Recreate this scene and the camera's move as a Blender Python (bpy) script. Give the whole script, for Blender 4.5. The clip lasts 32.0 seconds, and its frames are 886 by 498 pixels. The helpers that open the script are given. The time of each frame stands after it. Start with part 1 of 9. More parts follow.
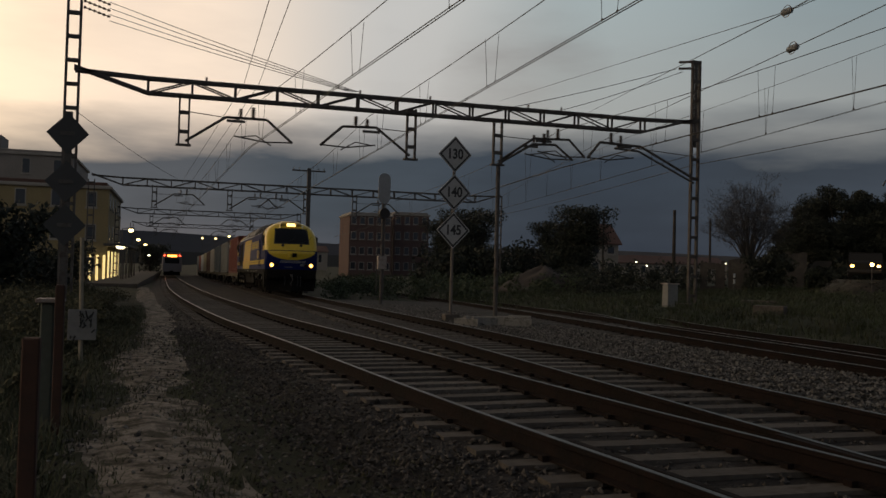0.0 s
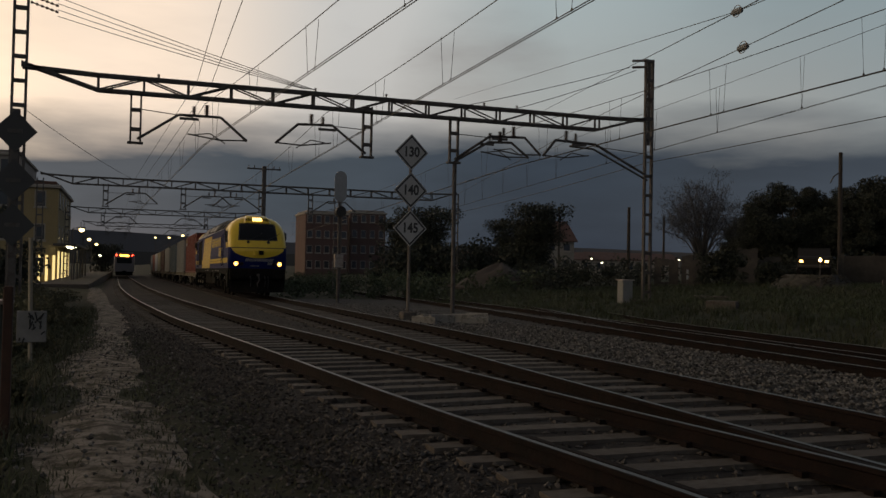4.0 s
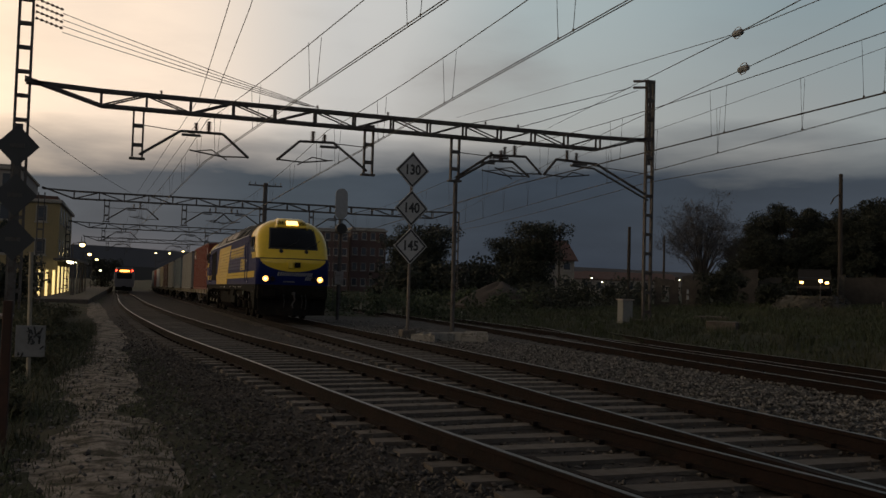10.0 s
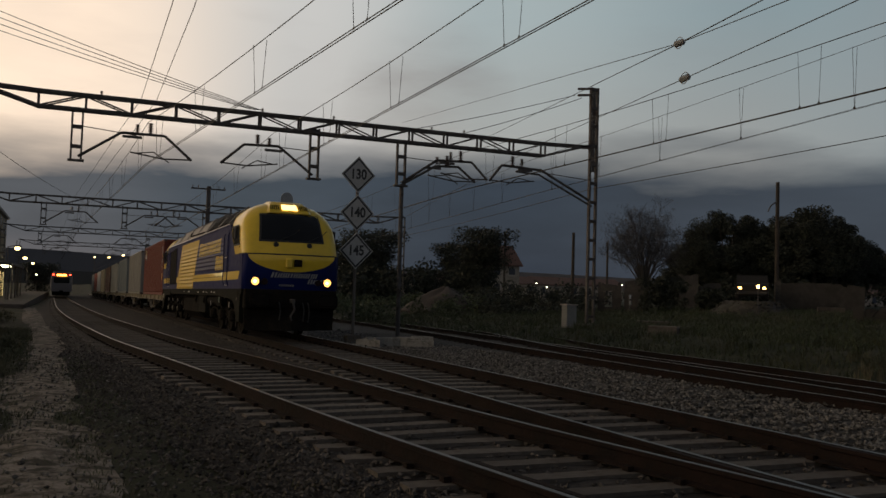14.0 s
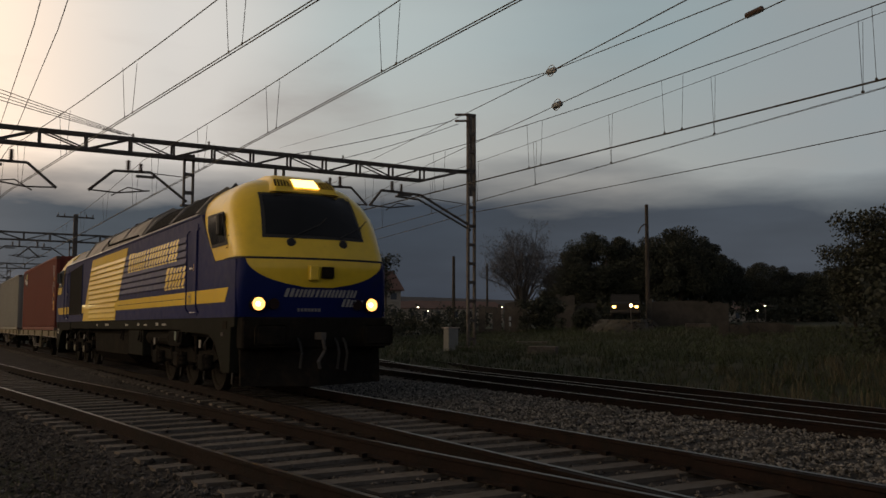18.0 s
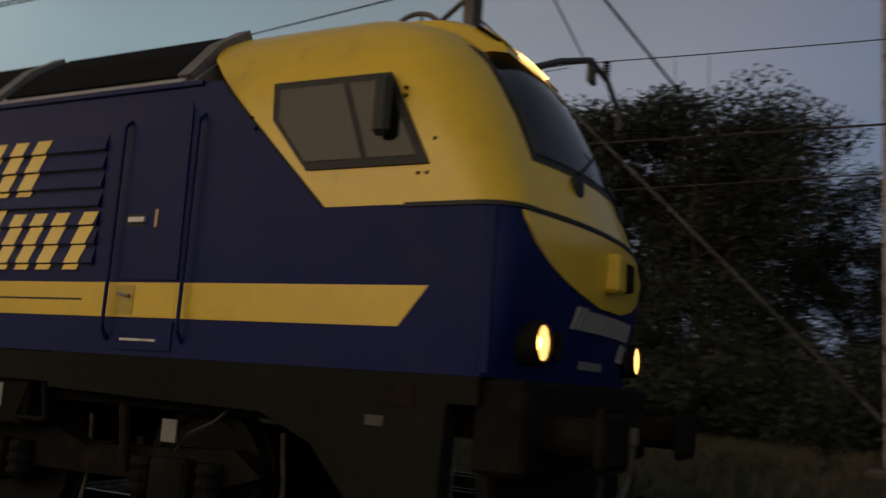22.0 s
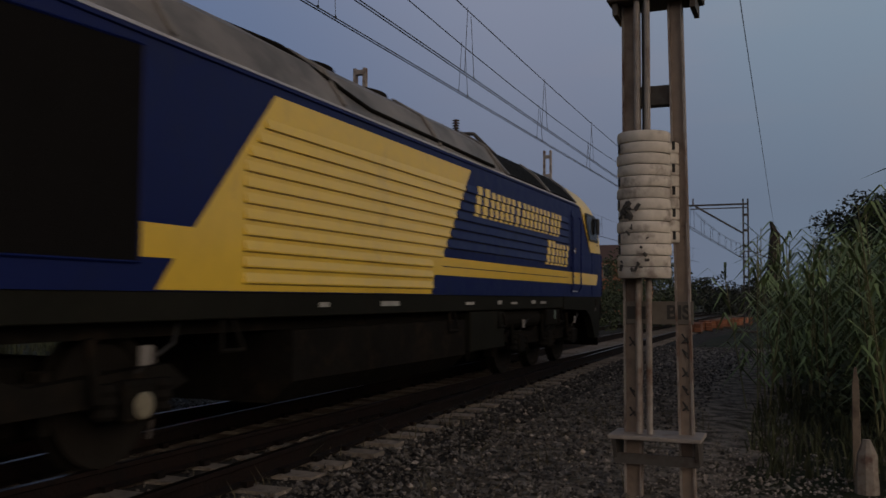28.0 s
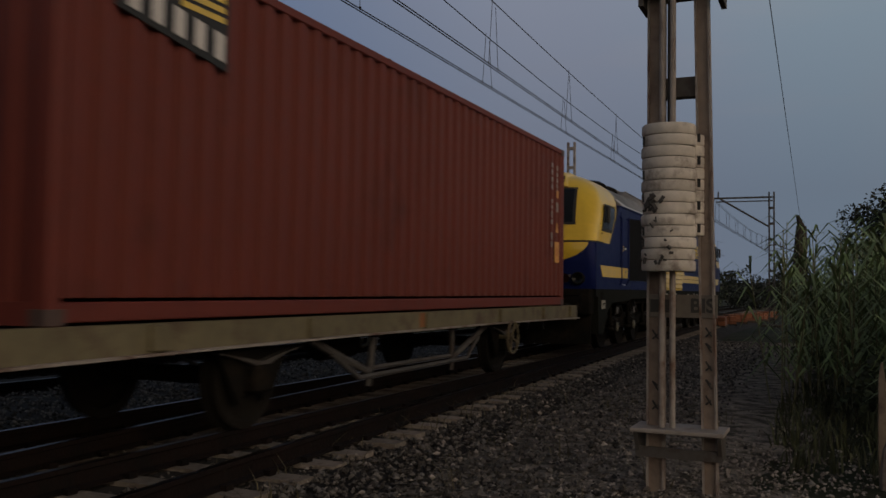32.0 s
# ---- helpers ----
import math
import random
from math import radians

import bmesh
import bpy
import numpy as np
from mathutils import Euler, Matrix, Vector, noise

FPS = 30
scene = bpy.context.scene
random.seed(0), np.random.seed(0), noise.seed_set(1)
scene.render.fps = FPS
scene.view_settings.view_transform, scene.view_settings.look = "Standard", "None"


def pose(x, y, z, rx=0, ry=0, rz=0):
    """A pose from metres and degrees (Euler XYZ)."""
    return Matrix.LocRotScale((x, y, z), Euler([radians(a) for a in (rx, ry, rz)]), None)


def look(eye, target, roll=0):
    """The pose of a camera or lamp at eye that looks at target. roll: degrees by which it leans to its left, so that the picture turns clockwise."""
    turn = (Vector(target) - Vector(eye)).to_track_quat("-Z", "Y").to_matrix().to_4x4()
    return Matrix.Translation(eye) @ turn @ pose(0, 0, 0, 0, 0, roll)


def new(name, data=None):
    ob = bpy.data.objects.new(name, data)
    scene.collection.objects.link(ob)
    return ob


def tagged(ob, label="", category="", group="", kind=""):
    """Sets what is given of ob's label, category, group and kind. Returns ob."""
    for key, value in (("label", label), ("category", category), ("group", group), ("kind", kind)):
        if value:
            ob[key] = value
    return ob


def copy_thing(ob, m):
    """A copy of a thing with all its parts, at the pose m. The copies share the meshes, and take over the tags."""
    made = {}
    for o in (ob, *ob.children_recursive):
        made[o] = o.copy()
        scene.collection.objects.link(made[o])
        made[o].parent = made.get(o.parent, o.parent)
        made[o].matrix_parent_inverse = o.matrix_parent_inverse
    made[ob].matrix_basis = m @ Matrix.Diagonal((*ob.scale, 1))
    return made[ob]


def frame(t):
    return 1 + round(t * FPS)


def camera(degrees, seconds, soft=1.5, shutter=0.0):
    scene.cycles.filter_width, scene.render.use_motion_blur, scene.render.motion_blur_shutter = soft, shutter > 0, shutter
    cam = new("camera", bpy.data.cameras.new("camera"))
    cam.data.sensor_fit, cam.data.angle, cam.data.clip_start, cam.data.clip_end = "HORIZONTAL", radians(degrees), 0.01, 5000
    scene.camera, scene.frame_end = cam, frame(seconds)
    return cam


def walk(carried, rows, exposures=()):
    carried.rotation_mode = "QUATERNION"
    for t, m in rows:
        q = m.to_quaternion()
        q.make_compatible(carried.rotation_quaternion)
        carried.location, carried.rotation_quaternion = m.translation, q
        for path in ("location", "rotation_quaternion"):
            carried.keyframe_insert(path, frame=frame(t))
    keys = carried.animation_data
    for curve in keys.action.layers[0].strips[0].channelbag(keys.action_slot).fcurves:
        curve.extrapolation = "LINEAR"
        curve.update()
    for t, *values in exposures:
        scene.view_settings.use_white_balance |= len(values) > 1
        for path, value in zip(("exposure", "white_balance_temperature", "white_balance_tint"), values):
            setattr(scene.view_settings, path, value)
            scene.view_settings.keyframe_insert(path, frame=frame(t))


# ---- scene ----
# One dusk beside a railway: x across the tracks, y along them towards the station, z up from the rail head.
cam = camera(52.86, 32.0, soft=1.5, shutter=0.6)
PATH = [
    (0, pose(0, 0, 1.32, 91.37, -1.55, -16.76)),
    (0.5, pose(0, 0, 1.32, 91.74, -1.57, -17.04)),
    (1, pose(0, 0, 1.32, 91.72, -1.73, -17.57)),
    (1.5, pose(0, 0, 1.32, 91.91, -1.81, -18.16)),
    (2, pose(0, 0, 1.32, 91.97, -1.70, -18.56)),
    (2.5, pose(0, 0, 1.32, 92.03, -1.39, -18.78)),
    (3, pose(0, 0, 1.32, 91.84, -1.11, -19.17)),
    (3.5, pose(0, 0, 1.32, 91.60, -1.05, -19.42)),
    (4, pose(0, 0, 1.32, 91.30, -1.14, -19.52)),
    (4.5, pose(0, 0, 1.32, 91.25, -1.04, -19.99)),
    (6.5, pose(0, 0, 1.32, 91.61, -1.60, -20.31)),
    (7, pose(0, 0, 1.32, 91.72, -1.63, -20.31)),
    (7.5, pose(0, 0, 1.32, 91.99, -1.64, -20.31)),
    (8, pose(0, 0, 1.32, 92.14, -1.71, -20.26)),
    (8.5, pose(0, 0, 1.32, 92.21, -1.65, -19.97)),
    (9, pose(0, 0, 1.32, 92.19, -1.62, -19.80)),
    (9.5, pose(0, 0, 1.32, 92.26, -1.79, -19.76)),
    (10, pose(0, 0, 1.32, 92.46, -1.63, -19.52)),
    (10.5, pose(0, 0, 1.32, 92.31, -1.71, -19.53)),
    (11, pose(0, 0, 1.32, 92.16, -1.84, -19.58)),
    (11.5, pose(0, 0, 1.32, 92.20, -1.87, -19.91)),
    (12, pose(0, 0, 1.32, 92.52, -1.90, -20.48)),
    (12.5, pose(0, 0, 1.32, 92.68, -1.89, -20.98)),
    (13, pose(0, 0, 1.32, 92.65, -1.74, -21.49)),
    (13.5, pose(0, 0, 1.32, 92.64, -1.66, -22.14)),
    (14, pose(0, 0, 1.32, 92.88, -1.69, -23.01)),
    (14.5, pose(0, 0, 1.32, 93.02, -1.94, -23.70)),
    (16.5, pose(0, 0, 1.32, 93.12, -1.76, -27.51)),
    (17, pose(0, 0, 1.32, 93.26, -1.61, -29.39)),
    (17.5, pose(0, 0, 1.32, 93.56, -1.49, -31.83)),
    (18, pose(0, 0, 1.32, 94.60, -0.16, -30.57)),
    (18.5, pose(0, 0, 1.32, 94.56, -1.13, -33.32)),
    (19, pose(0, 0, 1.32, 94.89, -1.10, -35.32)),
    (19.5, pose(0, 0, 1.32, 96.11, -2.20, -37.15)),
    (20, pose(0, 0, 1.32, 96.84, -2.66, -40.00)),
    (20.5, pose(0, 0, 1.32, 97.01, -2.99, -42.94)),
    (21, pose(0, 0, 1.32, 97.28, -3.69, -47.32)),
    (21.5, pose(0, 0, 1.32, 97.88, -3.73, -55.47)),
    (22, pose(0, 0, 1.32, 98.53, -3.83, -63.14)),
    (22.3, pose(0, 0, 1.32, 98.68, -4.03, -68.95)),
    (22.6, pose(0, 0, 1.32, 99.50, -3.25, -74.92)),
    (23, pose(0, 0, 1.32, 99.44, -2.92, -84.21)),
    (23.3, pose(0, 0, 1.32, 99.04, -2.18, -94.88)),
    (23.6, pose(0, 0, 1.32, 98.51, -2.37, -105.53)),
    (24, pose(0, 0, 1.32, 97.39, -1.03, -120.81)),
    (24.4, pose(0, 0, 1.32, 96.47, -0.65, -135.59)),
    (24.5, pose(0, 0, 1.32, 96.19, -0.94, -137.54)),
    (25, pose(0, 0, 1.32, 94.18, -0.38, -146.17)),
    (25.5, pose(0, 0, 1.32, 94.27, -1.04, -150.43)),
    (27.5, pose(0, 0, 1.32, 93.12, -0.64, -158.25)),
    (28, pose(0, 0, 1.32, 93.13, -0.29, -157.70)),
    (28.5, pose(0, 0, 1.32, 93.09, -0.37, -156.94)),
    (29, pose(0, 0, 1.32, 93.03, -0.37, -156.38)),
    (29.5, pose(0, 0, 1.32, 92.94, -0.33, -156.13)),
    (30, pose(0, 0, 1.32, 92.98, -0.20, -155.95)),
    (30.5, pose(0, 0, 1.32, 92.97, -0.36, -156.13)),
    (31, pose(0, 0, 1.32, 92.76, -0.54, -156.31)),
    (31.5, pose(0, 0, 1.32, 92.63, -0.69, -156.40)),
    (32, pose(0, 0, 1.32, 92.56, -0.77, -156.26)),
]
walk(cam, PATH, exposures=[(0, 0.02, 7250, 13), (7, 0.08, 7250, 13), (14, 0.08, 7250, 13), (18, 0.3, 7600, 15), (20.6, 0.28, 7300, 13), (22, 0.1, 6850, 11), (23, -0.28, 5950, 9), (24, -0.08, 6050, 9), (25, -0.15, 6350, 12), (27.5, 0.1, 6330, 16), (28, 0.06, 6180, 15), (30, 0.0, 6400, 12), (32, 0.0, 6420, 12)])

# ---- light ----
# After sunset: the sun lies just under the cloud bank behind the station; the sky gives nearly all the light.
SUN_AZ = 62.0      # degrees to the left of +y
world = bpy.data.worlds.new("dusk_sky")
scene.world = world
world.use_nodes = True
wt = world.node_tree
wt.nodes.clear()


def wnode(kind, **kw):
    n = wt.nodes.new(kind)
    for k, v in kw.items():
        n.inputs[k].default_value = v
    return n


def wmath(op, a, b=None, clamp=False):
    n = wt.nodes.new("ShaderNodeMath")
    n.operation, n.use_clamp = op, clamp
    for i, v in enumerate((a, b)):
        if v is None:
            continue
        if isinstance(v, (int, float)):
            n.inputs[i].default_value = v
        else:
            wt.links.new(v, n.inputs[i])
    return n.outputs[0]


def wmix(fac, a, b):
    n = wt.nodes.new("ShaderNodeMix")
    n.data_type = "RGBA"
    for sock, v in ((n.inputs[0], fac), (n.inputs[6], a), (n.inputs[7], b)):
        if isinstance(v, (int, float)):
            sock.default_value = v
        elif isinstance(v, tuple):
            sock.default_value = (*v, 1)
        else:
            wt.links.new(v, sock)
    return n.outputs[2]


def wramp(fac, stops):
    n = wt.nodes.new("ShaderNodeValToRGB")
    n.color_ramp.interpolation = "EASE"
    els = n.color_ramp.elements
    while len(els) < len(stops):
        els.new(0.5)
    for e, (p, c) in zip(els, stops):
        e.position, e.color = p, (*c, 1)
    wt.links.new(fac, n.inputs[0])
    return n.outputs[0]


tc = wt.nodes.new("ShaderNodeTexCoord")
sep = wt.nodes.new("ShaderNodeSeparateXYZ")
wt.links.new(tc.outputs["Generated"], sep.inputs[0])
dx, dy, dz = sep.outputs
# how near a direction is to the sunset, 0 to 1
sa = radians(SUN_AZ)
toward = wmath("ADD", wmath("MULTIPLY", dx, -math.sin(sa)), wmath("MULTIPLY", dy, math.cos(sa)))
toward01 = wmath("ADD", wmath("MULTIPLY", toward, 0.5), 0.5)
# clear sky over the clouds, by side
clear = wramp(toward01, [(0.05, (0.122, 0.168, 0.265)), (0.16, (0.225, 0.25, 0.315)), (0.28, (0.225, 0.290, 0.340)), (0.37, (0.225, 0.315, 0.370)), (0.517, (0.34, 0.435, 0.485)), (0.62, (0.54, 0.58, 0.61)), (0.735, (0.97, 0.84, 0.72)), (0.84, (1.30, 1.05, 0.78)), (0.905, (1.65, 1.36, 1.0)), (1.0, (2.1, 1.6, 1.05))])
# higher up it turns blue and dim
zen = wmath("MULTIPLY", wmath("SUBTRACT", dz, 0.33), 3.0, True)
upper = wmix(zen, clear, (0.075, 0.092, 0.125))
# a soft haze of thin cloud
warp = wt.nodes.new("ShaderNodeMapping")
warp.inputs["Scale"].default_value = (2.2, 2.2, 9.0)
wt.links.new(tc.outputs["Generated"], warp.inputs["Vector"])
nz = wnode("ShaderNodeTexNoise", Scale=2.0, Detail=6.0, Roughness=0.55)
wt.links.new(warp.outputs[0], nz.inputs["Vector"])
thin = wmath("MULTIPLY", wmath("SUBTRACT", nz.outputs[0], 0.5), 1.7, True)
upper = wmix(wmath("MULTIPLY", thin, 0.45), upper, wramp(toward01, [(0.0, (0.11, 0.125, 0.18)), (0.12, (0.21, 0.20, 0.235)), (0.22, (0.35, 0.315, 0.32)), (0.29, (0.27, 0.285, 0.30)), (0.37, (0.215, 0.265, 0.30)), (0.46, (0.18, 0.21, 0.25)), (0.7, (0.36, 0.34, 0.34)), (0.9, (0.75, 0.60, 0.48))]))
# a small smoke-grey cloud over the portal
ca, ce = radians(21.8), radians(12.3)
near = wmath("ADD", wmath("ADD", wmath("MULTIPLY", dx, math.sin(ca) * math.cos(ce)), wmath("MULTIPLY", dy, math.cos(ca) * math.cos(ce))), wmath("MULTIPLY", dz, math.sin(ce)))
puff = wmath("MULTIPLY", wmath("SUBTRACT", near, 0.9950), 240.0, True)
puff = wmath("MULTIPLY", puff, wmath("MULTIPLY", wmath("SUBTRACT", nz.outputs[0], 0.30), 2.4, True))
upper = wmix(wmath("MULTIPLY", puff, 0.45), upper, (0.19, 0.185, 0.20))
# paler, warmer air just over the cloud bank
lowair = wmath("MULTIPLY", wmath("SUBTRACT", 0.30, dz), 6.5, True)
side = wmath("MULTIPLY", wmath("SUBTRACT", toward01, 0.27), 9.0, True)
lowair = wmath("MULTIPLY", lowair, wmath("MULTIPLY", side, wmath("MULTIPLY", wmath("SUBTRACT", 0.68, toward01), 8.0, True)))
upper = wmix(wmath("MULTIPLY", lowair, 0.55), upper, (0.36, 0.345, 0.335))
# the dark cloud bank over the horizon, higher towards the sunset
edge = wramp(toward01, [(0.0, (0.0, 0.0, 0.0)), (0.04, (0.0, 0.0, 0.0)), (0.117, (0.055, 0.055, 0.055)), (0.24, (0.132, 0.132, 0.132)), (0.45, (0.154, 0.154, 0.154)), (0.53, (0.148, 0.148, 0.148)), (0.65, (0.142, 0.142, 0.142)), (0.85, (0.128, 0.128, 0.128)), (0.9, (0.125, 0.125, 0.125))])
warp2 = wt.nodes.new("ShaderNodeMapping")
warp2.inputs["Scale"].default_value = (3.0, 3.0, 14.0)
wt.links.new(tc.outputs["Generated"], warp2.inputs["Vector"])
nz2 = wnode("ShaderNodeTexNoise", Scale=1.6, Detail=5.0, Roughness=0.5)
wt.links.new(warp2.outputs[0], nz2.inputs["Vector"])
bump_edge = wmath("ADD", edge, wmath("MULTIPLY", wmath("SUBTRACT", nz2.outputs[0], 0.5), 0.08))
ahead = wmath("MULTIPLY", wmath("ADD", dy, 0.45), 2.2, True)
bank = wmath("MULTIPLY", wmath("SUBTRACT", bump_edge, wmath("SUBTRACT", dz, 0.028)), 18.0, True)
bank = wmath("MULTIPLY", bank, ahead)
bank_col = wramp(toward01, [(0.0, (0.08, 0.095, 0.14)), (0.235, (0.044, 0.062, 0.088)), (0.40, (0.040, 0.057, 0.083)), (0.517, (0.031, 0.047, 0.072)), (0.66, (0.048, 0.068, 0.094)), (0.735, (0.082, 0.098, 0.122)), (0.84, (0.102, 0.122, 0.15)), (0.905, (0.19, 0.19, 0.205))])
low = wmath("MULTIPLY", wmath("SUBTRACT", 0.055, dz), 22.0, True)
glow_low = wmath("MULTIPLY", low, wmath("MULTIPLY", wmath("SUBTRACT", toward01, 0.6), 3.0, True))
bank_col = wmix(glow_low, bank_col, (0.15, 0.128, 0.125))
streak = wmath("ADD", wmath("MULTIPLY", nz2.outputs[0], 0.8), 0.6)
tinted = wt.nodes.new("ShaderNodeVectorMath")
tinted.operation = "SCALE"
wt.links.new(bank_col, tinted.inputs[0])
wt.links.new(streak, tinted.inputs["Scale"])
whole = wmix(bank, upper, tinted.outputs[0])
# the dusky belt low on the side away from the sunset
belt = wmath("MULTIPLY", wmath("MULTIPLY", wmath("SUBTRACT", 0.36, dz), 4.0, True), wmath("MULTIPLY", wmath("SUBTRACT", -0.55, dy), 2.4, True))
whole = wmix(wmath("MULTIPLY", belt, 0.62), whole, (0.082, 0.112, 0.168))
# a Nishita sky with the sun at the horizon carries the overall tint
sky = wt.nodes.new("ShaderNodeTexSky")
sky.sky_type, sky.sun_disc = "NISHITA", False
sky.sun_elevation, sky.sun_rotation = radians(0.6), radians(-SUN_AZ)
sky_dim = wt.nodes.new("ShaderNodeVectorMath")
sky_dim.operation = "SCALE"
sky_dim.inputs["Scale"].default_value = 0.10
wt.links.new(sky.outputs[0], sky_dim.inputs[0])
total = wmix(0.06, whole, sky_dim.outputs[0])
below = wmath("MULTIPLY", wmath("SUBTRACT", -0.005, dz), 60.0, True)
total = wmix(below, total, (0.035, 0.035, 0.035))
bg = wt.nodes.new("ShaderNodeBackground")
wt.links.new(total, bg.inputs["Color"])
bg.inputs["Strength"].default_value = 1.0
wout = wt.nodes.new("ShaderNodeOutputWorld")
wt.links.new(bg.outputs[0], wout.inputs["Surface"])

sun = new("sun", bpy.data.lights.new("sun", "SUN"))
sun.data.energy, sun.data.angle, sun.data.color = 0.11, radians(25), (1.0, 0.80, 0.60)
sun.matrix_world = look((-math.sin(sa) * 50, math.cos(sa) * 50, 10), (0, 0, 0))

# ---- materials ----
MATS = {}


def material(name, colour, rough=0.7, metal=0.0, vary=0.25, grain=8.0, coarse=0.8, bump=0.15, bump_scale=None, stain=None, stain_amount=0.0, emit=0.0, emit_colour=None, coat=0.0, spec=0.5, island=0.0, transmission=0.0):
    """A surface with two scales of variation, stains of another colour and a fine relief."""
    if name in MATS:
        return MATS[name]
    m = bpy.data.materials.new(name)
    MATS[name] = m
    m.use_nodes = True
    t = m.node_tree
    t.nodes.clear()
    out = t.nodes.new("ShaderNodeOutputMaterial")
    b = t.nodes.new("ShaderNodeBsdfPrincipled")
    t.links.new(b.outputs[0], out.inputs[0])
    co = t.nodes.new("ShaderNodeTexCoord")
    n1 = t.nodes.new("ShaderNodeTexNoise")
    n1.inputs["Scale"].default_value, n1.inputs["Detail"].default_value = grain, 5
    n2 = t.nodes.new("ShaderNodeTexNoise")
    n2.inputs["Scale"].default_value, n2.inputs["Detail"].default_value = coarse, 4
    for n in (n1, n2):
        t.links.new(co.outputs["Object"], n.inputs["Vector"])
    mul = t.nodes.new("ShaderNodeMath")
    mul.operation = "MULTIPLY_ADD"
    add = t.nodes.new("ShaderNodeMath")
    add.operation = "ADD"
    t.links.new(n1.outputs[0], add.inputs[0])
    t.links.new(n2.outputs[0], add.inputs[1])
    t.links.new(add.outputs[0], mul.inputs[0])
    mul.inputs[1].default_value, mul.inputs[2].default_value = vary * 2.2, 1 - vary * 2.2
    last = mul.outputs[0]
    if island:
        src = t.nodes.new("ShaderNodeObjectInfo").outputs["Random"] if island < 0 else t.nodes.new("ShaderNodeNewGeometry").outputs["Random Per Island"]
        k = t.nodes.new("ShaderNodeMath")
        k.operation = "MULTIPLY_ADD"
        t.links.new(src, k.inputs[0])
        k.inputs[1].default_value, k.inputs[2].default_value = abs(island), 1 - abs(island) / 2
        j = t.nodes.new("ShaderNodeMath")
        j.operation = "MULTIPLY"
        t.links.new(last, j.inputs[0])
        t.links.new(k.outputs[0], j.inputs[1])
        last = j.outputs[0]
    col = t.nodes.new("ShaderNodeVectorMath")
    col.operation = "SCALE"
    col.inputs[0].default_value = colour
    t.links.new(last, col.inputs["Scale"])
    base = col.outputs[0]
    if stain is not None:
        n3 = t.nodes.new("ShaderNodeTexNoise")
        n3.inputs["Scale"].default_value, n3.inputs["Detail"].default_value, n3.inputs["Roughness"].default_value = coarse * 2.3, 8, 0.65
        t.links.new(co.outputs["Object"], n3.inputs["Vector"])
        r = t.nodes.new("ShaderNodeMapRange")
        r.inputs[1].default_value, r.inputs[2].default_value = 0.62 - 0.3 * stain_amount, 0.78 - 0.3 * stain_amount
        t.links.new(n3.outputs[0], r.inputs[0])
        mx = t.nodes.new("ShaderNodeMix")
        mx.data_type = "RGBA"
        t.links.new(r.outputs[0], mx.inputs[0])
        t.links.new(base, mx.inputs[6])
        mx.inputs[7].default_value = (*stain, 1)
        base = mx.outputs[2]
    t.links.new(base, b.inputs["Base Color"])
    rr = t.nodes.new("ShaderNodeMapRange")
    rr.inputs[3].default_value, rr.inputs[4].default_value = max(0.02, rough - 0.12), min(1, rough + 0.12)
    t.links.new(n1.outputs[0], rr.inputs[0])
    t.links.new(rr.outputs[0], b.inputs["Roughness"])
    b.inputs["Metallic"].default_value = metal
    b.inputs["Specular IOR Level"].default_value = spec
    b.inputs["Coat Weight"].default_value = coat
    b.inputs["Coat Roughness"].default_value = 0.08
    b.inputs["Transmission Weight"].default_value = transmission
    if bump:
        bp = t.nodes.new("ShaderNodeBump")
        bp.inputs["Strength"].default_value, bp.inputs["Distance"].default_value = bump, 0.02
        nb = n1
        if bump_scale:
            nb = t.nodes.new("ShaderNodeTexNoise")
            nb.inputs["Scale"].default_value, nb.inputs["Detail"].default_value = bump_scale, 4
            t.links.new(co.outputs["Object"], nb.inputs["Vector"])
        t.links.new(nb.outputs[0], bp.inputs["Height"])
        t.links.new(bp.outputs[0], b.inputs["Normal"])
    if emit:
        b.inputs["Emission Color"].default_value = (*(emit_colour or colour), 1)
        b.inputs["Emission Strength"].default_value = emit
    return m


RAIL_SIDE = material("rusty_rail", (0.0105, 0.0062, 0.0054), 0.9, 0.0, 0.55, 22, 1.4, 0.5, stain=(0.006, 0.0048, 0.0046), stain_amount=0.55, spec=0.12)
RAIL_TOP = material("worn_rail_head", (0.036, 0.024, 0.0185), 0.38, 1.0, 0.4, 40, 1.2, 0.06, stain=(0.024, 0.013, 0.010), stain_amount=0.55)
SLEEPER = material("concrete_sleeper", (0.090, 0.080, 0.070), 0.9, 0, 0.3, 25, 3, 0.35, stain=(0.05, 0.038, 0.03), stain_amount=0.4, island=-0.5, spec=0.2)
BALLAST = material("grey_ballast", (0.034, 0.031, 0.029), 0.95, 0, 0.6, 22, 1.5, 1.0, 28, stain=(0.018, 0.016, 0.015), stain_amount=0.6, spec=0.15)
STONE = material("ballast_stone", (0.060, 0.054, 0.049), 0.92, 0, 0.35, 40, 6, 0.4, island=1.4, spec=0.2)
STONE_PALE = material("pale_ballast_stone", (0.102, 0.098, 0.092), 0.92, 0, 0.35, 40, 6, 0.4, island=1.7, spec=0.2)
EARTH = material("dry_earth_and_grass", (0.044, 0.041, 0.025), 0.97, 0, 0.5, 9, 0.25, 0.7, 18, stain=(0.016, 0.021, 0.009), stain_amount=0.8, spec=0.15)
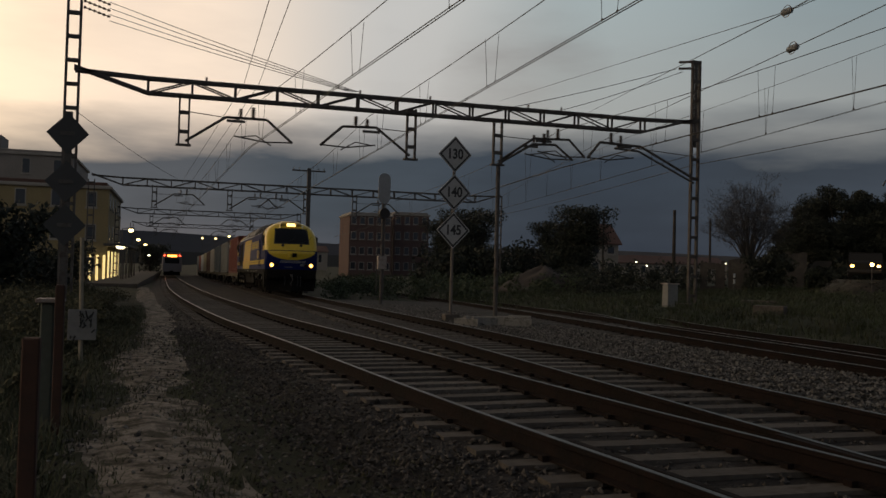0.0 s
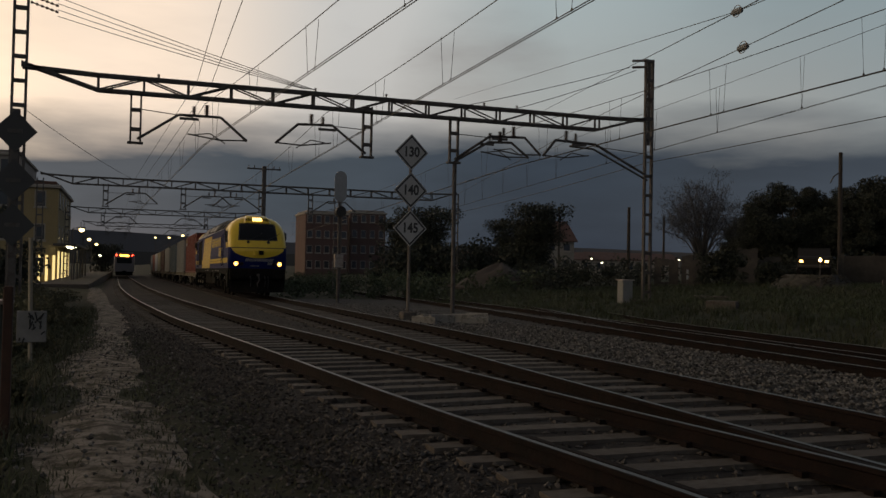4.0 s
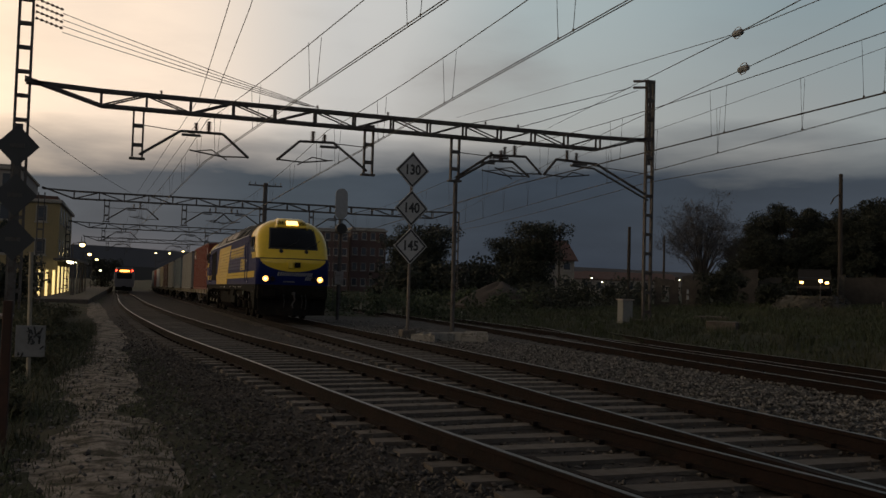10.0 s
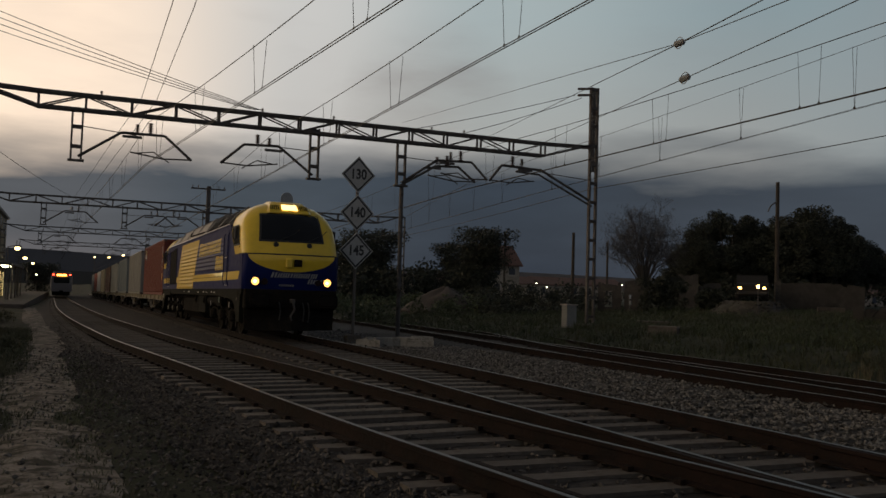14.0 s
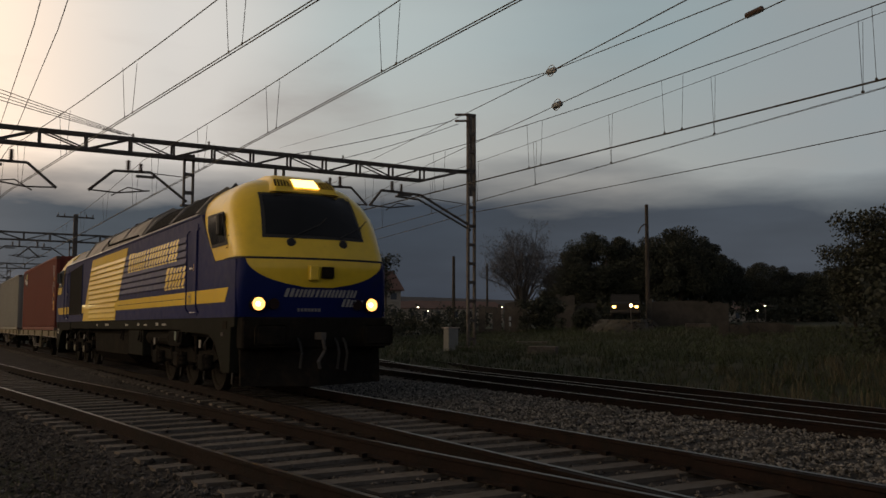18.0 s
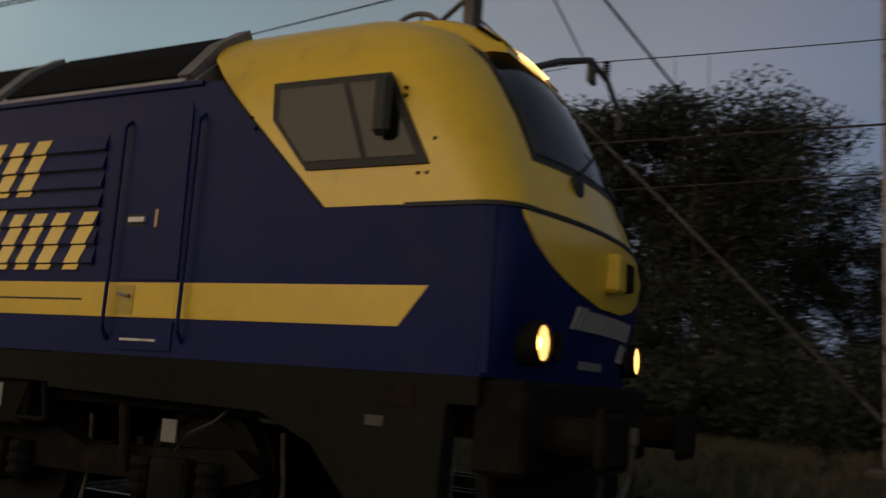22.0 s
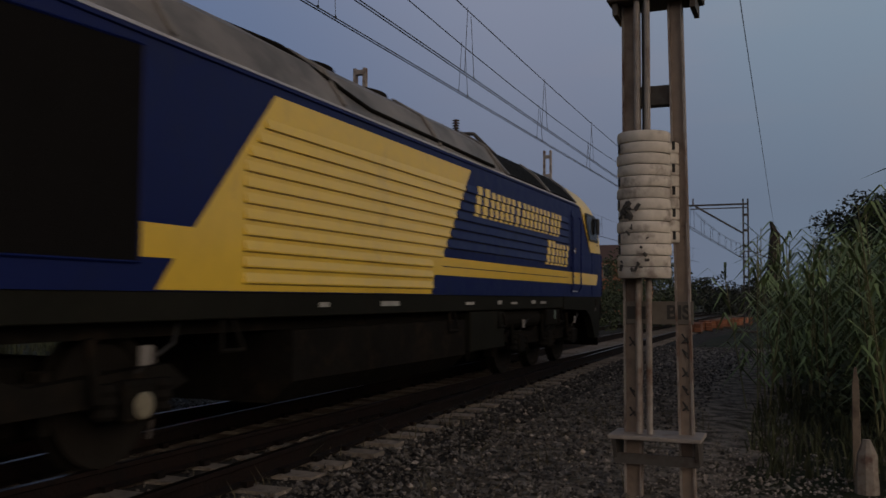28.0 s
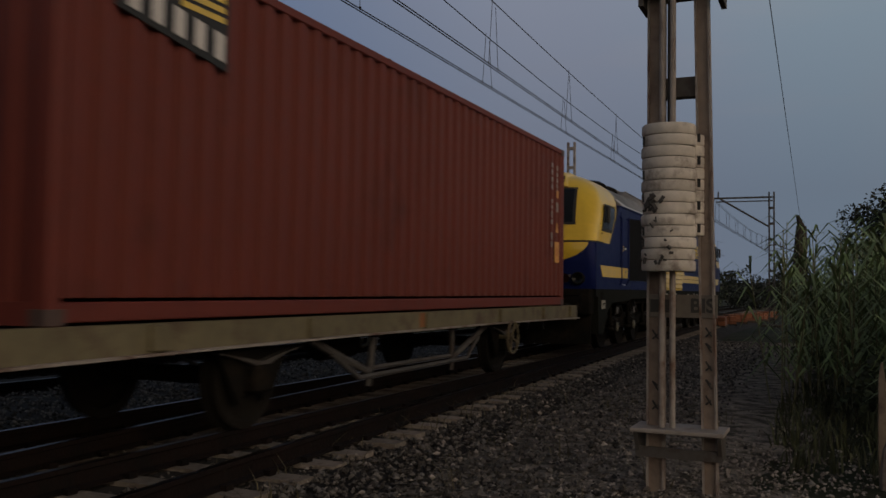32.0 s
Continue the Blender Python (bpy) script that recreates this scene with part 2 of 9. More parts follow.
PATH_DIRT = material("pale_gravel_path", (0.20, 0.175, 0.15), 0.96, 0, 0.55, 30, 1.8, 0.9, 35, stain=(0.045, 0.040, 0.028), stain_amount=0.62, spec=0.15)
STEEL = material("weathered_steel", (0.075, 0.070, 0.067), 0.75, 0.15, 0.35, 14, 1.5, 0.2, stain=(0.045, 0.033, 0.027), stain_amount=0.4, spec=0.3)
STEEL_PALE = material("pale_grey_painted_steel", (0.26, 0.23, 0.21), 0.7, 0.1, 0.3, 14, 1.2, 0.15, stain=(0.12, 0.07, 0.05), stain_amount=0.45)
MAST_GREY = material("dull_mast_grey", (0.115, 0.10, 0.088), 0.75, 0.1, 0.35, 14, 1.2, 0.15, stain=(0.06, 0.045, 0.036), stain_amount=0.4)
WIRE = material("dark_copper_wire", (0.03, 0.028, 0.027), 0.6, 0.6, 0.1, 20, 2, 0)
INSUL = material("brown_insulator", (0.06, 0.035, 0.026), 0.35, 0, 0.2, 20, 2, 0)
GLASS_INS = material("milky_insulator", (0.24, 0.25, 0.25), 0.2, 0, 0.1, 20, 2, 0)
YELLOW = material("yellow_loco_paint", (0.63, 0.425, 0.030), 0.42, 0, 0.12, 6, 0.7, 0.03, stain=(0.46, 0.31, 0.04), stain_amount=0.08, coat=0.35, spec=0.35)
BLUE = material("dark_blue_loco_paint", (0.0036, 0.0095, 0.070), 0.5, 0, 0.15, 5, 0.6, 0.03, stain=(0.008, 0.013, 0.055), stain_amount=0.25, coat=0.0, spec=0.12)
ROOF_GREY = material("dusty_grey_roof", (0.17, 0.158, 0.148), 0.62, 0.1, 0.35, 5, 0.6, 0.1, stain=(0.09, 0.085, 0.08), stain_amount=0.55)
BLACK_MESH = material("black_mesh_grille", (0.006, 0.0055, 0.0055), 0.9, 0, 0.2, 60, 4, 0.4, 90, spec=0.08)
UNDER = material("grimy_underframe", (0.011, 0.0102, 0.0092), 0.85, 0.1, 0.4, 12, 1.5, 0.35, stain=(0.022, 0.017, 0.013), stain_amount=0.35, spec=0.02)
SKIRT = material("dark_grey_skirt", (0.0125, 0.0128, 0.0105), 0.78, 0.0, 0.3, 10, 1.2, 0.12, stain=(0.016, 0.014, 0.011), stain_amount=0.2, spec=0.04)
RUBBER = material("black_rubber", (0.012, 0.012, 0.012), 0.7, 0, 0.2, 30, 3, 0.05)
GLASS = material("dark_cab_glass", (0.008, 0.009, 0.010), 0.10, 0, 0.1, 2, 0.5, 0, spec=0.2)
WHITE = material("white_paint", (0.62, 0.61, 0.58), 0.6, 0, 0.15, 12, 1.5, 0.06, stain=(0.33, 0.30, 0.26), stain_amount=0.3)
WHEEL_STEEL = material("wheel_steel", (0.013, 0.0115, 0.010), 0.8, 0.0, 0.3, 20, 3, 0.1, spec=0.05)
CORRODED = material("khaki_wagon_paint", (0.125, 0.105, 0.058), 0.75, 0, 0.35, 9, 1.1, 0.15, stain=(0.075, 0.05, 0.03), stain_amount=0.4)
LAMP_WARM = material("warm_headlight_glow", (1.0, 0.8, 0.5), 0.3, 0, 0, emit=14.0, emit_colour=(1.0, 0.50, 0.10), bump=0)
LAMP_RING = material("warm_reflector_glow", (0.02, 0.012, 0.005), 0.6, 0, 0, emit=2.6, emit_colour=(1.0, 0.50, 0.14), bump=0, spec=0.1)
LAMP_TOP = material("warm_roof_light_glow", (1.0, 0.85, 0.6), 0.3, 0, 0, emit=3.2, emit_colour=(1.0, 0.62, 0.20), bump=0)


# ---- mesh helpers ----
class Mesh:
    """Collects points and faces of one part."""

    def __init__(self):
        self.v, self.f = [], []

    def add(self, pts, faces):
        n = len(self.v)
        self.v += [tuple(p) for p in pts]
        self.f += [tuple(n + i for i in q) for q in faces]
        return self

    def box(self, x0, x1, y0, y1, z0, z1, c=0.0, m=None):
        """A box with chamfered upright and level edges of width c."""
        if c <= 0:
            p = [(x, y, z) for z in (z0, z1) for y in (y0, y1) for x in (x0, x1)]
            fs = [(0, 2, 3, 1), (4, 5, 7, 6), (0, 1, 5, 4), (2, 6, 7, 3), (0, 4, 6, 2), (1, 3, 7, 5)]
        else:
            bm = bmesh.new()
            bmesh.ops.create_cube(bm, size=1)
            for v in bm.verts:
                v.co = ((x0 + x1) / 2 + v.co.x * (x1 - x0), (y0 + y1) / 2 + v.co.y * (y1 - y0), (z0 + z1) / 2 + v.co.z * (z1 - z0))
            bmesh.ops.bevel(bm, geom=bm.edges[:], offset=c, segments=1, affect="EDGES")
            bm.verts.index_update()
            p = [tuple(v.co) for v in bm.verts]
            fs = [tuple(v.index for v in f.verts) for f in bm.faces]
            bm.free()
        if m is not None:
            p = [tuple(m @ Vector(q)) for q in p]
        return self.add(p, fs)

    def tube(self, a, b, r, n=8, r2=None, caps=True):
        a, b = Vector(a), Vector(b)
        d = (b - a)
        if d.length < 1e-6:
            return self
        q = d.to_track_quat("Z", "Y")
        r2 = r if r2 is None else r2
        pts = []
        for end, rad in ((a, r), (b, r2)):
            for i in range(n):
                w = 2 * math.pi * i / n
                pts.append(end + q @ Vector((rad * math.cos(w), rad * math.sin(w), 0)))
        fs = [(i, (i + 1) % n, n + (i + 1) % n, n + i) for i in range(n)]
        if caps:
            fs += [tuple(range(n - 1, -1, -1)), tuple(range(n, 2 * n))]
        return self.add(pts, fs)

    def path(self, pts, r, n=6):
        for a, b in zip(pts, pts[1:]):
            self.tube(a, b, r, n, caps=True)
        return self

    def bent(self, pts, r, n=6):
        """One unbroken tube along a bent line."""
        pts = [Vector(p) for p in pts]
        rings = []
        for i, p in enumerate(pts):
            d = (pts[min(i + 1, len(pts) - 1)] - pts[max(i - 1, 0)]).normalized()
            q = d.to_track_quat("Z", "Y")
            rings.append([p + q @ Vector((r * math.cos(2 * math.pi * k / n), r * math.sin(2 * math.pi * k / n), 0)) for k in range(n)])
        return self.loft(rings)

    def prism(self, poly, axis, a, b):
        """A flat polygon pushed along an axis from a to b. poly: pairs in the two other axes, in order."""
        k = "xyz".index(axis)

        def at(p, t):
            q = list(p)
            q.insert(k, t)
            return q
        n = len(poly)
        pts = [at(p, a) for p in poly] + [at(p, b) for p in poly]
        fs = [(i, (i + 1) % n, n + (i + 1) % n, n + i) for i in range(n)] + [tuple(range(n - 1, -1, -1)), tuple(range(n, 2 * n))]
        return self.add(pts, fs)

    def loft(self, rings, closed=True, caps=True):
        n = len(rings[0])
        pts = [p for r in rings for p in r]
        fs = []
        for k in range(len(rings) - 1):
            for i in range(n if closed else n - 1):
                j = (i + 1) % n
                fs.append((k * n + i, k * n + j, (k + 1) * n + j, (k + 1) * n + i))
        if caps:
            fs += [tuple(range(n - 1, -1, -1)), tuple((len(rings) - 1) * n + i for i in range(n))]
        return self.add(pts, fs)

    def lathe(self, prof, axis_at, axis="x", n=20):
        """Turns a profile of (along, radius) pairs round an axis through axis_at."""
        ax, ay, az = axis_at
        rings = []
        for al, rad in prof:
            ring = []
            for i in range(n):
                w = 2 * math.pi * i / n
                c, s = rad * math.cos(w), rad * math.sin(w)
                ring.append({"x": (ax + al, ay + c, az + s), "y": (ax + c, ay + al, az + s), "z": (ax + c, ay + s, az + al)}[axis])
            rings.append(ring)
        return self.loft(rings)

    def data(self, name, mat, smooth=False):
        me = bpy.data.meshes.new(name)
        me.from_pydata(self.v, [], self.f)
        if isinstance(mat, (list, tuple)):
            for q in mat:
                me.materials.append(q)
        else:
            me.materials.append(mat)
        bm = bmesh.new()
        bm.from_mesh(me)
        bmesh.ops.recalc_face_normals(bm, faces=bm.faces[:])
        bm.to_mesh(me)
        bm.free()
        if smooth:
            me.polygons.foreach_set("use_smooth", [True] * len(me.polygons))
            me.set_sharp_from_angle(angle=radians(35))
        return me


def raw_data(name, verts, faces, mat):
    """A large mesh straight from its points."""
    me = bpy.data.meshes.new(name)
    me.from_pydata(verts, [], faces)
    me.materials.append(mat)
    return me


def part(name, mesh, mat, parent, label="", smooth=False):
    ob = new(name, mesh.data(name, mat, smooth) if isinstance(mesh, Mesh) else mesh)
    ob.parent = parent
    if label:
        ob["label"] = label
    return ob


def thing(name, label, category, m=None, group="", kind=""):
    ob = new(name)
    ob.empty_display_size = 0.3
    if m is not None:
        ob.matrix_world = m
    return tagged(ob, label, category, group, kind)


def solo(name, mesh, mat, label, category, group="", kind="", smooth=False, m=None):
    ob = new(name, mesh.data(name, mat, smooth) if isinstance(mesh, Mesh) else mesh)
    if m is not None:
        ob.matrix_world = m
    return tagged(ob, label, category, group, kind)


def text_part(name, words, size, mat, parent, m, label="", depth=0.004):
    cu = bpy.data.curves.new(name, "FONT")
    cu.offset = 0.03 * size
    cu.body, cu.size, cu.align_x, cu.align_y, cu.extrude = words, size, "CENTER", "CENTER", depth
    tmp = bpy.data.objects.new(name, cu)
    me = bpy.data.meshes.new_from_object(tmp)
    bpy.data.objects.remove(tmp)
    me.materials.clear()
    me.materials.append(mat)
    ob = new(name, me)
    ob.parent = parent
    ob.matrix_basis = m
    if label:
        ob["label"] = label
    return ob


def smooth01(x, a, b):
    k = min(1.0, max(0.0, (x - a) / (b - a)))
    return k * k * (3 - 2 * k)


def gz(y):
    """The line falls gently towards the station."""
    if y <= 12:
        return 0.0
    if y < 22:
        return -0.0070 * (y - 12) ** 2 / 20
    return -0.0070 * (min(y, 170) - 17)


def interp(x, pts):
    if x <= pts[0][0]:
        return pts[0][1]
    for (a, u), (b, v) in zip(pts, pts[1:]):
        if x <= b:
            return u + (v - u) * (x - a) / (b - a)
    return pts[-1][1]


def smooth_curve(pts):
    """A smooth function through (y, x) pairs: monotone cubic."""
    ys, xs = [p[0] for p in pts], [p[1] for p in pts]
    d = [(xs[i + 1] - xs[i]) / (ys[i + 1] - ys[i]) for i in range(len(xs) - 1)]
    m = [d[0]] + [(d[i] + d[i + 1]) / 2 for i in range(len(d) - 1)] + [d[-1]]

    def f(y):
        if y <= ys[0]:
            return xs[0] + m[0] * (y - ys[0])
        if y >= ys[-1]:
            return xs[-1] + m[-1] * (y - ys[-1])
        i = next(k for k in range(len(ys) - 1) if y <= ys[k + 1])
        h = ys[i + 1] - ys[i]
        t = (y - ys[i]) / h
        return (2 * t ** 3 - 3 * t * t + 1) * xs[i] + (t ** 3 - 2 * t * t + t) * h * m[i] + (3 * t * t - 2 * t ** 3) * xs[i + 1] + (t ** 3 - t * t) * h * m[i + 1]
    return f


GAUGE = 1.668
T2X = 5.95
C1 = smooth_curve([(-60, 5.95), (-40, 5.93), (-24, 5.70), (-15, 5.45), (-9, 5.25), (-4.5, 4.98), (0, 4.57), (5.2, 4.03), (7.4, 3.72), (10.3, 3.38), (14.3, 2.98), (19, 2.48), (23, 2.10), (31, 1.62), (41, 1.15), (62, 0.55), (90, 0.15), (140, -0.40), (260, -1.2)])
C2 = smooth_curve([(-200, 5.95), (300, 5.95)])
C3 = smooth_curve([(-120, 9.2), (-40, 9.9), (-20, 10.6), (0, 11.15), (7, 11.22), (12, 11.3), (19, 11.85), (30, 13.1), (60, 15.5), (140, 17.5)])
C4 = smooth_curve([(-2, 11.2), (3, 11.35), (8, 11.88), (14, 12.68), (21, 13.38), (30, 15.6), (60, 20.5), (140, 26)])


# ---- ground ----
def gh(x, y):
    """Height of the bare ground."""
    h = -0.28 + gz(y)
    side = smooth01(y, -25, 8)
    h += (0.55 * smooth01(x, 13, 19) + 0.75 * smooth01(x, 20, 40) + 0.6 * smooth01(x, 38, 70)) * side
    h += 0.12 * smooth01(-x, 1.5, 5)
    far = max(abs(x), abs(y))
    h += 0.05 * noise.noise((x * 0.35, y * 0.35, 1.7)) * smooth01(far, 3, 12)
    h += 1.2 * smooth01(far, 250, 900)
    return h


def spaced(lo, hi, fine, grow, centre):
    """Coordinates, dense at the centre and wider apart outwards."""
    out = [centre]
    for sign, end in ((1, hi), (-1, lo)):
        p, step = centre, fine
        while (end - p) * sign > 0:
            p += sign * step
            if abs(p - centre) > 30:
                step *= grow
            out.append(p)
    return sorted(out)


def build_ground():
    xs, ys = spaced(-2600, 2600, 0.9, 1.14, 5), spaced(-2600, 2600, 1.0, 1.14, 8)
    verts = [(x, y, gh(x, y) - (0.12 if -0.2 < x - C1(max(-60, min(140, y))) + 2.2 < 9 and -90 < y < 140 else 0)) for y in ys for x in xs]
    n = len(xs)
    faces = [(j * n + i, j * n + i + 1, (j + 1) * n + i + 1, (j + 1) * n + i) for j in range(len(ys) - 1) for i in range(n - 1)]
    me = raw_data("ground", verts, faces, EARTH)
    me.polygons.foreach_set("use_smooth", [True] * len(me.polygons))
    solo("ground", me, EARTH, "dry earth with rough dark grass beside the railway", "ground", kind="structure")


def strip(name, left, right, y0, y1, step, mat, label, cat, lift, cols=10, rough=0.02, drop=0.0):
    """A sheet between two lines along the track, with uneven surface; drop: how far its edges slope down."""
    verts, faces = [], []
    ys = np.arange(y0, y1 + step / 2, step)
    for y in ys:
        a, b = left(y), right(y)
        for i in range(cols + 1):
            k = i / cols
            x = a + (b - a) * k
            e = min(k, 1 - k) * (b - a)
            z = gz(y) + lift + rough * noise.noise((x * 2.3, y * 2.3, 5)) - drop * (1 - smooth01(e, 0.0, 0.75))
            verts.append((x, y, z))
    n = cols + 1
    for j in range(len(ys) - 1):
        for i in range(cols):
            faces.append((j * n + i, j * n + i + 1, (j + 1) * n + i + 1, (j + 1) * n + i))
    me = raw_data(name, verts, faces, mat)
    me.polygons.foreach_set("use_smooth", [True] * len(me.polygons))
    return solo(name, me, mat, label, cat, kind="structure")


def stones(name, mat, spots, label):
    """Loose angular stones; spots: (x, y, z, size)."""
    base = np.array([(1, 0, 0), (-1, 0, 0), (0, 1, 0), (0, -1, 0), (0, 0, 1), (0, 0, -1)], float)
    tri = np.array([(0, 2, 4), (2, 1, 4), (1, 3, 4), (3, 0, 4), (2, 0, 5), (1, 2, 5), (3, 1, 5), (0, 3, 5)])
    k = len(spots)
    rng = np.random.RandomState(len(name) + k)
    sp = np.array(spots)
    v = base[None] * rng.uniform(0.55, 1.25, (k, 6, 1)) * sp[:, None, 3:4]
    v += rng.uniform(-0.25, 0.25, (k, 6, 3)) * sp[:, None, 3:4]
    w = rng.uniform(0, 6.28, k)
    c, s = np.cos(w)[:, None], np.sin(w)[:, None]
    x, y = v[..., 0] * c - v[..., 1] * s, v[..., 0] * s + v[..., 1] * c
    v = np.stack([x, y, v[..., 2] * 0.75], -1) + sp[:, None, :3]
    f = (tri[None] + 6 * np.arange(k)[:, None, None]).reshape(-1, 3)
    me = raw_data(name, v.reshape(-1, 3).tolist(), f.tolist(), mat)
    return solo(name, me, mat, label, "stones", kind="stuff")


def build_beds():
    strip("ballast_bed", lambda y: C1(y) - 2.2, lambda y: 7.6, -120, 210, 0.75, BALLAST, "dark dirty railway ballast under two tracks", "ballast", -0.215, 16, 0.03, 0.17)
    strip("gravel_bed", lambda y: 7.4, lambda y: max(C3(y) + 1.9, C4(y) + 1.9 if y > -2 else 0), -90, 46, 0.75, material("pale_gravel", (0.046, 0.044, 0.041), 0.95, 0, 0.75, 34, 1.3, 1.0, 34, stain=(0.030, 0.029, 0.028), stain_amount=0.5, spec=0.15), "pale coarse gravel between the tracks", "gravel", -0.16, 12, 0.04, 0.12)
    strip("gravel_path", lambda y: 0.28 * noise.noise((y * 0.7, 3.1, 0)) + 0.12 * noise.noise((y * 2.1, 1.1, 0)) + interp(y, [(-30, -0.4), (-12, 0.1), (-6, 0.2), (2, -1.5), (5, -0.6), (11, -0.95), (23, -0.75), (40, -1.4), (80, -3.4)]), lambda y: C1(y) - 1.9 if y < -3 else 0.26 * noise.noise((y * 0.8, 8.1, 0)) + 0.12 * noise.noise((y * 2.3, 6.1, 0)) + interp(y, [(-3, 2.2), (2, 1.2), (5, 0.75), (10.5, 0.32), (23, 0.0), (30, 0.3), (40, -0.4), (80, -2.2)]), -30, 80, 0.6, PATH_DIRT, "pale trodden gravel path beside the track", "path", -0.235, 8, 0.03, 0.05)
    strip("dusty_bed", lambda y: 5.05, lambda y: 6.85, -120, -5, 0.75, material("dusty_ballast", (0.135, 0.108, 0.092), 0.95, 0, 0.5, 24, 1.5, 0.9, 28, stain=(0.06, 0.045, 0.038), stain_amount=0.5, spec=0.15), "pale dusty ballast between the rails", "ballast", -0.190, 8, 0.012, 0.02)
    rng = random.Random(4)
    dark, pale, paler_shoulder, chips = [], [], [], []
    while len(dark) < 15000:
        y = rng.gauss(0, 1) * 14 + 3
        if not -34 < y < 42:
            continue
        x = rng.uniform(C1(y) - 2.6, 7.5)
        if rng.random() < 0.35:
            x = rng.uniform(C1(y) - 2.6, C1(y) - 0.7)
        dark.append((x, y, gz(y) - 0.205 + rng.uniform(-0.01, 0.02) - 0.12 * (1 - smooth01(x - C1(y) + 2.2, 0, 0.7)), rng.uniform(0.016, 0.042)))
    while len(pale) < 52000:
        y = rng.gauss(5, 13)
        if -26 < y < 40:
            pale.append((rng.uniform(7.3, 10.5), y, gz(y) - 0.15 + rng.uniform(-0.01, 0.03), rng.uniform(0.013, 0.036)))
    for _ in range(2600):
        y = rng.choice((rng.uniform(3, 24), rng.uniform(-16, -3.5)))
        x = rng.uniform(-0.9, 0.9) if y > 0 else rng.uniform(-0.3, 3.2)
        pale.append((x, y, gz(y) - 0.235, rng.uniform(0.01, 0.03)))
    # the coarse shoulder down the line from the turnout, in a paler stone colour
    for _ in range(11000):
        y = -3.5 - rng.random() ** 1.6 * 26
        x = rng.uniform(1.5, C1(y) - 1.15) + rng.gauss(0, 0.15)
        (chips if rng.random() < 0.14 else paler_shoulder).append((x, y, gz(y) - 0.225 + rng.uniform(-0.01, 0.02) + 0.02 * smooth01(x, 1.5, 3.2), rng.uniform(0.014, 0.038)))
    for _ in range(9000):
        y = 2.0 + 20 * rng.random() ** 1.4
        dark.append((rng.uniform(interp(y, [(2, 1.1), (5, 0.7), (10.5, 0.3), (23, 0.0)]), 2.6), y, gz(y) - 0.222 + rng.uniform(-0.006, 0.01), rng.uniform(0.008, 0.026)))
    for _ in range(3600):
        x, y = rng.gauss(0.9, 0.7), rng.gauss(-7.2, 1.6)
        if y < -4.2:
            chips.append((x, y, gz(y) - 0.228, rng.uniform(0.008, 0.024)))

    def bare(p):
        # sleepers lie mostly free of stones
        ph = (p[1] + 40.2) % 0.6 if p[1] < 9 else (p[1] - 9) % 0.6
        return min(ph, 0.6 - ph) > 0.13 or p[0] < C1(p[1]) - 1.34 or rng.random() < 0.12
    dark = [p for p in dark if bare(p)]
    pale = [p for p in pale if bare(p)]
    paler_shoulder = [p for p in paler_shoulder if bare(p)]
    stones("shoulder_stones", material("paler_shoulder_stone", (0.082, 0.077, 0.074), 0.92, 0, 0.35, 40, 6, 0.4, island=1.5, spec=0.2), paler_shoulder, "dark grey angular stones of the shoulder")
    stones("pale_chips", material("pale_stone_chip", (0.17, 0.152, 0.138), 0.92, 0, 0.35, 40, 6, 0.4, island=1.5, spec=0.2), chips, "scattered pale stone chips beside the mast")
    stones("ballast_stones", STONE, dark, "loose dark angular ballast stones")
    stones("gravel_stones", STONE_PALE, pale, "loose pale gravel stones")


# ---- tracks ----
RAIL_PROFILE = [(-0.075, -0.172), (0.075, -0.172), (0.075, -0.160), (0.012, -0.142), (0.010, -0.048), (0.036, -0.036), (0.036, -0.004), (0.030, 0.0), (-0.030, 0.0), (-0.036, -0.004), (-0.036, -0.036), (-0.010, -0.048), (-0.012, -0.142), (-0.075, -0.160)]


def rail(parent, curve, off, y0, y1, step=1.5, name="rail"):
    ys = list(np.arange(y0, y1, step)) + [y1]
    rings, top = [], []
    for y in ys:
        x = curve(y) + off
        rings.append([(x + px, y, gz(y) + pz) for px, pz in RAIL_PROFILE])
        top.append([(x - 0.026, y, gz(y) + 0.0015), (x + 0.026, y, gz(y) + 0.0015)])
    r = part(name, Mesh().loft(rings), RAIL_SIDE, parent)
    if name == "rail":
        part("running_surface", Mesh().loft(top, closed=False, caps=False), RAIL_TOP, r, "worn rail head")


def sleeper_mesh(mat):
    m = Mesh()
    m.prism([(-0.14, -0.20), (0.14, -0.20), (0.115, 0.0), (-0.115, 0.0)], "x", -1.3, 1.3)
    return m.data("sleeper", mat)


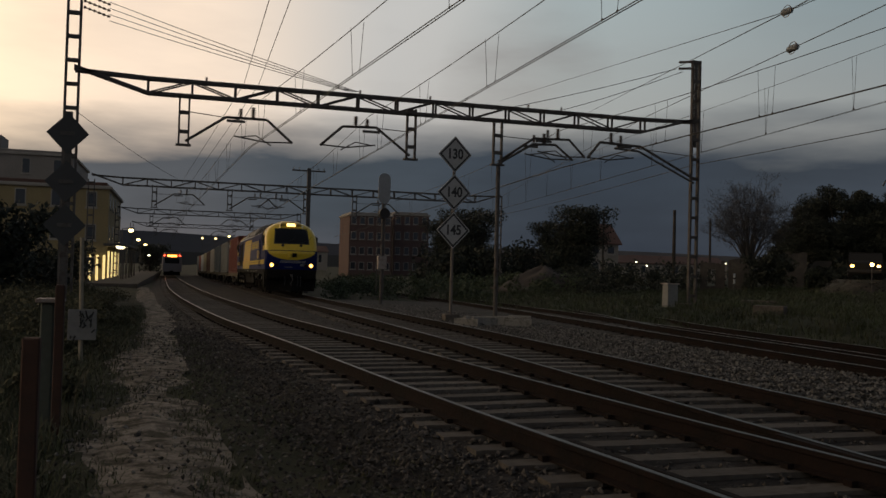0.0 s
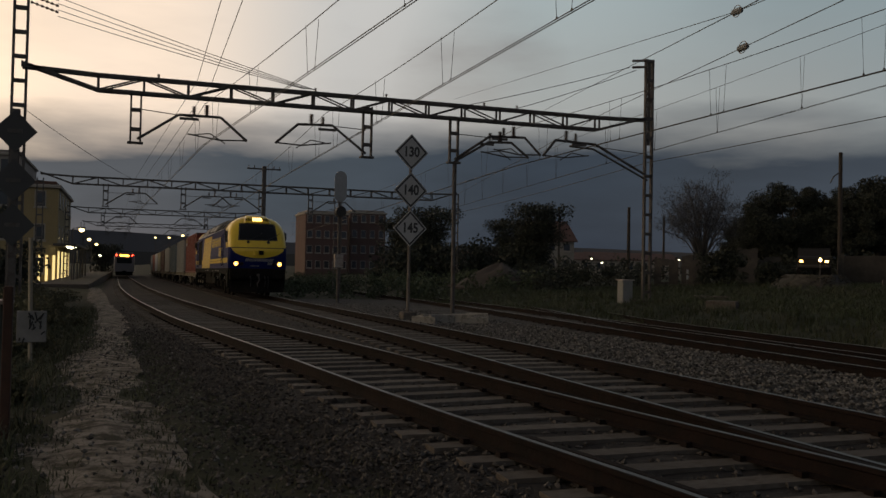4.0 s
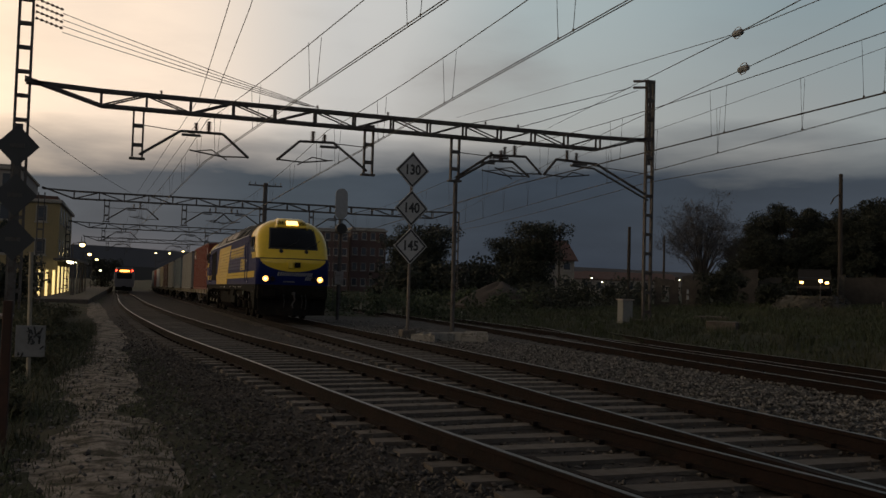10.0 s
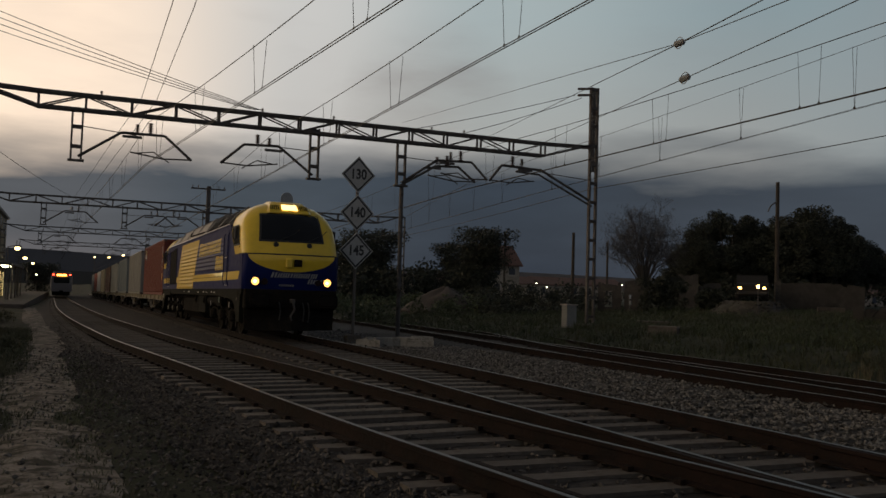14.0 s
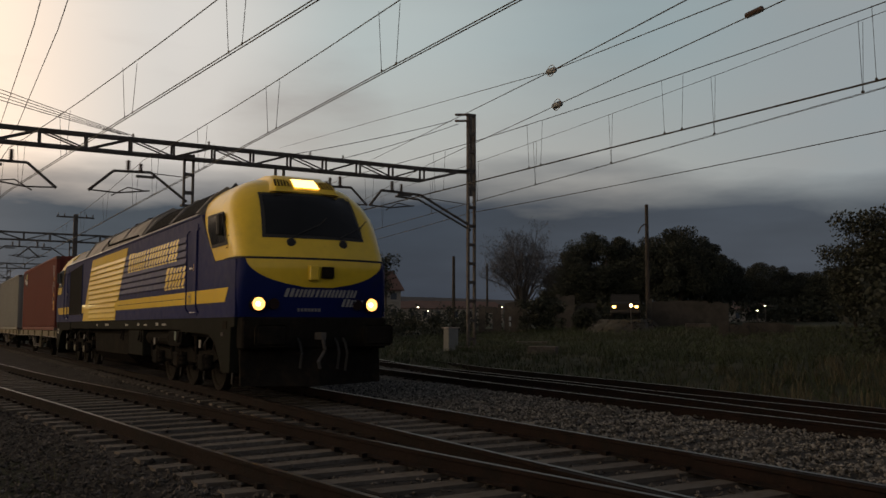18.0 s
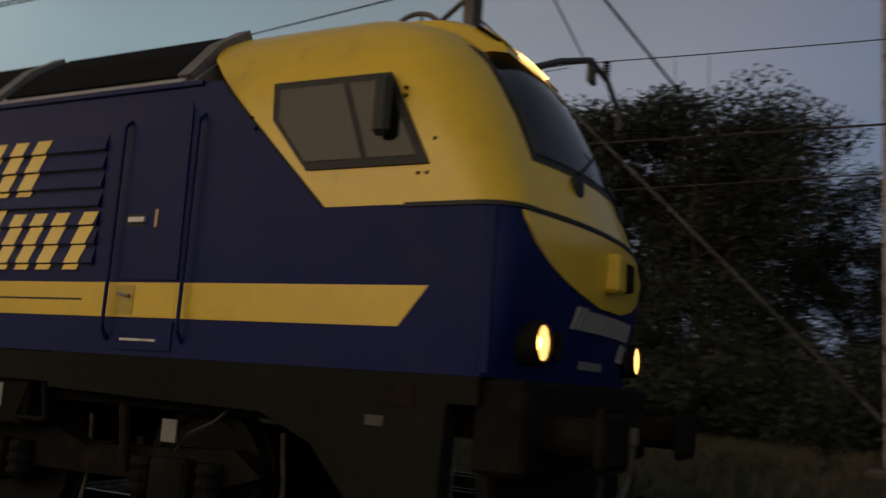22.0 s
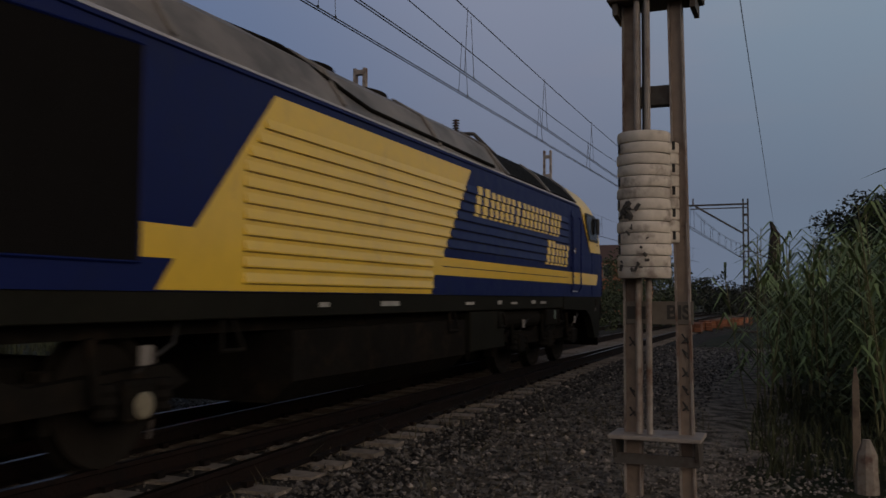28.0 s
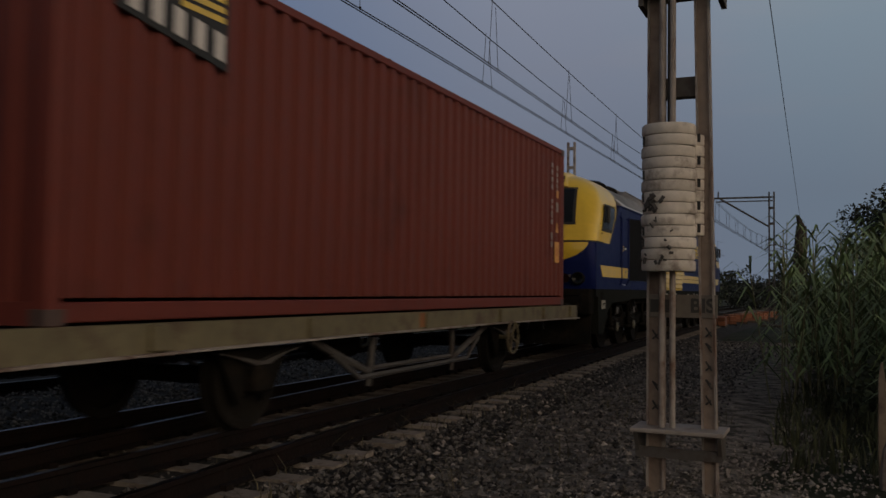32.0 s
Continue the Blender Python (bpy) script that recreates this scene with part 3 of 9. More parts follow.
def sleepers(parent, data, curve, y0, y1, clips, extra=None):
    y, k = y0, 0
    rng = random.Random(int(y0 * 7) + 5)
    while y < y1:
        lo, hi = curve(y) - 1.3, curve(y) + 1.3
        if extra:
            lo, hi = min(lo, C1(y) - 1.3), max(hi, T2X + 1.3)
        ob = new("sleeper", data[1 if y < -4 and hi < 9 else 0])
        ob.parent = parent
        ang = math.atan(curve(y + 0.5) - curve(y - 0.5)) if not extra else 0.0
        ob.matrix_basis = pose((lo + hi) / 2 + rng.uniform(-0.03, 0.03), y + rng.uniform(-0.02, 0.02), gz(y) - 0.174 + rng.uniform(-0.008, 0.004), 0, 0, -math.degrees(ang) + rng.uniform(-0.6, 0.6)) @ Matrix.Diagonal(((hi - lo) / 2.6, 1, 1, 1))
        if -20 < y < 30:
            for c in ((C1, C2) if extra else (curve,)):
                for off in (-GAUGE / 2 - 0.036, GAUGE / 2 + 0.036):
                    for d in (-0.095, 0.095):
                        x = c(y) + off + d
                        clips.box(x - 0.03, x + 0.03, y - 0.045, y + 0.045, gz(y) - 0.176, gz(y) - 0.13)
        y += 0.6


def build_tracks():
    data = (sleeper_mesh(SLEEPER), sleeper_mesh(material("pale_sleeper", (0.185, 0.16, 0.138), 0.9, 0, 0.3, 25, 3, 0.35, stain=(0.08, 0.06, 0.048), stain_amount=0.35, island=-0.4, spec=0.2)))
    o = GAUGE / 2 + 0.036
    clips = {}
    for name, label, curve, y0, y1, s0, s1, extra in (
            ("station_track", "near railway track with rusty rails on concrete sleepers", C1, -58, 200, 9, 150, None),
            ("main_track", "railway track the goods train runs on", C2, -130, 230, 9, 150, None),
            ("side_track", "rusty side track on dark sleepers in gravel", C3, -110, 140, -70, 70, None),
            ("siding", "rusty siding that joins the side track", C4, -1, 120, 9, 60, None)):
        tr = thing(name, label, "railway track", kind="structure")
        c = Mesh()
        for off in (-o, o):
            rail(tr, curve, off, y0, y1)
        sleepers(tr, data, curve, s0, s1, c)
        if name == "main_track":
            # long bearers under the turnout, then plain track
            sleepers(tr, data, curve, -40.2, 8.9, c, True)
            sleepers(tr, data, curve, -100, -40.4, c)
            # check rails and wing rails of the crossing
            rail(tr, C2, o - 0.085, 0.5, 6.5, 1.0, "check_rail")
            rail(tr, C1, -o + 0.085, 0.5, 6.5, 1.0, "check_rail")
            rail(tr, C2, -o - 0.085, 4.2, 6.5, 0.5, "wing_rail")
        if c.v:
            part("rail_clips", c, RAIL_SIDE, tr)["kind"] = "stuff"


build_ground()
build_beds()


# ---- the goods train ----
def side_xy(u):
    return u - 10.47


# the cab front: (height, how far back the middle of the front lies, half width, corner radius)
CAB = [(2.36, -0.70, 1.385, 0.30), (2.55, -0.64, 1.385, 0.34), (2.78, -0.545, 1.385, 0.38), (3.0, -0.45, 1.375, 0.42), (3.2, -0.35, 1.345, 0.46), (3.38, -0.245, 1.28, 0.5), (3.54, -0.12, 1.19, 0.52), (3.69, 0.04, 1.05, 0.5), (3.82, 0.27, 0.86, 0.45), (3.92, 0.62, 0.62, 0.38), (3.98, 1.1, 0.34, 0.25)]
LOW = [(1.36, -0.58, 1.38, 0.12), (1.6, -0.63, 1.38, 0.13), (1.9, -0.69, 1.38, 0.15), (2.2, -0.72, 1.38, 0.2), (2.36, -0.70, 1.38, 0.26)]


def cab_outline(uf, hw, rad, ur, bulge=0.16):
    """Plan of the cab at one height, from one side's rear round the front to the other's."""
    pts = [(-hw, ur), (-hw, (ur + uf + bulge + rad) / 2), (-hw, uf + bulge + rad)]
    for i in range(1, 7):
        w = math.pi / 2 * i / 6
        pts.append((-hw + rad * (1 - math.cos(w)), uf + bulge + rad * (1 - math.sin(w))))
    half = hw - rad
    for i in range(1, 7):
        x = -half + half * i / 6
        pts.append((x, uf + bulge * (x / half) ** 2 if half else uf))
    return pts + [(-x, u) for x, u in reversed(pts[:-1])]


def rear_u(z):
    return interp(z, [(2.36, 0.79), (3.3, 1.75), (3.6, 2.05), (3.95, 2.2)])


def front_u(x, z, table):
    """Where the front surface lies at x and height z."""
    uf = interp(z, [(r[0], r[1]) for r in table])
    hw = interp(z, [(r[0], r[2]) for r in table])
    rad = interp(z, [(r[0], r[3]) for r in table])
    half = hw - rad
    ax = abs(x)
    if ax <= half:
        return uf + 0.16 * (ax / half) ** 2
    k = min(1, (ax - half) / rad)
    return uf + 0.16 + rad * (1 - math.sqrt(max(0, 1 - k * k)))


def front_patch(xs, zs, table, out, flip, thick=0.02):
    """A panel that follows the curved front; out: how far it stands proud."""
    m = Mesh()
    rows = []
    for z in zs:
        rows.append([(x, flip * side_xy(front_u(x, z, table) - out), z) for x in xs(z)])
    back = [[(x, y + flip * thick, z) for x, y, z in r] for r in rows]
    n, k = len(rows[0]), len(rows)
    m.add([p for r in rows for p in r] + [p for r in back for p in r],
          [(j * n + i, j * n + i + 1, (j + 1) * n + i + 1, (j + 1) * n + i) for j in range(k - 1) for i in range(n - 1)]
          + [(k * n + j * n + i, k * n + (j + 1) * n + i, k * n + (j + 1) * n + i + 1, k * n + j * n + i + 1) for j in range(k - 1) for i in range(n - 1)]
          + [(i, k * n + i, k * n + i + 1, i + 1) for i in range(n - 1)] + [((k - 1) * n + i, (k - 1) * n + i + 1, k * n + (k - 1) * n + i + 1, k * n + (k - 1) * n + i) for i in range(n - 1)]
          + [(j * n, (j + 1) * n, k * n + (j + 1) * n, k * n + j * n) for j in range(k - 1)] + [(j * n + n - 1, k * n + j * n + n - 1, k * n + (j + 1) * n + n - 1, (j + 1) * n + n - 1) for j in range(k - 1)])
    return m


def lin(a, b, n):
    return [a + (b - a) * i / (n - 1) for i in range(n)]


def letter_bars(u0, u1, pattern, z0, z1, slant):
    """Plain slanted strokes for lettering that is not spelt out. pattern: strokes a sign; the first sign is taller."""
    widths = [1.3 if i == 0 else (0.62 if k == 1 else 1.0) for i, k in enumerate(pattern)]
    w = (u0 - u1) / sum(widths)
    out, u = [], u0
    for i, (k, f) in enumerate(zip(pattern, widths)):
        top = z1 + (0.05 * (z1 - z0) / 0.42 if i == 0 else 0.0)
        for n in range(k):
            out.append((u - (0.05 + 0.50 * n) * w * (f if k > 1 else 1), 0.30 * w * (f if k > 1 else 1.05), z0, top, slant))
        u -= f * w
    return out


def wheelset(parent, u, rad, half=GAUGE / 2 + 0.035):
    """An axle with two wheels, as a part that turns."""
    ax = Mesh().tube((-0.95, 0, 0), (0.95, 0, 0), 0.085, 10)
    w = part("wheelset", ax, WHEEL_STEEL, parent)
    w.matrix_basis = pose(0, side_xy(u), rad)
    for s in (-1, 1):
        x = s * half
        prof = [(0.07, rad * 0.30), (0.075, rad * 0.36), (0.03, rad * 0.42), (0.03, rad * 0.80), (0.065, rad * 0.86), (0.065, rad), (-0.055, rad * 1.005), (-0.06, rad + 0.028), (-0.09, rad + 0.026), (-0.09, rad * 0.84), (-0.02, rad * 0.8), (-0.02, rad * 0.4), (-0.06, rad * 0.3)]
        wh = Mesh().lathe([(s * a, r) for a, r in prof], (x, 0, 0), "x", 24)
        part("wheel", wh, WHEEL_STEEL, w)
        hub = Mesh()
        hub.tube((x + s * 0.07, 0, 0), (x + s * 0.20, 0, 0), rad * 0.20, 12)
        for i in range(6):
            a = i * math.pi / 3
            hub.tube((x + s * 0.19, math.cos(a) * rad * 0.13, math.sin(a) * rad * 0.13), (x + s * 0.215, math.cos(a) * rad * 0.13, math.sin(a) * rad * 0.13), 0.018, 6)
        part("axle_cap", hub, STEEL_PALE, w)
    return w


def build_cab(loco, flip, lit):
    """One end of the locomotive. flip 1: the leading end."""
    def fl(p):
        return (p[0], flip * p[1], p[2])
    shell = Mesh()
    rings = []
    for z, uf, hw, rad in CAB:
        rings.append([(x, flip * side_xy(u), z) for x, u in cab_outline(uf, hw, rad, rear_u(z))])
    shell.loft(rings, closed=True, caps=True)
    cab = part("cab_shell", shell, YELLOW, loco, "yellow cab moulding with a raked front", smooth=True)
    low = Mesh()
    low.loft([[(x, flip * side_xy(u), z) for x, u in cab_outline(uf, hw, rad, 0.6)] for z, uf, hw, rad in LOW])
    part("lower_front", low, BLUE, loco, "dark blue lower cab front", smooth=True)
    # the dark seam under the yellow
    part("seam", Mesh().loft([[(x, flip * side_xy(u), z) for x, u in cab_outline(-0.715, 1.392, 0.27, 0.2)] for z in (2.345, 2.372)]), RUBBER, loco)
    # the yellow panel that dips in a curve below the seam
    smile = []
    for k in range(9):
        smile.append(2.335 - 0.47 * k / 8)

    def span(z):
        d = (2.335 - z) / 0.47
        w = 1.25 * math.sqrt(max(0.0, 1 - d ** 1.9)) + 0.0
        return lin(-max(w, 0.25), max(w, 0.25), 17)
    part("curved_panel", front_patch(span, smile, LOW, 0.012, flip), YELLOW, loco, "yellow curved panel under the seam", smooth=True)
    # windscreen
    part("windscreen_surround", front_patch(lambda z: lin(-0.95 + 0.10 * (z - 2.7), 0.95 - 0.10 * (z - 2.7), 17), lin(2.71, 3.56, 10), CAB, 0.006, flip), RUBBER, loco, "black rubber windscreen surround", smooth=True)
    part("windscreen", front_patch(lambda z: lin(-0.89 + 0.10 * (z - 2.7), 0.89 - 0.10 * (z - 2.7), 17), lin(2.77, 3.51, 10), CAB, 0.016, flip), GLASS, loco, "dark curved windscreen glass", smooth=True)
    for x in (-0.42, 0.42):
        w = Mesh()
        a = (x, flip * side_xy(front_u(x, 2.74, CAB) - 0.04), 2.74)
        b = (x + 0.52, flip * side_xy(front_u(x + 0.52, 2.98, CAB) - 0.03), 2.98)
        w.tube(a, b, 0.012, 6)
        w.tube((b[0] - 0.16, b[1], b[2] - 0.16), (b[0] + 0.1, b[1], b[2] + 0.12), 0.010, 6)
        part("wiper", w, RUBBER, loco)
    # lamps
    for x in (-1.04, 1.04):
        y = side_xy(front_u(x, 1.58, LOW))
        ring = part("headlight", Mesh().lathe([(flip * 0.12, 0.135), (flip * -0.06, 0.135), (flip * -0.100, 0.125), (flip * -0.097, 0.112), (flip * 0.06, 0.110)], (x, flip * y, 1.58), "y", 20), SKIRT, loco, "round headlight")
        part("reflector", Mesh().lathe([(flip * -0.040, 0.002), (flip * -0.042, 0.045), (flip * -0.080, 0.106), (flip * -0.074, 0.109), (flip * 0.05, 0.06)], (x, flip * y, 1.58), "y", 20), LAMP_RING if lit else GLASS, ring, "glowing warm reflector" if lit else "unlit clear lens")
        part("bulb", Mesh().lathe([(flip * -0.062, 0.016), (flip * -0.058, 0.036), (flip * -0.050, 0.046), (flip * -0.036, 0.044)], (x, flip * y, 1.58), "y", 16), LAMP_WARM if lit else GLASS, ring)
        x2 = x - math.copysign(0.27, x)
        y2 = side_xy(front_u(x2, 1.58, LOW))
        part("tail_light", Mesh().lathe([(flip * -0.03, 0.09), (flip * -0.02, 0.095), (flip * 0.05, 0.095)], (x2, flip * y2, 1.58), "y", 16), material("red_tail_glass", (0.012, 0.003, 0.003), 0.4, 0, 0.05, bump=0, spec=0.2), loco)
    hood = Mesh()
    for z0, z1, hw in ((3.55, 3.93, 0.66),):
        rings = []
        for z, uf in ((3.58, -0.11), (3.67, -0.05), (3.83, 0.15), (3.94, 0.40), (3.99, 0.8)):
            k = 1 - 0.30 * (z - 3.58) / 0.41
            rings.append([(-hw * k, flip * side_xy(uf + 0.13), z), (-hw * k * 0.9, flip * side_xy(uf + 0.03), z), (0, flip * side_xy(uf), z), (hw * k * 0.9, flip * side_xy(uf + 0.03), z), (hw * k, flip * side_xy(uf + 0.13), z), (hw * k * 0.95, flip * side_xy(1.5), z), (-hw * k * 0.95, flip * side_xy(1.5), z)])
        hood.loft(rings)
    part("roof_light_hood", hood, YELLOW, loco, smooth=True)
    part("roof_light", front_slab(-0.23, 0.23, 3.675, 3.85, -0.03, 0.195, flip), LAMP_TOP if lit else GLASS, loco, "glowing roof light" if lit else "unlit roof light")
    for x in (-0.42, 0.42):
        horn = part("horn_grille", front_slab(x - 0.15, x + 0.15, 3.685, 3.83, 0.015, 0.205, flip), BLACK_MESH, loco)
        for i in range(5):
            xx = x - 0.12 + 0.06 * i
            part("bar", front_slab(xx - 0.008, xx + 0.008, 3.685, 3.83, 0.0, 0.19, flip), YELLOW, horn)
    for x in (-0.48, 0.48):
        y = side_xy(front_u(x, 2.63, CAB))
        part("sensor_cover", Mesh().lathe([(flip * -0.03, 0.05), (flip * -0.025, 0.075), (flip * 0.06, 0.08)], (x, flip * y, 2.63), "y", 14), RUBBER, loco)
    y = side_xy(front_u(0, 2.12, LOW))
    part("coupling_socket", Mesh().box(0.02, 0.24, min(flip * (y - 0.07), flip * (y + 0.05)), max(flip * (y - 0.07), flip * (y + 0.05)), 2.02, 2.22, 0.015), UNDER, loco)
    part("socket_cover", Mesh().box(-0.22, -0.04, min(flip * (y - 0.09), flip * (y + 0.05)), max(flip * (y - 0.09), flip * (y + 0.05)), 1.98, 2.24, 0.02), YELLOW, loco)
    # faded white lettering on the front, as plain strokes
    pale = material("pale_lettering", (0.24, 0.24, 0.245), 0.6, 0, 0.2, bump=0)
    for a, wid, z0, z1, sl in letter_bars(0.62, -0.74, (2, 2, 2, 1, 1, 2, 2, 2, 1, 2, 1), 1.70, 1.83, 0.04) + letter_bars(-0.44, -0.88, (2, 2, 1, 1), 1.54, 1.66, 0.04):
        x0 = -a
        pts = []
        for off in (0.012, -0.012):
            for x, z in ((x0, z0), (x0 + wid, z0), (x0 + wid + sl, z1), (x0 + sl, z1)):
                pts.append((flip * x, flip * side_xy(front_u(x, z, LOW) - off), z))
        part("letter_bar", Mesh().add(pts, [(0, 1, 2, 3), (7, 6, 5, 4), (0, 4, 5, 1), (1, 5, 6, 2), (2, 6, 7, 3), (3, 7, 4, 0)]), pale, loco)
    for i in range(7):
        x = -0.36 + i * 0.062
        yy = flip * side_xy(front_u(x, 1.5, LOW) - 0.008)
        part("number_bar", Mesh().box(*sorted((flip * x, flip * (x + 0.04))), *sorted((yy, yy + flip * 0.03)), 1.455, 1.51), material("dim_lettering", (0.14, 0.14, 0.15), 0.6, 0, 0.2, bump=0), loco)
    # buffer beam, buffers, coupling and plough
    yb = lambda u: flip * side_xy(u)
    part("buffer_beam", Mesh().box(-1.32, 1.32, min(yb(-0.62), yb(-0.3)), max(yb(-0.62), yb(-0.3)), 0.82, 1.36, 0.03), UNDER, loco)
    for x in (-0.96, 0.96):
        b = Mesh().tube((x, yb(-0.62), 1.05), (x, yb(-0.98), 1.05), 0.12, 14)
        bf = part("buffer", b, UNDER, loco)
        part("buffer_plate", Mesh().box(x - 0.28, x + 0.28, min(yb(-0.98), yb(-1.04)), max(yb(-0.98), yb(-1.04)), 0.87, 1.23, 0.05), UNDER, bf)
    hk = Mesh().box(-0.05, 0.05, min(yb(-0.9), yb(-0.6)), max(yb(-0.9), yb(-0.6)), 0.98, 1.1, 0.01)
    hk.path([(0, yb(-0.86), 1.0), (0.05, yb(-0.84), 0.8), (-0.05, yb(-0.8), 0.62), (0, yb(-0.74), 0.5)], 0.03)
    part("coupling", hk, STEEL, loco)
    for x, d in ((-0.35, 0.1), (0.33, 0.12), (0.48, 0.16)):
        part("brake_hose", Mesh().path([(x, yb(-0.6), 1.0), (x, yb(-0.72), 0.92), (x + 0.02, yb(-0.76), 0.75), (x, yb(-0.72), 0.6 - d)], 0.022), RUBBER, loco)
    pl = Mesh()
    pl.loft([[(-1.28, yb(-0.45), 0.22), (0, yb(-0.78), 0.20), (1.28, yb(-0.45), 0.22), (1.28, yb(-0.38), 0.22), (0, yb(-0.7), 0.2), (-1.28, yb(-0.38), 0.22)],
             [(-1.28, yb(-0.40), 0.82), (0, yb(-0.60), 0.82), (1.28, yb(-0.40), 0.82), (1.28, yb(-0.32), 0.82), (0, yb(-0.52), 0.82), (-1.28, yb(-0.32), 0.82)]])
    part("snow_plough", pl, UNDER, loco)
    # side windows, doors, rails, on both sides
    for s in (-1, 1):
        x0 = s * 1.388

        def slab(poly, a, b, name, mat, parent=loco, label=""):
            return part(name, Mesh().prism([(flip * side_xy(u), z) for u, z in poly], "x", s * a, s * b), mat, parent, label)
        fr = slab([(1.26, 3.215), (0.355, 3.205), (0.045, 2.605), (0.945, 2.605), (1.245, 2.96)], 1.37, 1.402, "side_window", RUBBER, loco, "dark framed cab side window")
        slab([(1.20, 3.165), (0.70, 3.16), (0.52, 2.66), (0.95, 2.66), (1.19, 2.95)], 1.37, 1.408, "pane", GLASS, fr)
        slab([(0.655, 3.16), (0.39, 3.155), (0.13, 2.66), (0.475, 2.66)], 1.37, 1.407, "pane", GLASS, fr)
        mir = Mesh().box(s * 1.42 if s > 0 else s * 1.50, s * 1.50 if s > 0 else s * 1.42, min(flip * side_xy(0.3), flip * side_xy(0.42)), max(flip * side_xy(0.3), flip * side_xy(0.42)), 2.78, 3.16, 0.03)
        mir.tube((s * 1.39, flip * side_xy(0.36), 3.14), (s * 1.46, flip * side_xy(0.36), 3.14), 0.015, 6)
        part("door_mirror", mir, RUBBER, loco, "black upright mirror")
        # yellow stripe
        slab([(0.0, 1.87), (2.72, 1.87), (2.72, 1.625), (0.19, 1.625)], 1.36, 1.384, "stripe", YELLOW, loco, "yellow stripe along the cab side")
        dr = slab([(1.97, 3.12), (2.0, 3.16), (2.46, 3.16), (2.5, 3.12), (2.5, 1.89), (1.95, 1.89)], 1.36, 1.387, "cab_door", BLUE, loco, "dark blue cab door")
        slab([(1.95, 1.862), (2.5, 1.862), (2.5, 1.63), (1.95, 1.63)], 1.36, 1.3865, "door_stripe", YELLOW, dr)
        slab([(1.95, 1.60), (2.5, 1.60), (2.5, 1.40), (1.95, 1.40)], 1.36, 1.386, "door_foot", BLUE, dr)
        slab([(2.31, 2.36), (2.49, 2.36), (2.49, 2.27), (2.31, 2.27)], 1.37, 1.3885, "handle_recess", RUBBER, dr)
        slab([(2.30, 2.335), (2.45, 2.335), (2.45, 2.30), (2.30, 2.30)], 1.38, 1.41, "handle", WHITE, dr, "white door handle")
        slab([(2.33, 1.85), (2.5, 1.85), (2.5, 1.64), (2.33, 1.64)], 1.37, 1.391, "lock_plate", material("worn_yellow", (0.42, 0.29, 0.04), 0.5), dr)
        part("handle", Mesh().tube((s * 1.41, flip * side_xy(2.47), 1.79), (s * 1.41, flip * side_xy(2.36), 1.77), 0.014, 6), STEEL_PALE, dr)
        slab([(2.08, 1.478), (2.41, 1.478), (2.41, 1.462), (2.08, 1.462)], 1.38, 1.40, "step_plate", WHITE, loco)
        for u in (1.86, 2.56):
            h = Mesh().path([(s * 1.375, flip * side_xy(u), 3.06), (s * 1.43, flip * side_xy(u), 3.0), (s * 1.43, flip * side_xy(u), 1.55), (s * 1.375, flip * side_xy(u), 1.46)], 0.014, 6)
            part("handrail", h, BLUE, loco)
        for u, z in ((1.44, 3.0), (1.40, 2.92), (0.25, 3.10), (0.25, 3.05), (0.02, 2.76), (0.06, 2.55), (0.12, 2.55)):
            part("rivet", Mesh().tube((s * 1.37, flip * side_xy(u), z), (s * 1.395, flip * side_xy(u), z), 0.012, 6), UNDER, cab)
        part("side_seam", Mesh().path([(s * 1.386, flip * side_xy(0.79), 2.36), (s * 1.386, flip * side_xy(1.73), 3.28)], 0.008, 4), RUBBER, loco)
        part("corner_strip", Mesh().box(*sorted((s * 1.365, s * 1.39)), *sorted((yb(-0.41), yb(-0.36))), 1.38, 2.33, 0.006), BLUE, loco)
        # skirt ahead of the bogie with its arch and steps
        slab([(-0.35, 1.36), (3.1, 1.36), (3.1, 1.10), (1.15, 1.06), (0.75, 0.9), (0.42, 0.55), (0.36, 0.42), (-0.12, 0.42), (-0.16, 1.2), (-0.35, 1.2)], 1.22, 1.375, "skirt", SKIRT, loco, "dark grey side skirt")
        slab([(0.05, 1.30), (0.28, 1.30), (0.28, 1.16), (0.05, 1.16)], 1.36, 1.385, "socket", UNDER, loco)
        if lit:
            slab([(0.24, 1.10), (0.36, 1.10), (0.36, 1.04), (0.24, 1.04)], 1.37, 1.388, "data_plate", material("dirty_plate", (0.05, 0.046, 0.042), 0.8), loco)
        else:
            plate = slab([(0.13, 1.12), (0.43, 1.12), (0.43, 0.94), (0.13, 0.94)], 1.37, 1.388, "data_plate", material("worn_white_plate", (0.27, 0.26, 0.22), 0.8, 0, 0.3), loco, "worn white data plate")
            slab([(0.20, 1.06), (0.37, 1.06), (0.37, 1.03), (0.20, 1.03)], 1.38, 1.3895, "print_bar", UNDER, plate)
            slab([(0.24, 1.02), (0.33, 1.02), (0.33, 1.005), (0.24, 1.005)], 1.38, 1.3895, "print_bar", UNDER, plate)
    # the numeral on the door
    for s in (-1, 1):
        text_part("numeral", "1" if flip > 0 else "2", 0.17, material("tan_numeral", (0.40, 0.28, 0.12), 0.6), loco, Matrix.Translation((s * 1.389, flip * side_xy(2.2), 2.32)) @ Euler((radians(90), 0, radians(90 * s))).to_matrix().to_4x4(), "tan painted numeral")


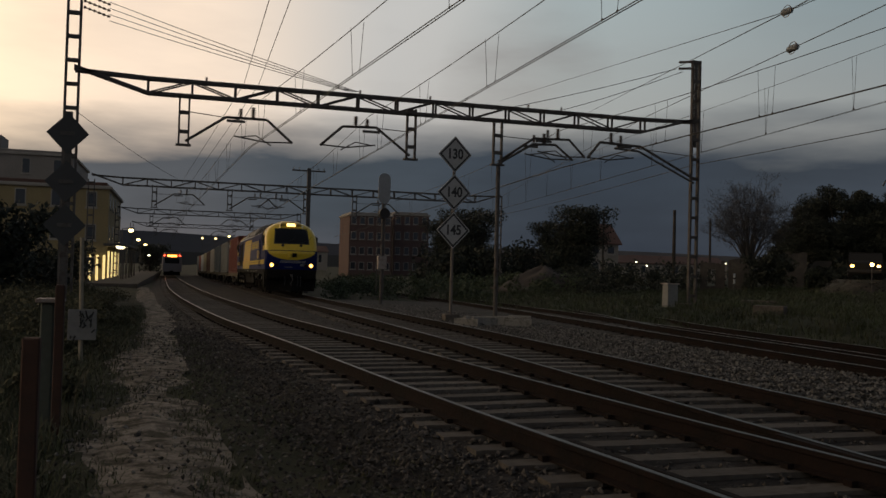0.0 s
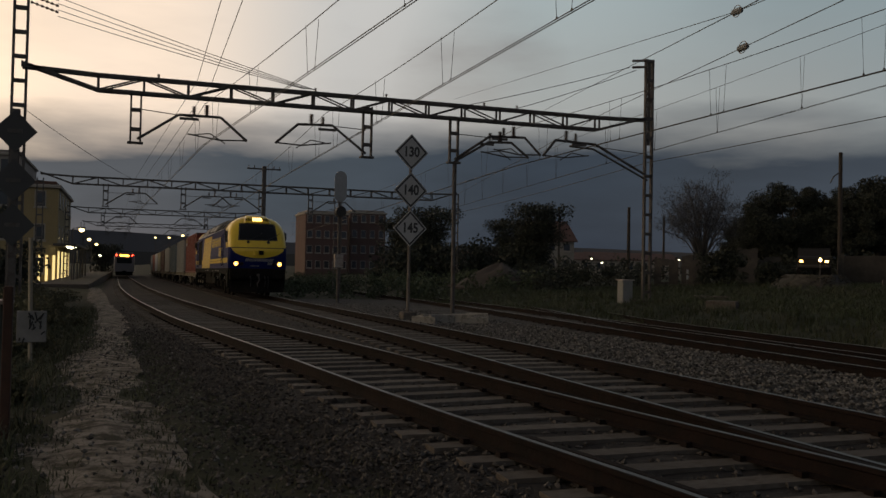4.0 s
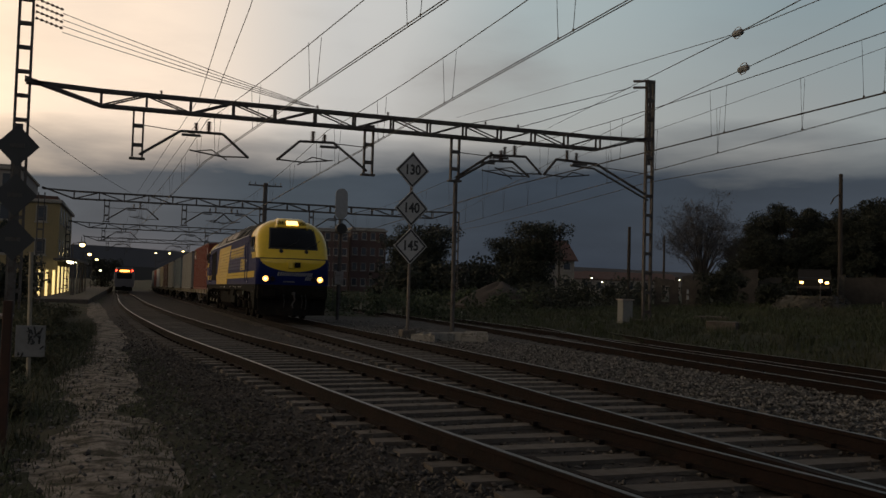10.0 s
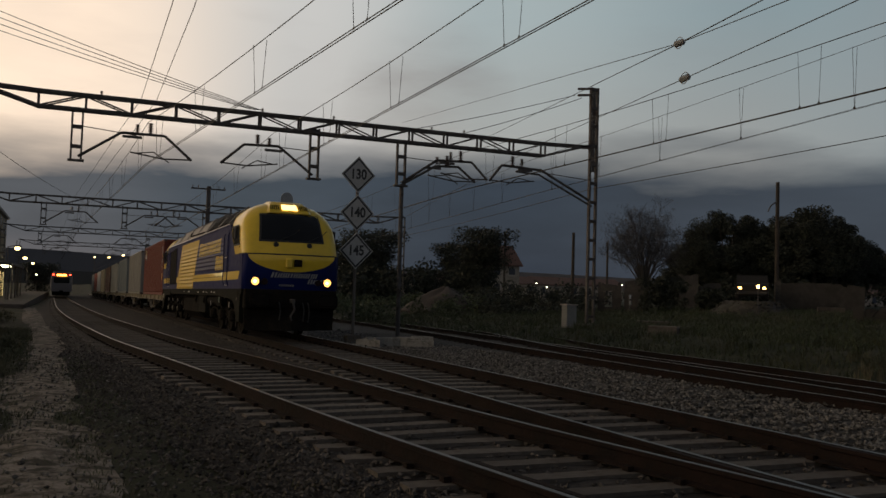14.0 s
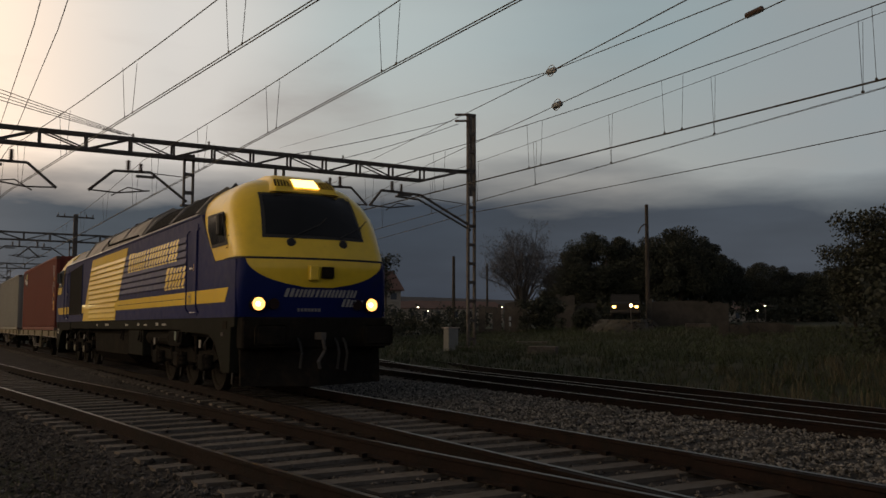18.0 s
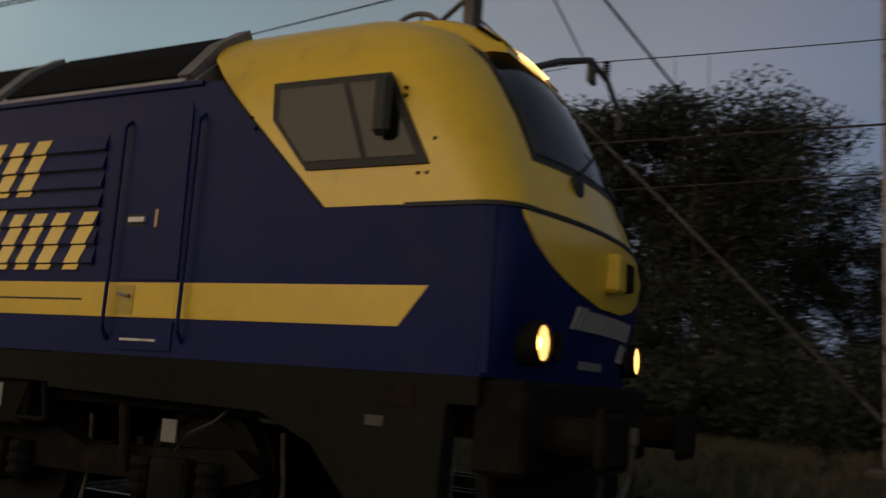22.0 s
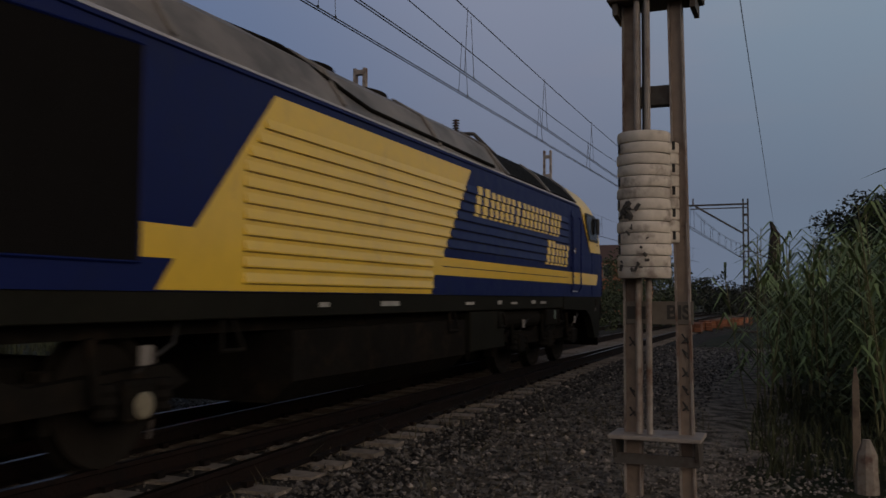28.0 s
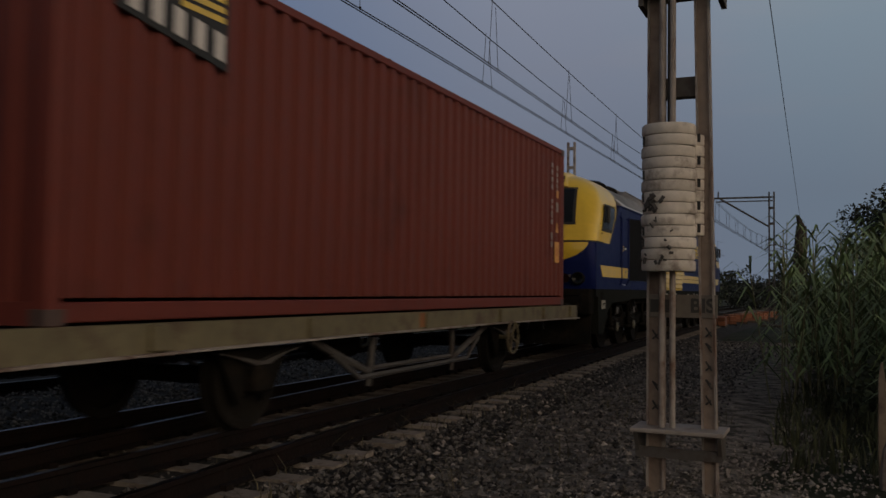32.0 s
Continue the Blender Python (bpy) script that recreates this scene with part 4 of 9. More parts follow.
def front_slab(x0, x1, z0, z1, u0, u1, flip):
    """A sloping slab on the roof front."""
    m = Mesh()
    pts = []
    for dd in (0.0, 0.05):
        pts += [(x0, flip * side_xy(u0 - 0.035 + dd), z0), (x1, flip * side_xy(u0 - 0.035 + dd), z0), (x1 * 0.94, flip * side_xy(u1 - 0.035 + dd), z1), (x0 * 0.94, flip * side_xy(u1 - 0.035 + dd), z1)]
    return m.add(pts, [(0, 1, 2, 3), (7, 6, 5, 4), (0, 4, 5, 1), (1, 5, 6, 2), (2, 6, 7, 3), (3, 7, 4, 0)])


def bogie(loco, us):
    """A three-axle bogie frame; its wheelsets hang on the locomotive so that they can turn."""
    mid = side_xy(us[1])
    b = Mesh()
    for s in (-1, 1):
        x0, x1 = sorted((s * 1.02, s * 1.16))
        b.prism([(mid - 2.55, 0.62), (mid - 2.3, 0.78), (mid - 0.9, 0.70), (mid - 0.6, 0.80), (mid + 0.6, 0.80), (mid + 0.9, 0.70), (mid + 2.3, 0.78), (mid + 2.55, 0.62), (mid + 2.2, 0.52), (mid + 0.9, 0.50), (mid - 0.9, 0.50), (mid - 2.2, 0.52)], "x", x0, x1)
    for d in (-0.95, 0.95):
        b.box(-1.05, 1.05, mid + d - 0.12, mid + d + 0.12, 0.5, 0.72, 0.02)
    fr = part("bogie_frame", b, UNDER, loco, "grimy bogie frame")
    sets = []
    for u in us:
        y = side_xy(u)
        sets.append(wheelset(loco, u, 0.53))
        part("traction_motor", Mesh().box(-0.60, 0.60, y + 0.12, y + 0.86, 0.24, 0.86, 0.06), UNDER, fr)
        for s in (-1, 1):
            part("axle_box", Mesh().box(*sorted((s * 1.10, s * 1.30)), y - 0.17, y + 0.17, 0.37, 0.69, 0.03), UNDER, fr)
            if us[0] > 10:
                part("box_cover", Mesh().lathe([(0.0, 0.0), (0.0, 0.10), (s * 0.015, 0.105), (s * 0.03, 0.085), (s * 0.034, 0.0)], (s * 1.298, y, 0.50), "x", 14), material("pale_worn_cover", (0.17, 0.155, 0.11), 0.75, 0, 0.4, 14, 2, 0.15), fr, "pale round axle box cover")
            for d in (-0.30, 0.30):
                part("coil_spring", Mesh().lathe([(0.0, 0.08), (0.03, 0.1), (0.08, 0.08), (0.12, 0.1), (0.17, 0.08), (0.21, 0.1), (0.26, 0.08)], (s * 1.2, y + d, 0.42), "z", 12), UNDER, fr)
            part("damper", Mesh().tube((s * 1.24, y + 0.42, 0.55), (s * 1.24, y + 0.5, 1.02), 0.04, 8), UNDER, fr)
            part("brake_block", Mesh().box(*sorted((s * 0.80, s * 0.96)), y + 0.56, y + 0.64, 0.32, 0.78, 0.01), UNDER, fr)
            part("sand_pipe", Mesh().path([(s * 0.86, y - 0.62, 0.9), (s * 0.86, y - 0.66, 0.5), (s * 0.86, y - 0.58, 0.14)], 0.02), STEEL, fr)
            part("label_plate", Mesh().box(*sorted((s * 1.30, s * 1.312)), y - 0.07, y + 0.06, 0.80, 0.95), material("grimy_plate", (0.16, 0.15, 0.14), 0.8), fr, "small pale plate")
            part("cable", Mesh().path([(s * 1.2, y - 0.5, 1.1), (s * 1.28, y - 0.35, 0.95), (s * 1.28, y - 0.15, 0.86), (s * 1.22, y, 0.74)], 0.014, 5), RUBBER, fr)
    return sets


def build_loco():
    loco = thing("diesel_locomotive", "yellow and dark blue six-axle diesel locomotive with lit headlights", "locomotive")
    hl = [(-0.36, 1.36), (-0.36, 2.36), (0.79, 2.36), (1.75, 3.3), (19.19, 3.3), (20.15, 2.36), (21.30, 2.36), (21.30, 1.36)]
    part("body", Mesh().prism([(side_xy(u), z) for u, z in hl], "x", -1.374, 1.374), BLUE, loco, "dark blue body side")
    # roof with sloping shoulders
    prof = [(-1.374, 3.30), (-1.33, 3.36), (-1.05, 3.62), (-0.62, 3.78), (0.62, 3.78), (1.05, 3.62), (1.33, 3.36), (1.374, 3.30)]
    tall = [(-1.374, 3.30), (-1.33, 3.40), (-1.06, 3.80), (-0.62, 4.06), (0.62, 4.06), (1.06, 3.80), (1.33, 3.40), (1.374, 3.30)]
    half = [(x, (a + b) / 2) for (x, a), (_, b) in zip(prof, tall)]
    roof = Mesh().loft([[(x, side_xy(u), z) for x, z in pr] for u, pr in ((2.0, prof), (6.75, prof), (6.95, tall), (10.5, tall), (15.2, tall), (15.5, half), (18.2, half), (18.94, prof))])
    part("roof", roof, ROOF_GREY, loco, "dusty grey roof")
    for s in (-1, 1):
        part("gutter", Mesh().box(*sorted((s * 1.365, s * 1.395)), side_xy(1.9), side_xy(19.04), 3.275, 3.315, 0.006), BLUE, loco)
        part("roof_edge", Mesh().prism([(s * 1.36, 3.316), (s * 1.392, 3.318), (s * 1.20, 3.50), (s * 1.17, 3.48)], "y", side_xy(2.1), side_xy(18.84)), material("pale_roof_edge", (0.36, 0.35, 0.36), 0.5, 0, 0.25, 4, 0.5, 0.05), loco, "pale grey roof edge")
        # black intake screens over the front half of the roof
        for a, b in ((2.15, 4.05), (4.3, 6.6)):
            part("intake_screen", Mesh().prism([(s * 1.33, 3.36), (s * 1.362, 3.38), (s * 1.08, 3.68), (s * 0.80, 3.90), (s * 0.76, 3.82)], "y", side_xy(a), side_xy(b)), BLACK_MESH, loco, "black intake screen")
        for u in (4.18, 6.7, 2.1):
            part("roof_rib", Mesh().prism([(s * 1.34, 3.35), (s * 1.39, 3.37), (s * 1.10, 3.71), (s * 0.80, 3.93), (s * 0.74, 3.84)], "y", side_xy(u - 0.06), side_xy(u + 0.06)), ROOF_GREY, loco)
    part("roof_ridge", Mesh().box(-0.76, 0.76, side_xy(2.1), side_xy(6.7), 3.74, 3.87, 0.02), ROOF_GREY, loco)
    for u, hgt, r in ((7.6, 4.2, 0.13), (12.4, 4.22, 0.12), (15.9, 4.24, 0.1)):
        part("exhaust_stub", Mesh().tube((0.35, side_xy(u), 3.7), (0.35, side_xy(u), hgt), r, 12), UNDER, loco)
    part("roof_fan", Mesh().tube((0, side_xy(9.9), 4.05), (0, side_xy(9.9), 4.12), 0.62, 24), UNDER, loco)
    part("roof_fan", Mesh().tube((0, side_xy(11.4), 4.05), (0, side_xy(11.4), 4.12), 0.62, 24), UNDER, loco)
    for u in (16.5, 17.7):
        part("roof_dome", Mesh().lathe([(0.0, 0.52), (0.08, 0.50), (0.16, 0.36), (0.19, 0.1)], (-0.2, side_xy(u), 3.90), "z", 20), UNDER, loco, "dark roof fan dome", smooth=True)
    part("roof_cable", Mesh().path([(-1.2, side_xy(12.2), 3.63), (-0.9, side_xy(12.9), 3.92), (-0.5, side_xy(13.6), 4.08), (0.2, side_xy(13.9), 4.08)], 0.03), UNDER, loco)
    for u, z in ((8.1, 4.03), (13.4, 4.03), (14.9, 4.03)):
        part("roof_hatch", Mesh().box(-0.5, 0.5, side_xy(u), side_xy(u + 0.9), z, z + 0.06, 0.02), ROOF_GREY, loco)
    for s in (-1, 1):
        for u in (7.0, 9.6, 12.3, 15.1):
            part("roof_rib", Mesh().bent([(s * 1.36, side_xy(u), 3.38), (s * 1.08, side_xy(u), 3.80), (s * 0.62, side_xy(u), 4.07)], 0.025, 5), ROOF_GREY, loco)
        part("roof_pipe", Mesh().bent([(s * 1.36, side_xy(7.4), 3.40), (s * 1.33, side_xy(9.4), 3.44), (s * 1.30, side_xy(11.6), 3.48), (s * 1.2, side_xy(12.2), 3.63)], 0.025, 6), UNDER, loco)
    tl, tr = lambda z: 13.68 + (3.19 - z) / 1.83 * 1.59, lambda z: 8.49 + (3.19 - z) / 1.35 * 1.13
    for s in (-1, 1):
        def slab(poly, a, b, name, mat, label=""):
            return part(name, Mesh().prism([(side_xy(u), z) for u, z in poly], "x", s * a, s * b), mat, loco, label)
        panel = slab([(8.49, 3.19), (13.68, 3.19), (14.83, 1.875), (15.46, 1.875), (15.46, 1.615), (15.07, 1.615), (15.27, 1.37), (9.95, 1.37), (9.86, 1.61), (9.62, 1.84)], 1.36, 1.3815, "yellow_panel", YELLOW, "large yellow slanted side panel")
        slab([(2.72, 1.87), (9.60, 1.87), (9.85, 1.625), (2.72, 1.625)], 1.36, 1.3812, "stripe", YELLOW, "yellow stripe")
        part("stripe_groove", Mesh().box(*sorted((s * 1.38, s * 1.384)), side_xy(2.85), side_xy(9.6), 1.738, 1.752), RUBBER, loco)
        # louvre slats, cut where the colour changes
        for i in range(11):
            z = 1.50 + 0.142 * i
            if z > 2.98:
                break
            edge = tr(z) if z > 1.84 else 9.9
            for a, b, mat in ((2.78, edge - 0.02, BLUE), (edge + 0.02, min(14.15, 13.68 + (3.19 - z) / 1.315 * 1.15 - 0.08), YELLOW)):
                if mat is BLUE and z < 1.95:
                    continue
                m = Mesh()
                m.prism([(s * 1.376, z + 0.055), (s * 1.402, z - 0.045), (s * 1.402, z - 0.06), (s * 1.376, z - 0.066)], "y", side_xy(a), side_xy(b))
                part("louvre_slat", m, mat, loco)
                # a thin strip under each slat, its dark colour standing in for shade
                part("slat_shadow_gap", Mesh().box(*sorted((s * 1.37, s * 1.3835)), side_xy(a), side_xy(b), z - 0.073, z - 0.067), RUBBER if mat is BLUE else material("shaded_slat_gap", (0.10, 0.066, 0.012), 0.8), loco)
        # big yellow lettering as plain slanted strokes, stepped over the slats
        for a, wid, z0, z1, sl in letter_bars(8.40, 3.42, (2, 2, 2, 1, 1, 2, 2, 2, 1, 2, 1), 2.53, 2.97, 0.16) + letter_bars(4.50, 2.82, (2, 2, 1, 1), 1.96, 2.39, 0.16):
            mk = Mesh()
            for i in range(11):
                z = 1.50 + 0.142 * i
                c0, c1 = max(z0, z - 0.058), min(z1, z + 0.076)
                if c1 - c0 < 0.02:
                    continue
                d0, d1 = (c0 - z0) / 0.42 * sl, (c1 - z0) / 0.42 * sl
                # towards the leading end the bars lean forward
                zz = [side_xy(u) for u in (a - d0, a - wid - d0, a - wid - d1, a - d1)]
                lo, hi = s * (1.402 if c0 < z - 0.03 else 1.39), s * (1.381 if c1 > z + 0.05 else 1.387)
                q = [(lo + s * 0.003, zz[0], c0), (lo + s * 0.003, zz[1], c0), (hi + s * 0.003, zz[2], c1), (hi + s * 0.003, zz[3], c1)]
                back = [(s * 1.37, y_, z_) for _, y_, z_ in q]
                mk.add(q + back, [(0, 1, 2, 3), (7, 6, 5, 4), (0, 4, 5, 1), (1, 5, 6, 2), (2, 6, 7, 3), (3, 7, 4, 0)])
            part("letter_bar", mk, YELLOW, loco)
        slab([(15.48, 3.20), (18.14, 3.08), (18.12, 1.58), (15.48, 1.58)], 1.37, 1.3835, "radiator_screen", BLACK_MESH, "black radiator screen")
        part("screen_frame", Mesh().path([(s * 1.385, side_xy(15.47), 3.2), (s * 1.385, side_xy(18.14), 3.08), (s * 1.385, side_xy(18.12), 1.57), (s * 1.385, side_xy(15.47), 1.57), (s * 1.385, side_xy(15.47), 3.2)], 0.012, 4), BLUE, loco)
        slab([(18.14, 1.87), (20.94, 1.87), (20.75, 1.625), (18.14, 1.625)], 1.36, 1.3812, "stripe", YELLOW)
        # sole bar with its small plates
        part("sole_bar", Mesh().box(*sorted((s * 1.30, s * 1.36)), side_xy(3.1), side_xy(17.84), 1.13, 1.362, 0.01), SKIRT, loco, "dark sole bar")
        for u, w in ((4.4, 0.34), (5.1, 0.22), (6.2, 0.30), (7.0, 0.2), (8.3, 0.35), (10.9, 0.5), (12.6, 0.2)):
            part("small_plate", Mesh().box(*sorted((s * 1.355, s * 1.366)), side_xy(u), side_xy(u + w), 1.22, 1.25 + 0.03 * (u % 2)), material("dull_white", (0.30, 0.30, 0.28), 0.7), loco)
        for u in (3.2, 6.9, 9.0, 14.2, 17.6):
            part("step_bracket", Mesh().path([(s * 1.32, side_xy(u), 1.12), (s * 1.36, side_xy(u - 0.1), 0.86), (s * 1.36, side_xy(u + 0.22), 0.86), (s * 1.32, side_xy(u + 0.16), 1.12)], 0.02, 6), UNDER, loco)
        part("equipment_box", Mesh().box(*sorted((s * 1.05, s * 1.34)), side_xy(3.35), side_xy(4.25), 0.80, 1.12, 0.02), UNDER, loco)
        part("air_tank", Mesh().tube((s * 1.12, side_xy(4.5), 0.96), (s * 1.12, side_xy(6.6), 0.96), 0.17, 14), UNDER, loco)
        part("battery_box", Mesh().box(*sorted((s * 0.98, s * 1.33)), side_xy(6.75), side_xy(8.35), 0.52, 1.12, 0.02), SKIRT, loco, "grey battery box")
        part("marker_plate", Mesh().box(*sorted((s * 1.335, s * 1.345)), side_xy(3.62), side_xy(3.74), 0.92, 1.10), material("green_white_plate", (0.12, 0.17, 0.14), 0.7), loco)
    part("fuel_tank", Mesh().prism([(-1.3, 1.0), (-1.3, 0.5), (-1.05, 0.28), (1.05, 0.28), (1.3, 0.5), (1.3, 1.0)], "y", side_xy(8.5), side_xy(13.2)), UNDER, loco, "large dark fuel tank")
    part("frame", Mesh().box(-1.1, 1.1, side_xy(-0.2), side_xy(21.1), 1.0, 1.36), UNDER, loco)
    sets = bogie(loco, (1.95, 3.8, 5.65)) + bogie(loco, (15.29, 17.14, 18.99))
    build_cab(loco, 1, True)
    build_cab(loco, -1, False)
    return loco, sets


LOCO, LOCO_SETS = build_loco()


def container(colour, length=12.13, height=2.95, marks=False, dark=0.72):
    """A corrugated steel box, its front end at y = 0, standing at z = 0."""
    mat = material("container_" + colour[0], colour[1], 0.65, 0, 0.14, 7, 0.5, 0.06, stain=tuple(c * dark for c in colour[1]), stain_amount=0.16, spec=0.3)
    ob = thing("shipping_container", colour[2], "container", group="containers of the goods train")
    w = 1.22
    fr = Mesh()
    for x in (-w, w):
        for y in (0, length):
            fr.box(*sorted((x, x - math.copysign(0.16, x))), *sorted((y, y + (0.13 if y == 0 else -0.13))), 0, height, 0.01)
        fr.box(*sorted((x, x - math.copysign(0.07, x))), 0.13, length - 0.13, height - 0.09, height, 0.01)
        fr.box(*sorted((x, x - math.copysign(0.06, x))), 0.13, length - 0.13, 0.02, 0.16, 0.01)
    for y in (0, length - 0.12):
        fr.box(-w, w, y, y + 0.12, height - 0.12, height)
        fr.box(-w, w, y, y + 0.12, 0, 0.16)
    part("frame", fr, mat, ob)
    step = 0.28
    pts = []
    y = 0.13
    while y < length - 0.13:
        for d, k in ((0.0, 0.0), (0.07, 0.0), (0.105, 1.0), (0.21, 1.0), (0.245, 0.0)):
            if y + d <= length - 0.13:
                pts.append((y + d, k))
        y += step
    pts.append((length - 0.13, 0))
    for s in (-1, 1):
        rings = [[(s * (w - 0.012 - 0.05 * k), yy, 0.19), (s * (w - 0.012 - 0.05 * k), yy, height - 0.085), (s * (w - 0.075 - 0.05 * k), yy, height - 0.085), (s * (w - 0.075 - 0.05 * k), yy, 0.19)] for yy, k in pts]
        part("corrugated_wall", Mesh().loft(rings), mat, ob, "corrugated side wall")
    for y, d in ((0.02, 1), (length - 0.02, -1)):
        xs = lin(-w + 0.16, w - 0.16, 26)
        rings = [[(x, y + d * (0.03 if i % 4 in (1, 2) else 0.0), 0.15), (x, y + d * (0.03 if i % 4 in (1, 2) else 0.0), height - 0.1), (x, y + d * 0.07, height - 0.1), (x, y + d * 0.07, 0.15)] for i, x in enumerate(xs)]
        part("end_wall", Mesh().loft(rings), mat, ob)
    part("roof", Mesh().box(-w + 0.05, w - 0.05, 0.1, length - 0.1, height - 0.05, height - 0.01), mat, ob)
    cast = material("corner_casting", (0.07, 0.045, 0.04), 0.7, 0.2)
    for x in (-w - 0.004, w + 0.004):
        for y in (-0.004, length + 0.004):
            for z in (-0.002, height - 0.116):
                part("corner_casting", Mesh().box(*sorted((x, x - math.copysign(0.165, x))), *sorted((y, y + (0.175 if y < 1 else -0.175))), z, z + 0.12, 0.008), cast, ob)
    if marks:
        pale = material("worn_white_print", (0.30, 0.285, 0.28), 0.7)
        org = material("orange_label", (0.62, 0.30, 0.07), 0.6)
        for s in (-1, 1):
            xo = sorted((s * (w - 0.006), s * (w + 0.003)))
            # upright code strips near the front end, as plain bars
            rng = random.Random(3)
            z = 2.62
            col = Mesh()
            for k in range(12):
                h = rng.uniform(0.07, 0.13)
                if k not in (4, 9):
                    col.box(*xo, 0.74, 0.80, z - h, z)
                z -= h + 0.035
            part("code_strip", col, pale, ob, "column of small white marks")
            col = Mesh()
            z = 2.60
            for k in range(5):
                h = rng.uniform(0.06, 0.1)
                col.box(*xo, 0.42, 0.48, z - h, z)
                z -= h + 0.03
            col.box(*xo, 0.40, 0.49, 1.74, 1.92)
            part("code_strip", col, pale, ob)
            part("label", Mesh().box(*xo, 0.38, 0.48, 2.0, 2.14), org, ob, "small orange label")
            part("label", Mesh().prism([(0.36, 1.36), (0.54, 1.36), (0.45, 1.54)], "x", *xo), org, ob, "orange triangle label")
            part("label", Mesh().box(*xo, 0.32, 0.58, 0.80, 1.18), org, ob, "orange rectangular label")
            part("label_mark", Mesh().box(sorted(xo)[0] - 0.002, sorted(xo)[1] + 0.002, 0.40, 0.50, 0.92, 1.06), material("ochre_mark", (0.5, 0.2, 0.04), 0.6), ob)
            # the owner's mark as plain shapes: yellow bands over white strokes on a black plate
            y0, y1 = 10.3, 11.6
            part("mark_plate", Mesh().prism([(y0, 2.10), (y1, 2.30), (y1, 2.80), (y0, 2.80)], "x", *xo), RUBBER, ob, "black plate behind the owner's mark")
            xm = sorted((s * w, s * (w + 0.008)))
            for k in range(3):
                part("mark_band", Mesh().box(*xm, y0 + 0.05, y0 + 0.6, 2.50 + 0.085 * k, 2.55 + 0.085 * k), YELLOW, ob)
            for k in range(5):
                a = y0 + 0.05 + k * 0.25
                white = material("mark_white", (0.5, 0.48, 0.46), 0.7)
                part("mark_stroke", Mesh().prism([(a, 2.17 + 0.035 * k), (a + 0.13, 2.19 + 0.035 * k), (a + 0.13, 2.42 + 0.03 * k), (a, 2.40 + 0.03 * k)], "x", *xm), white, ob)
    return ob


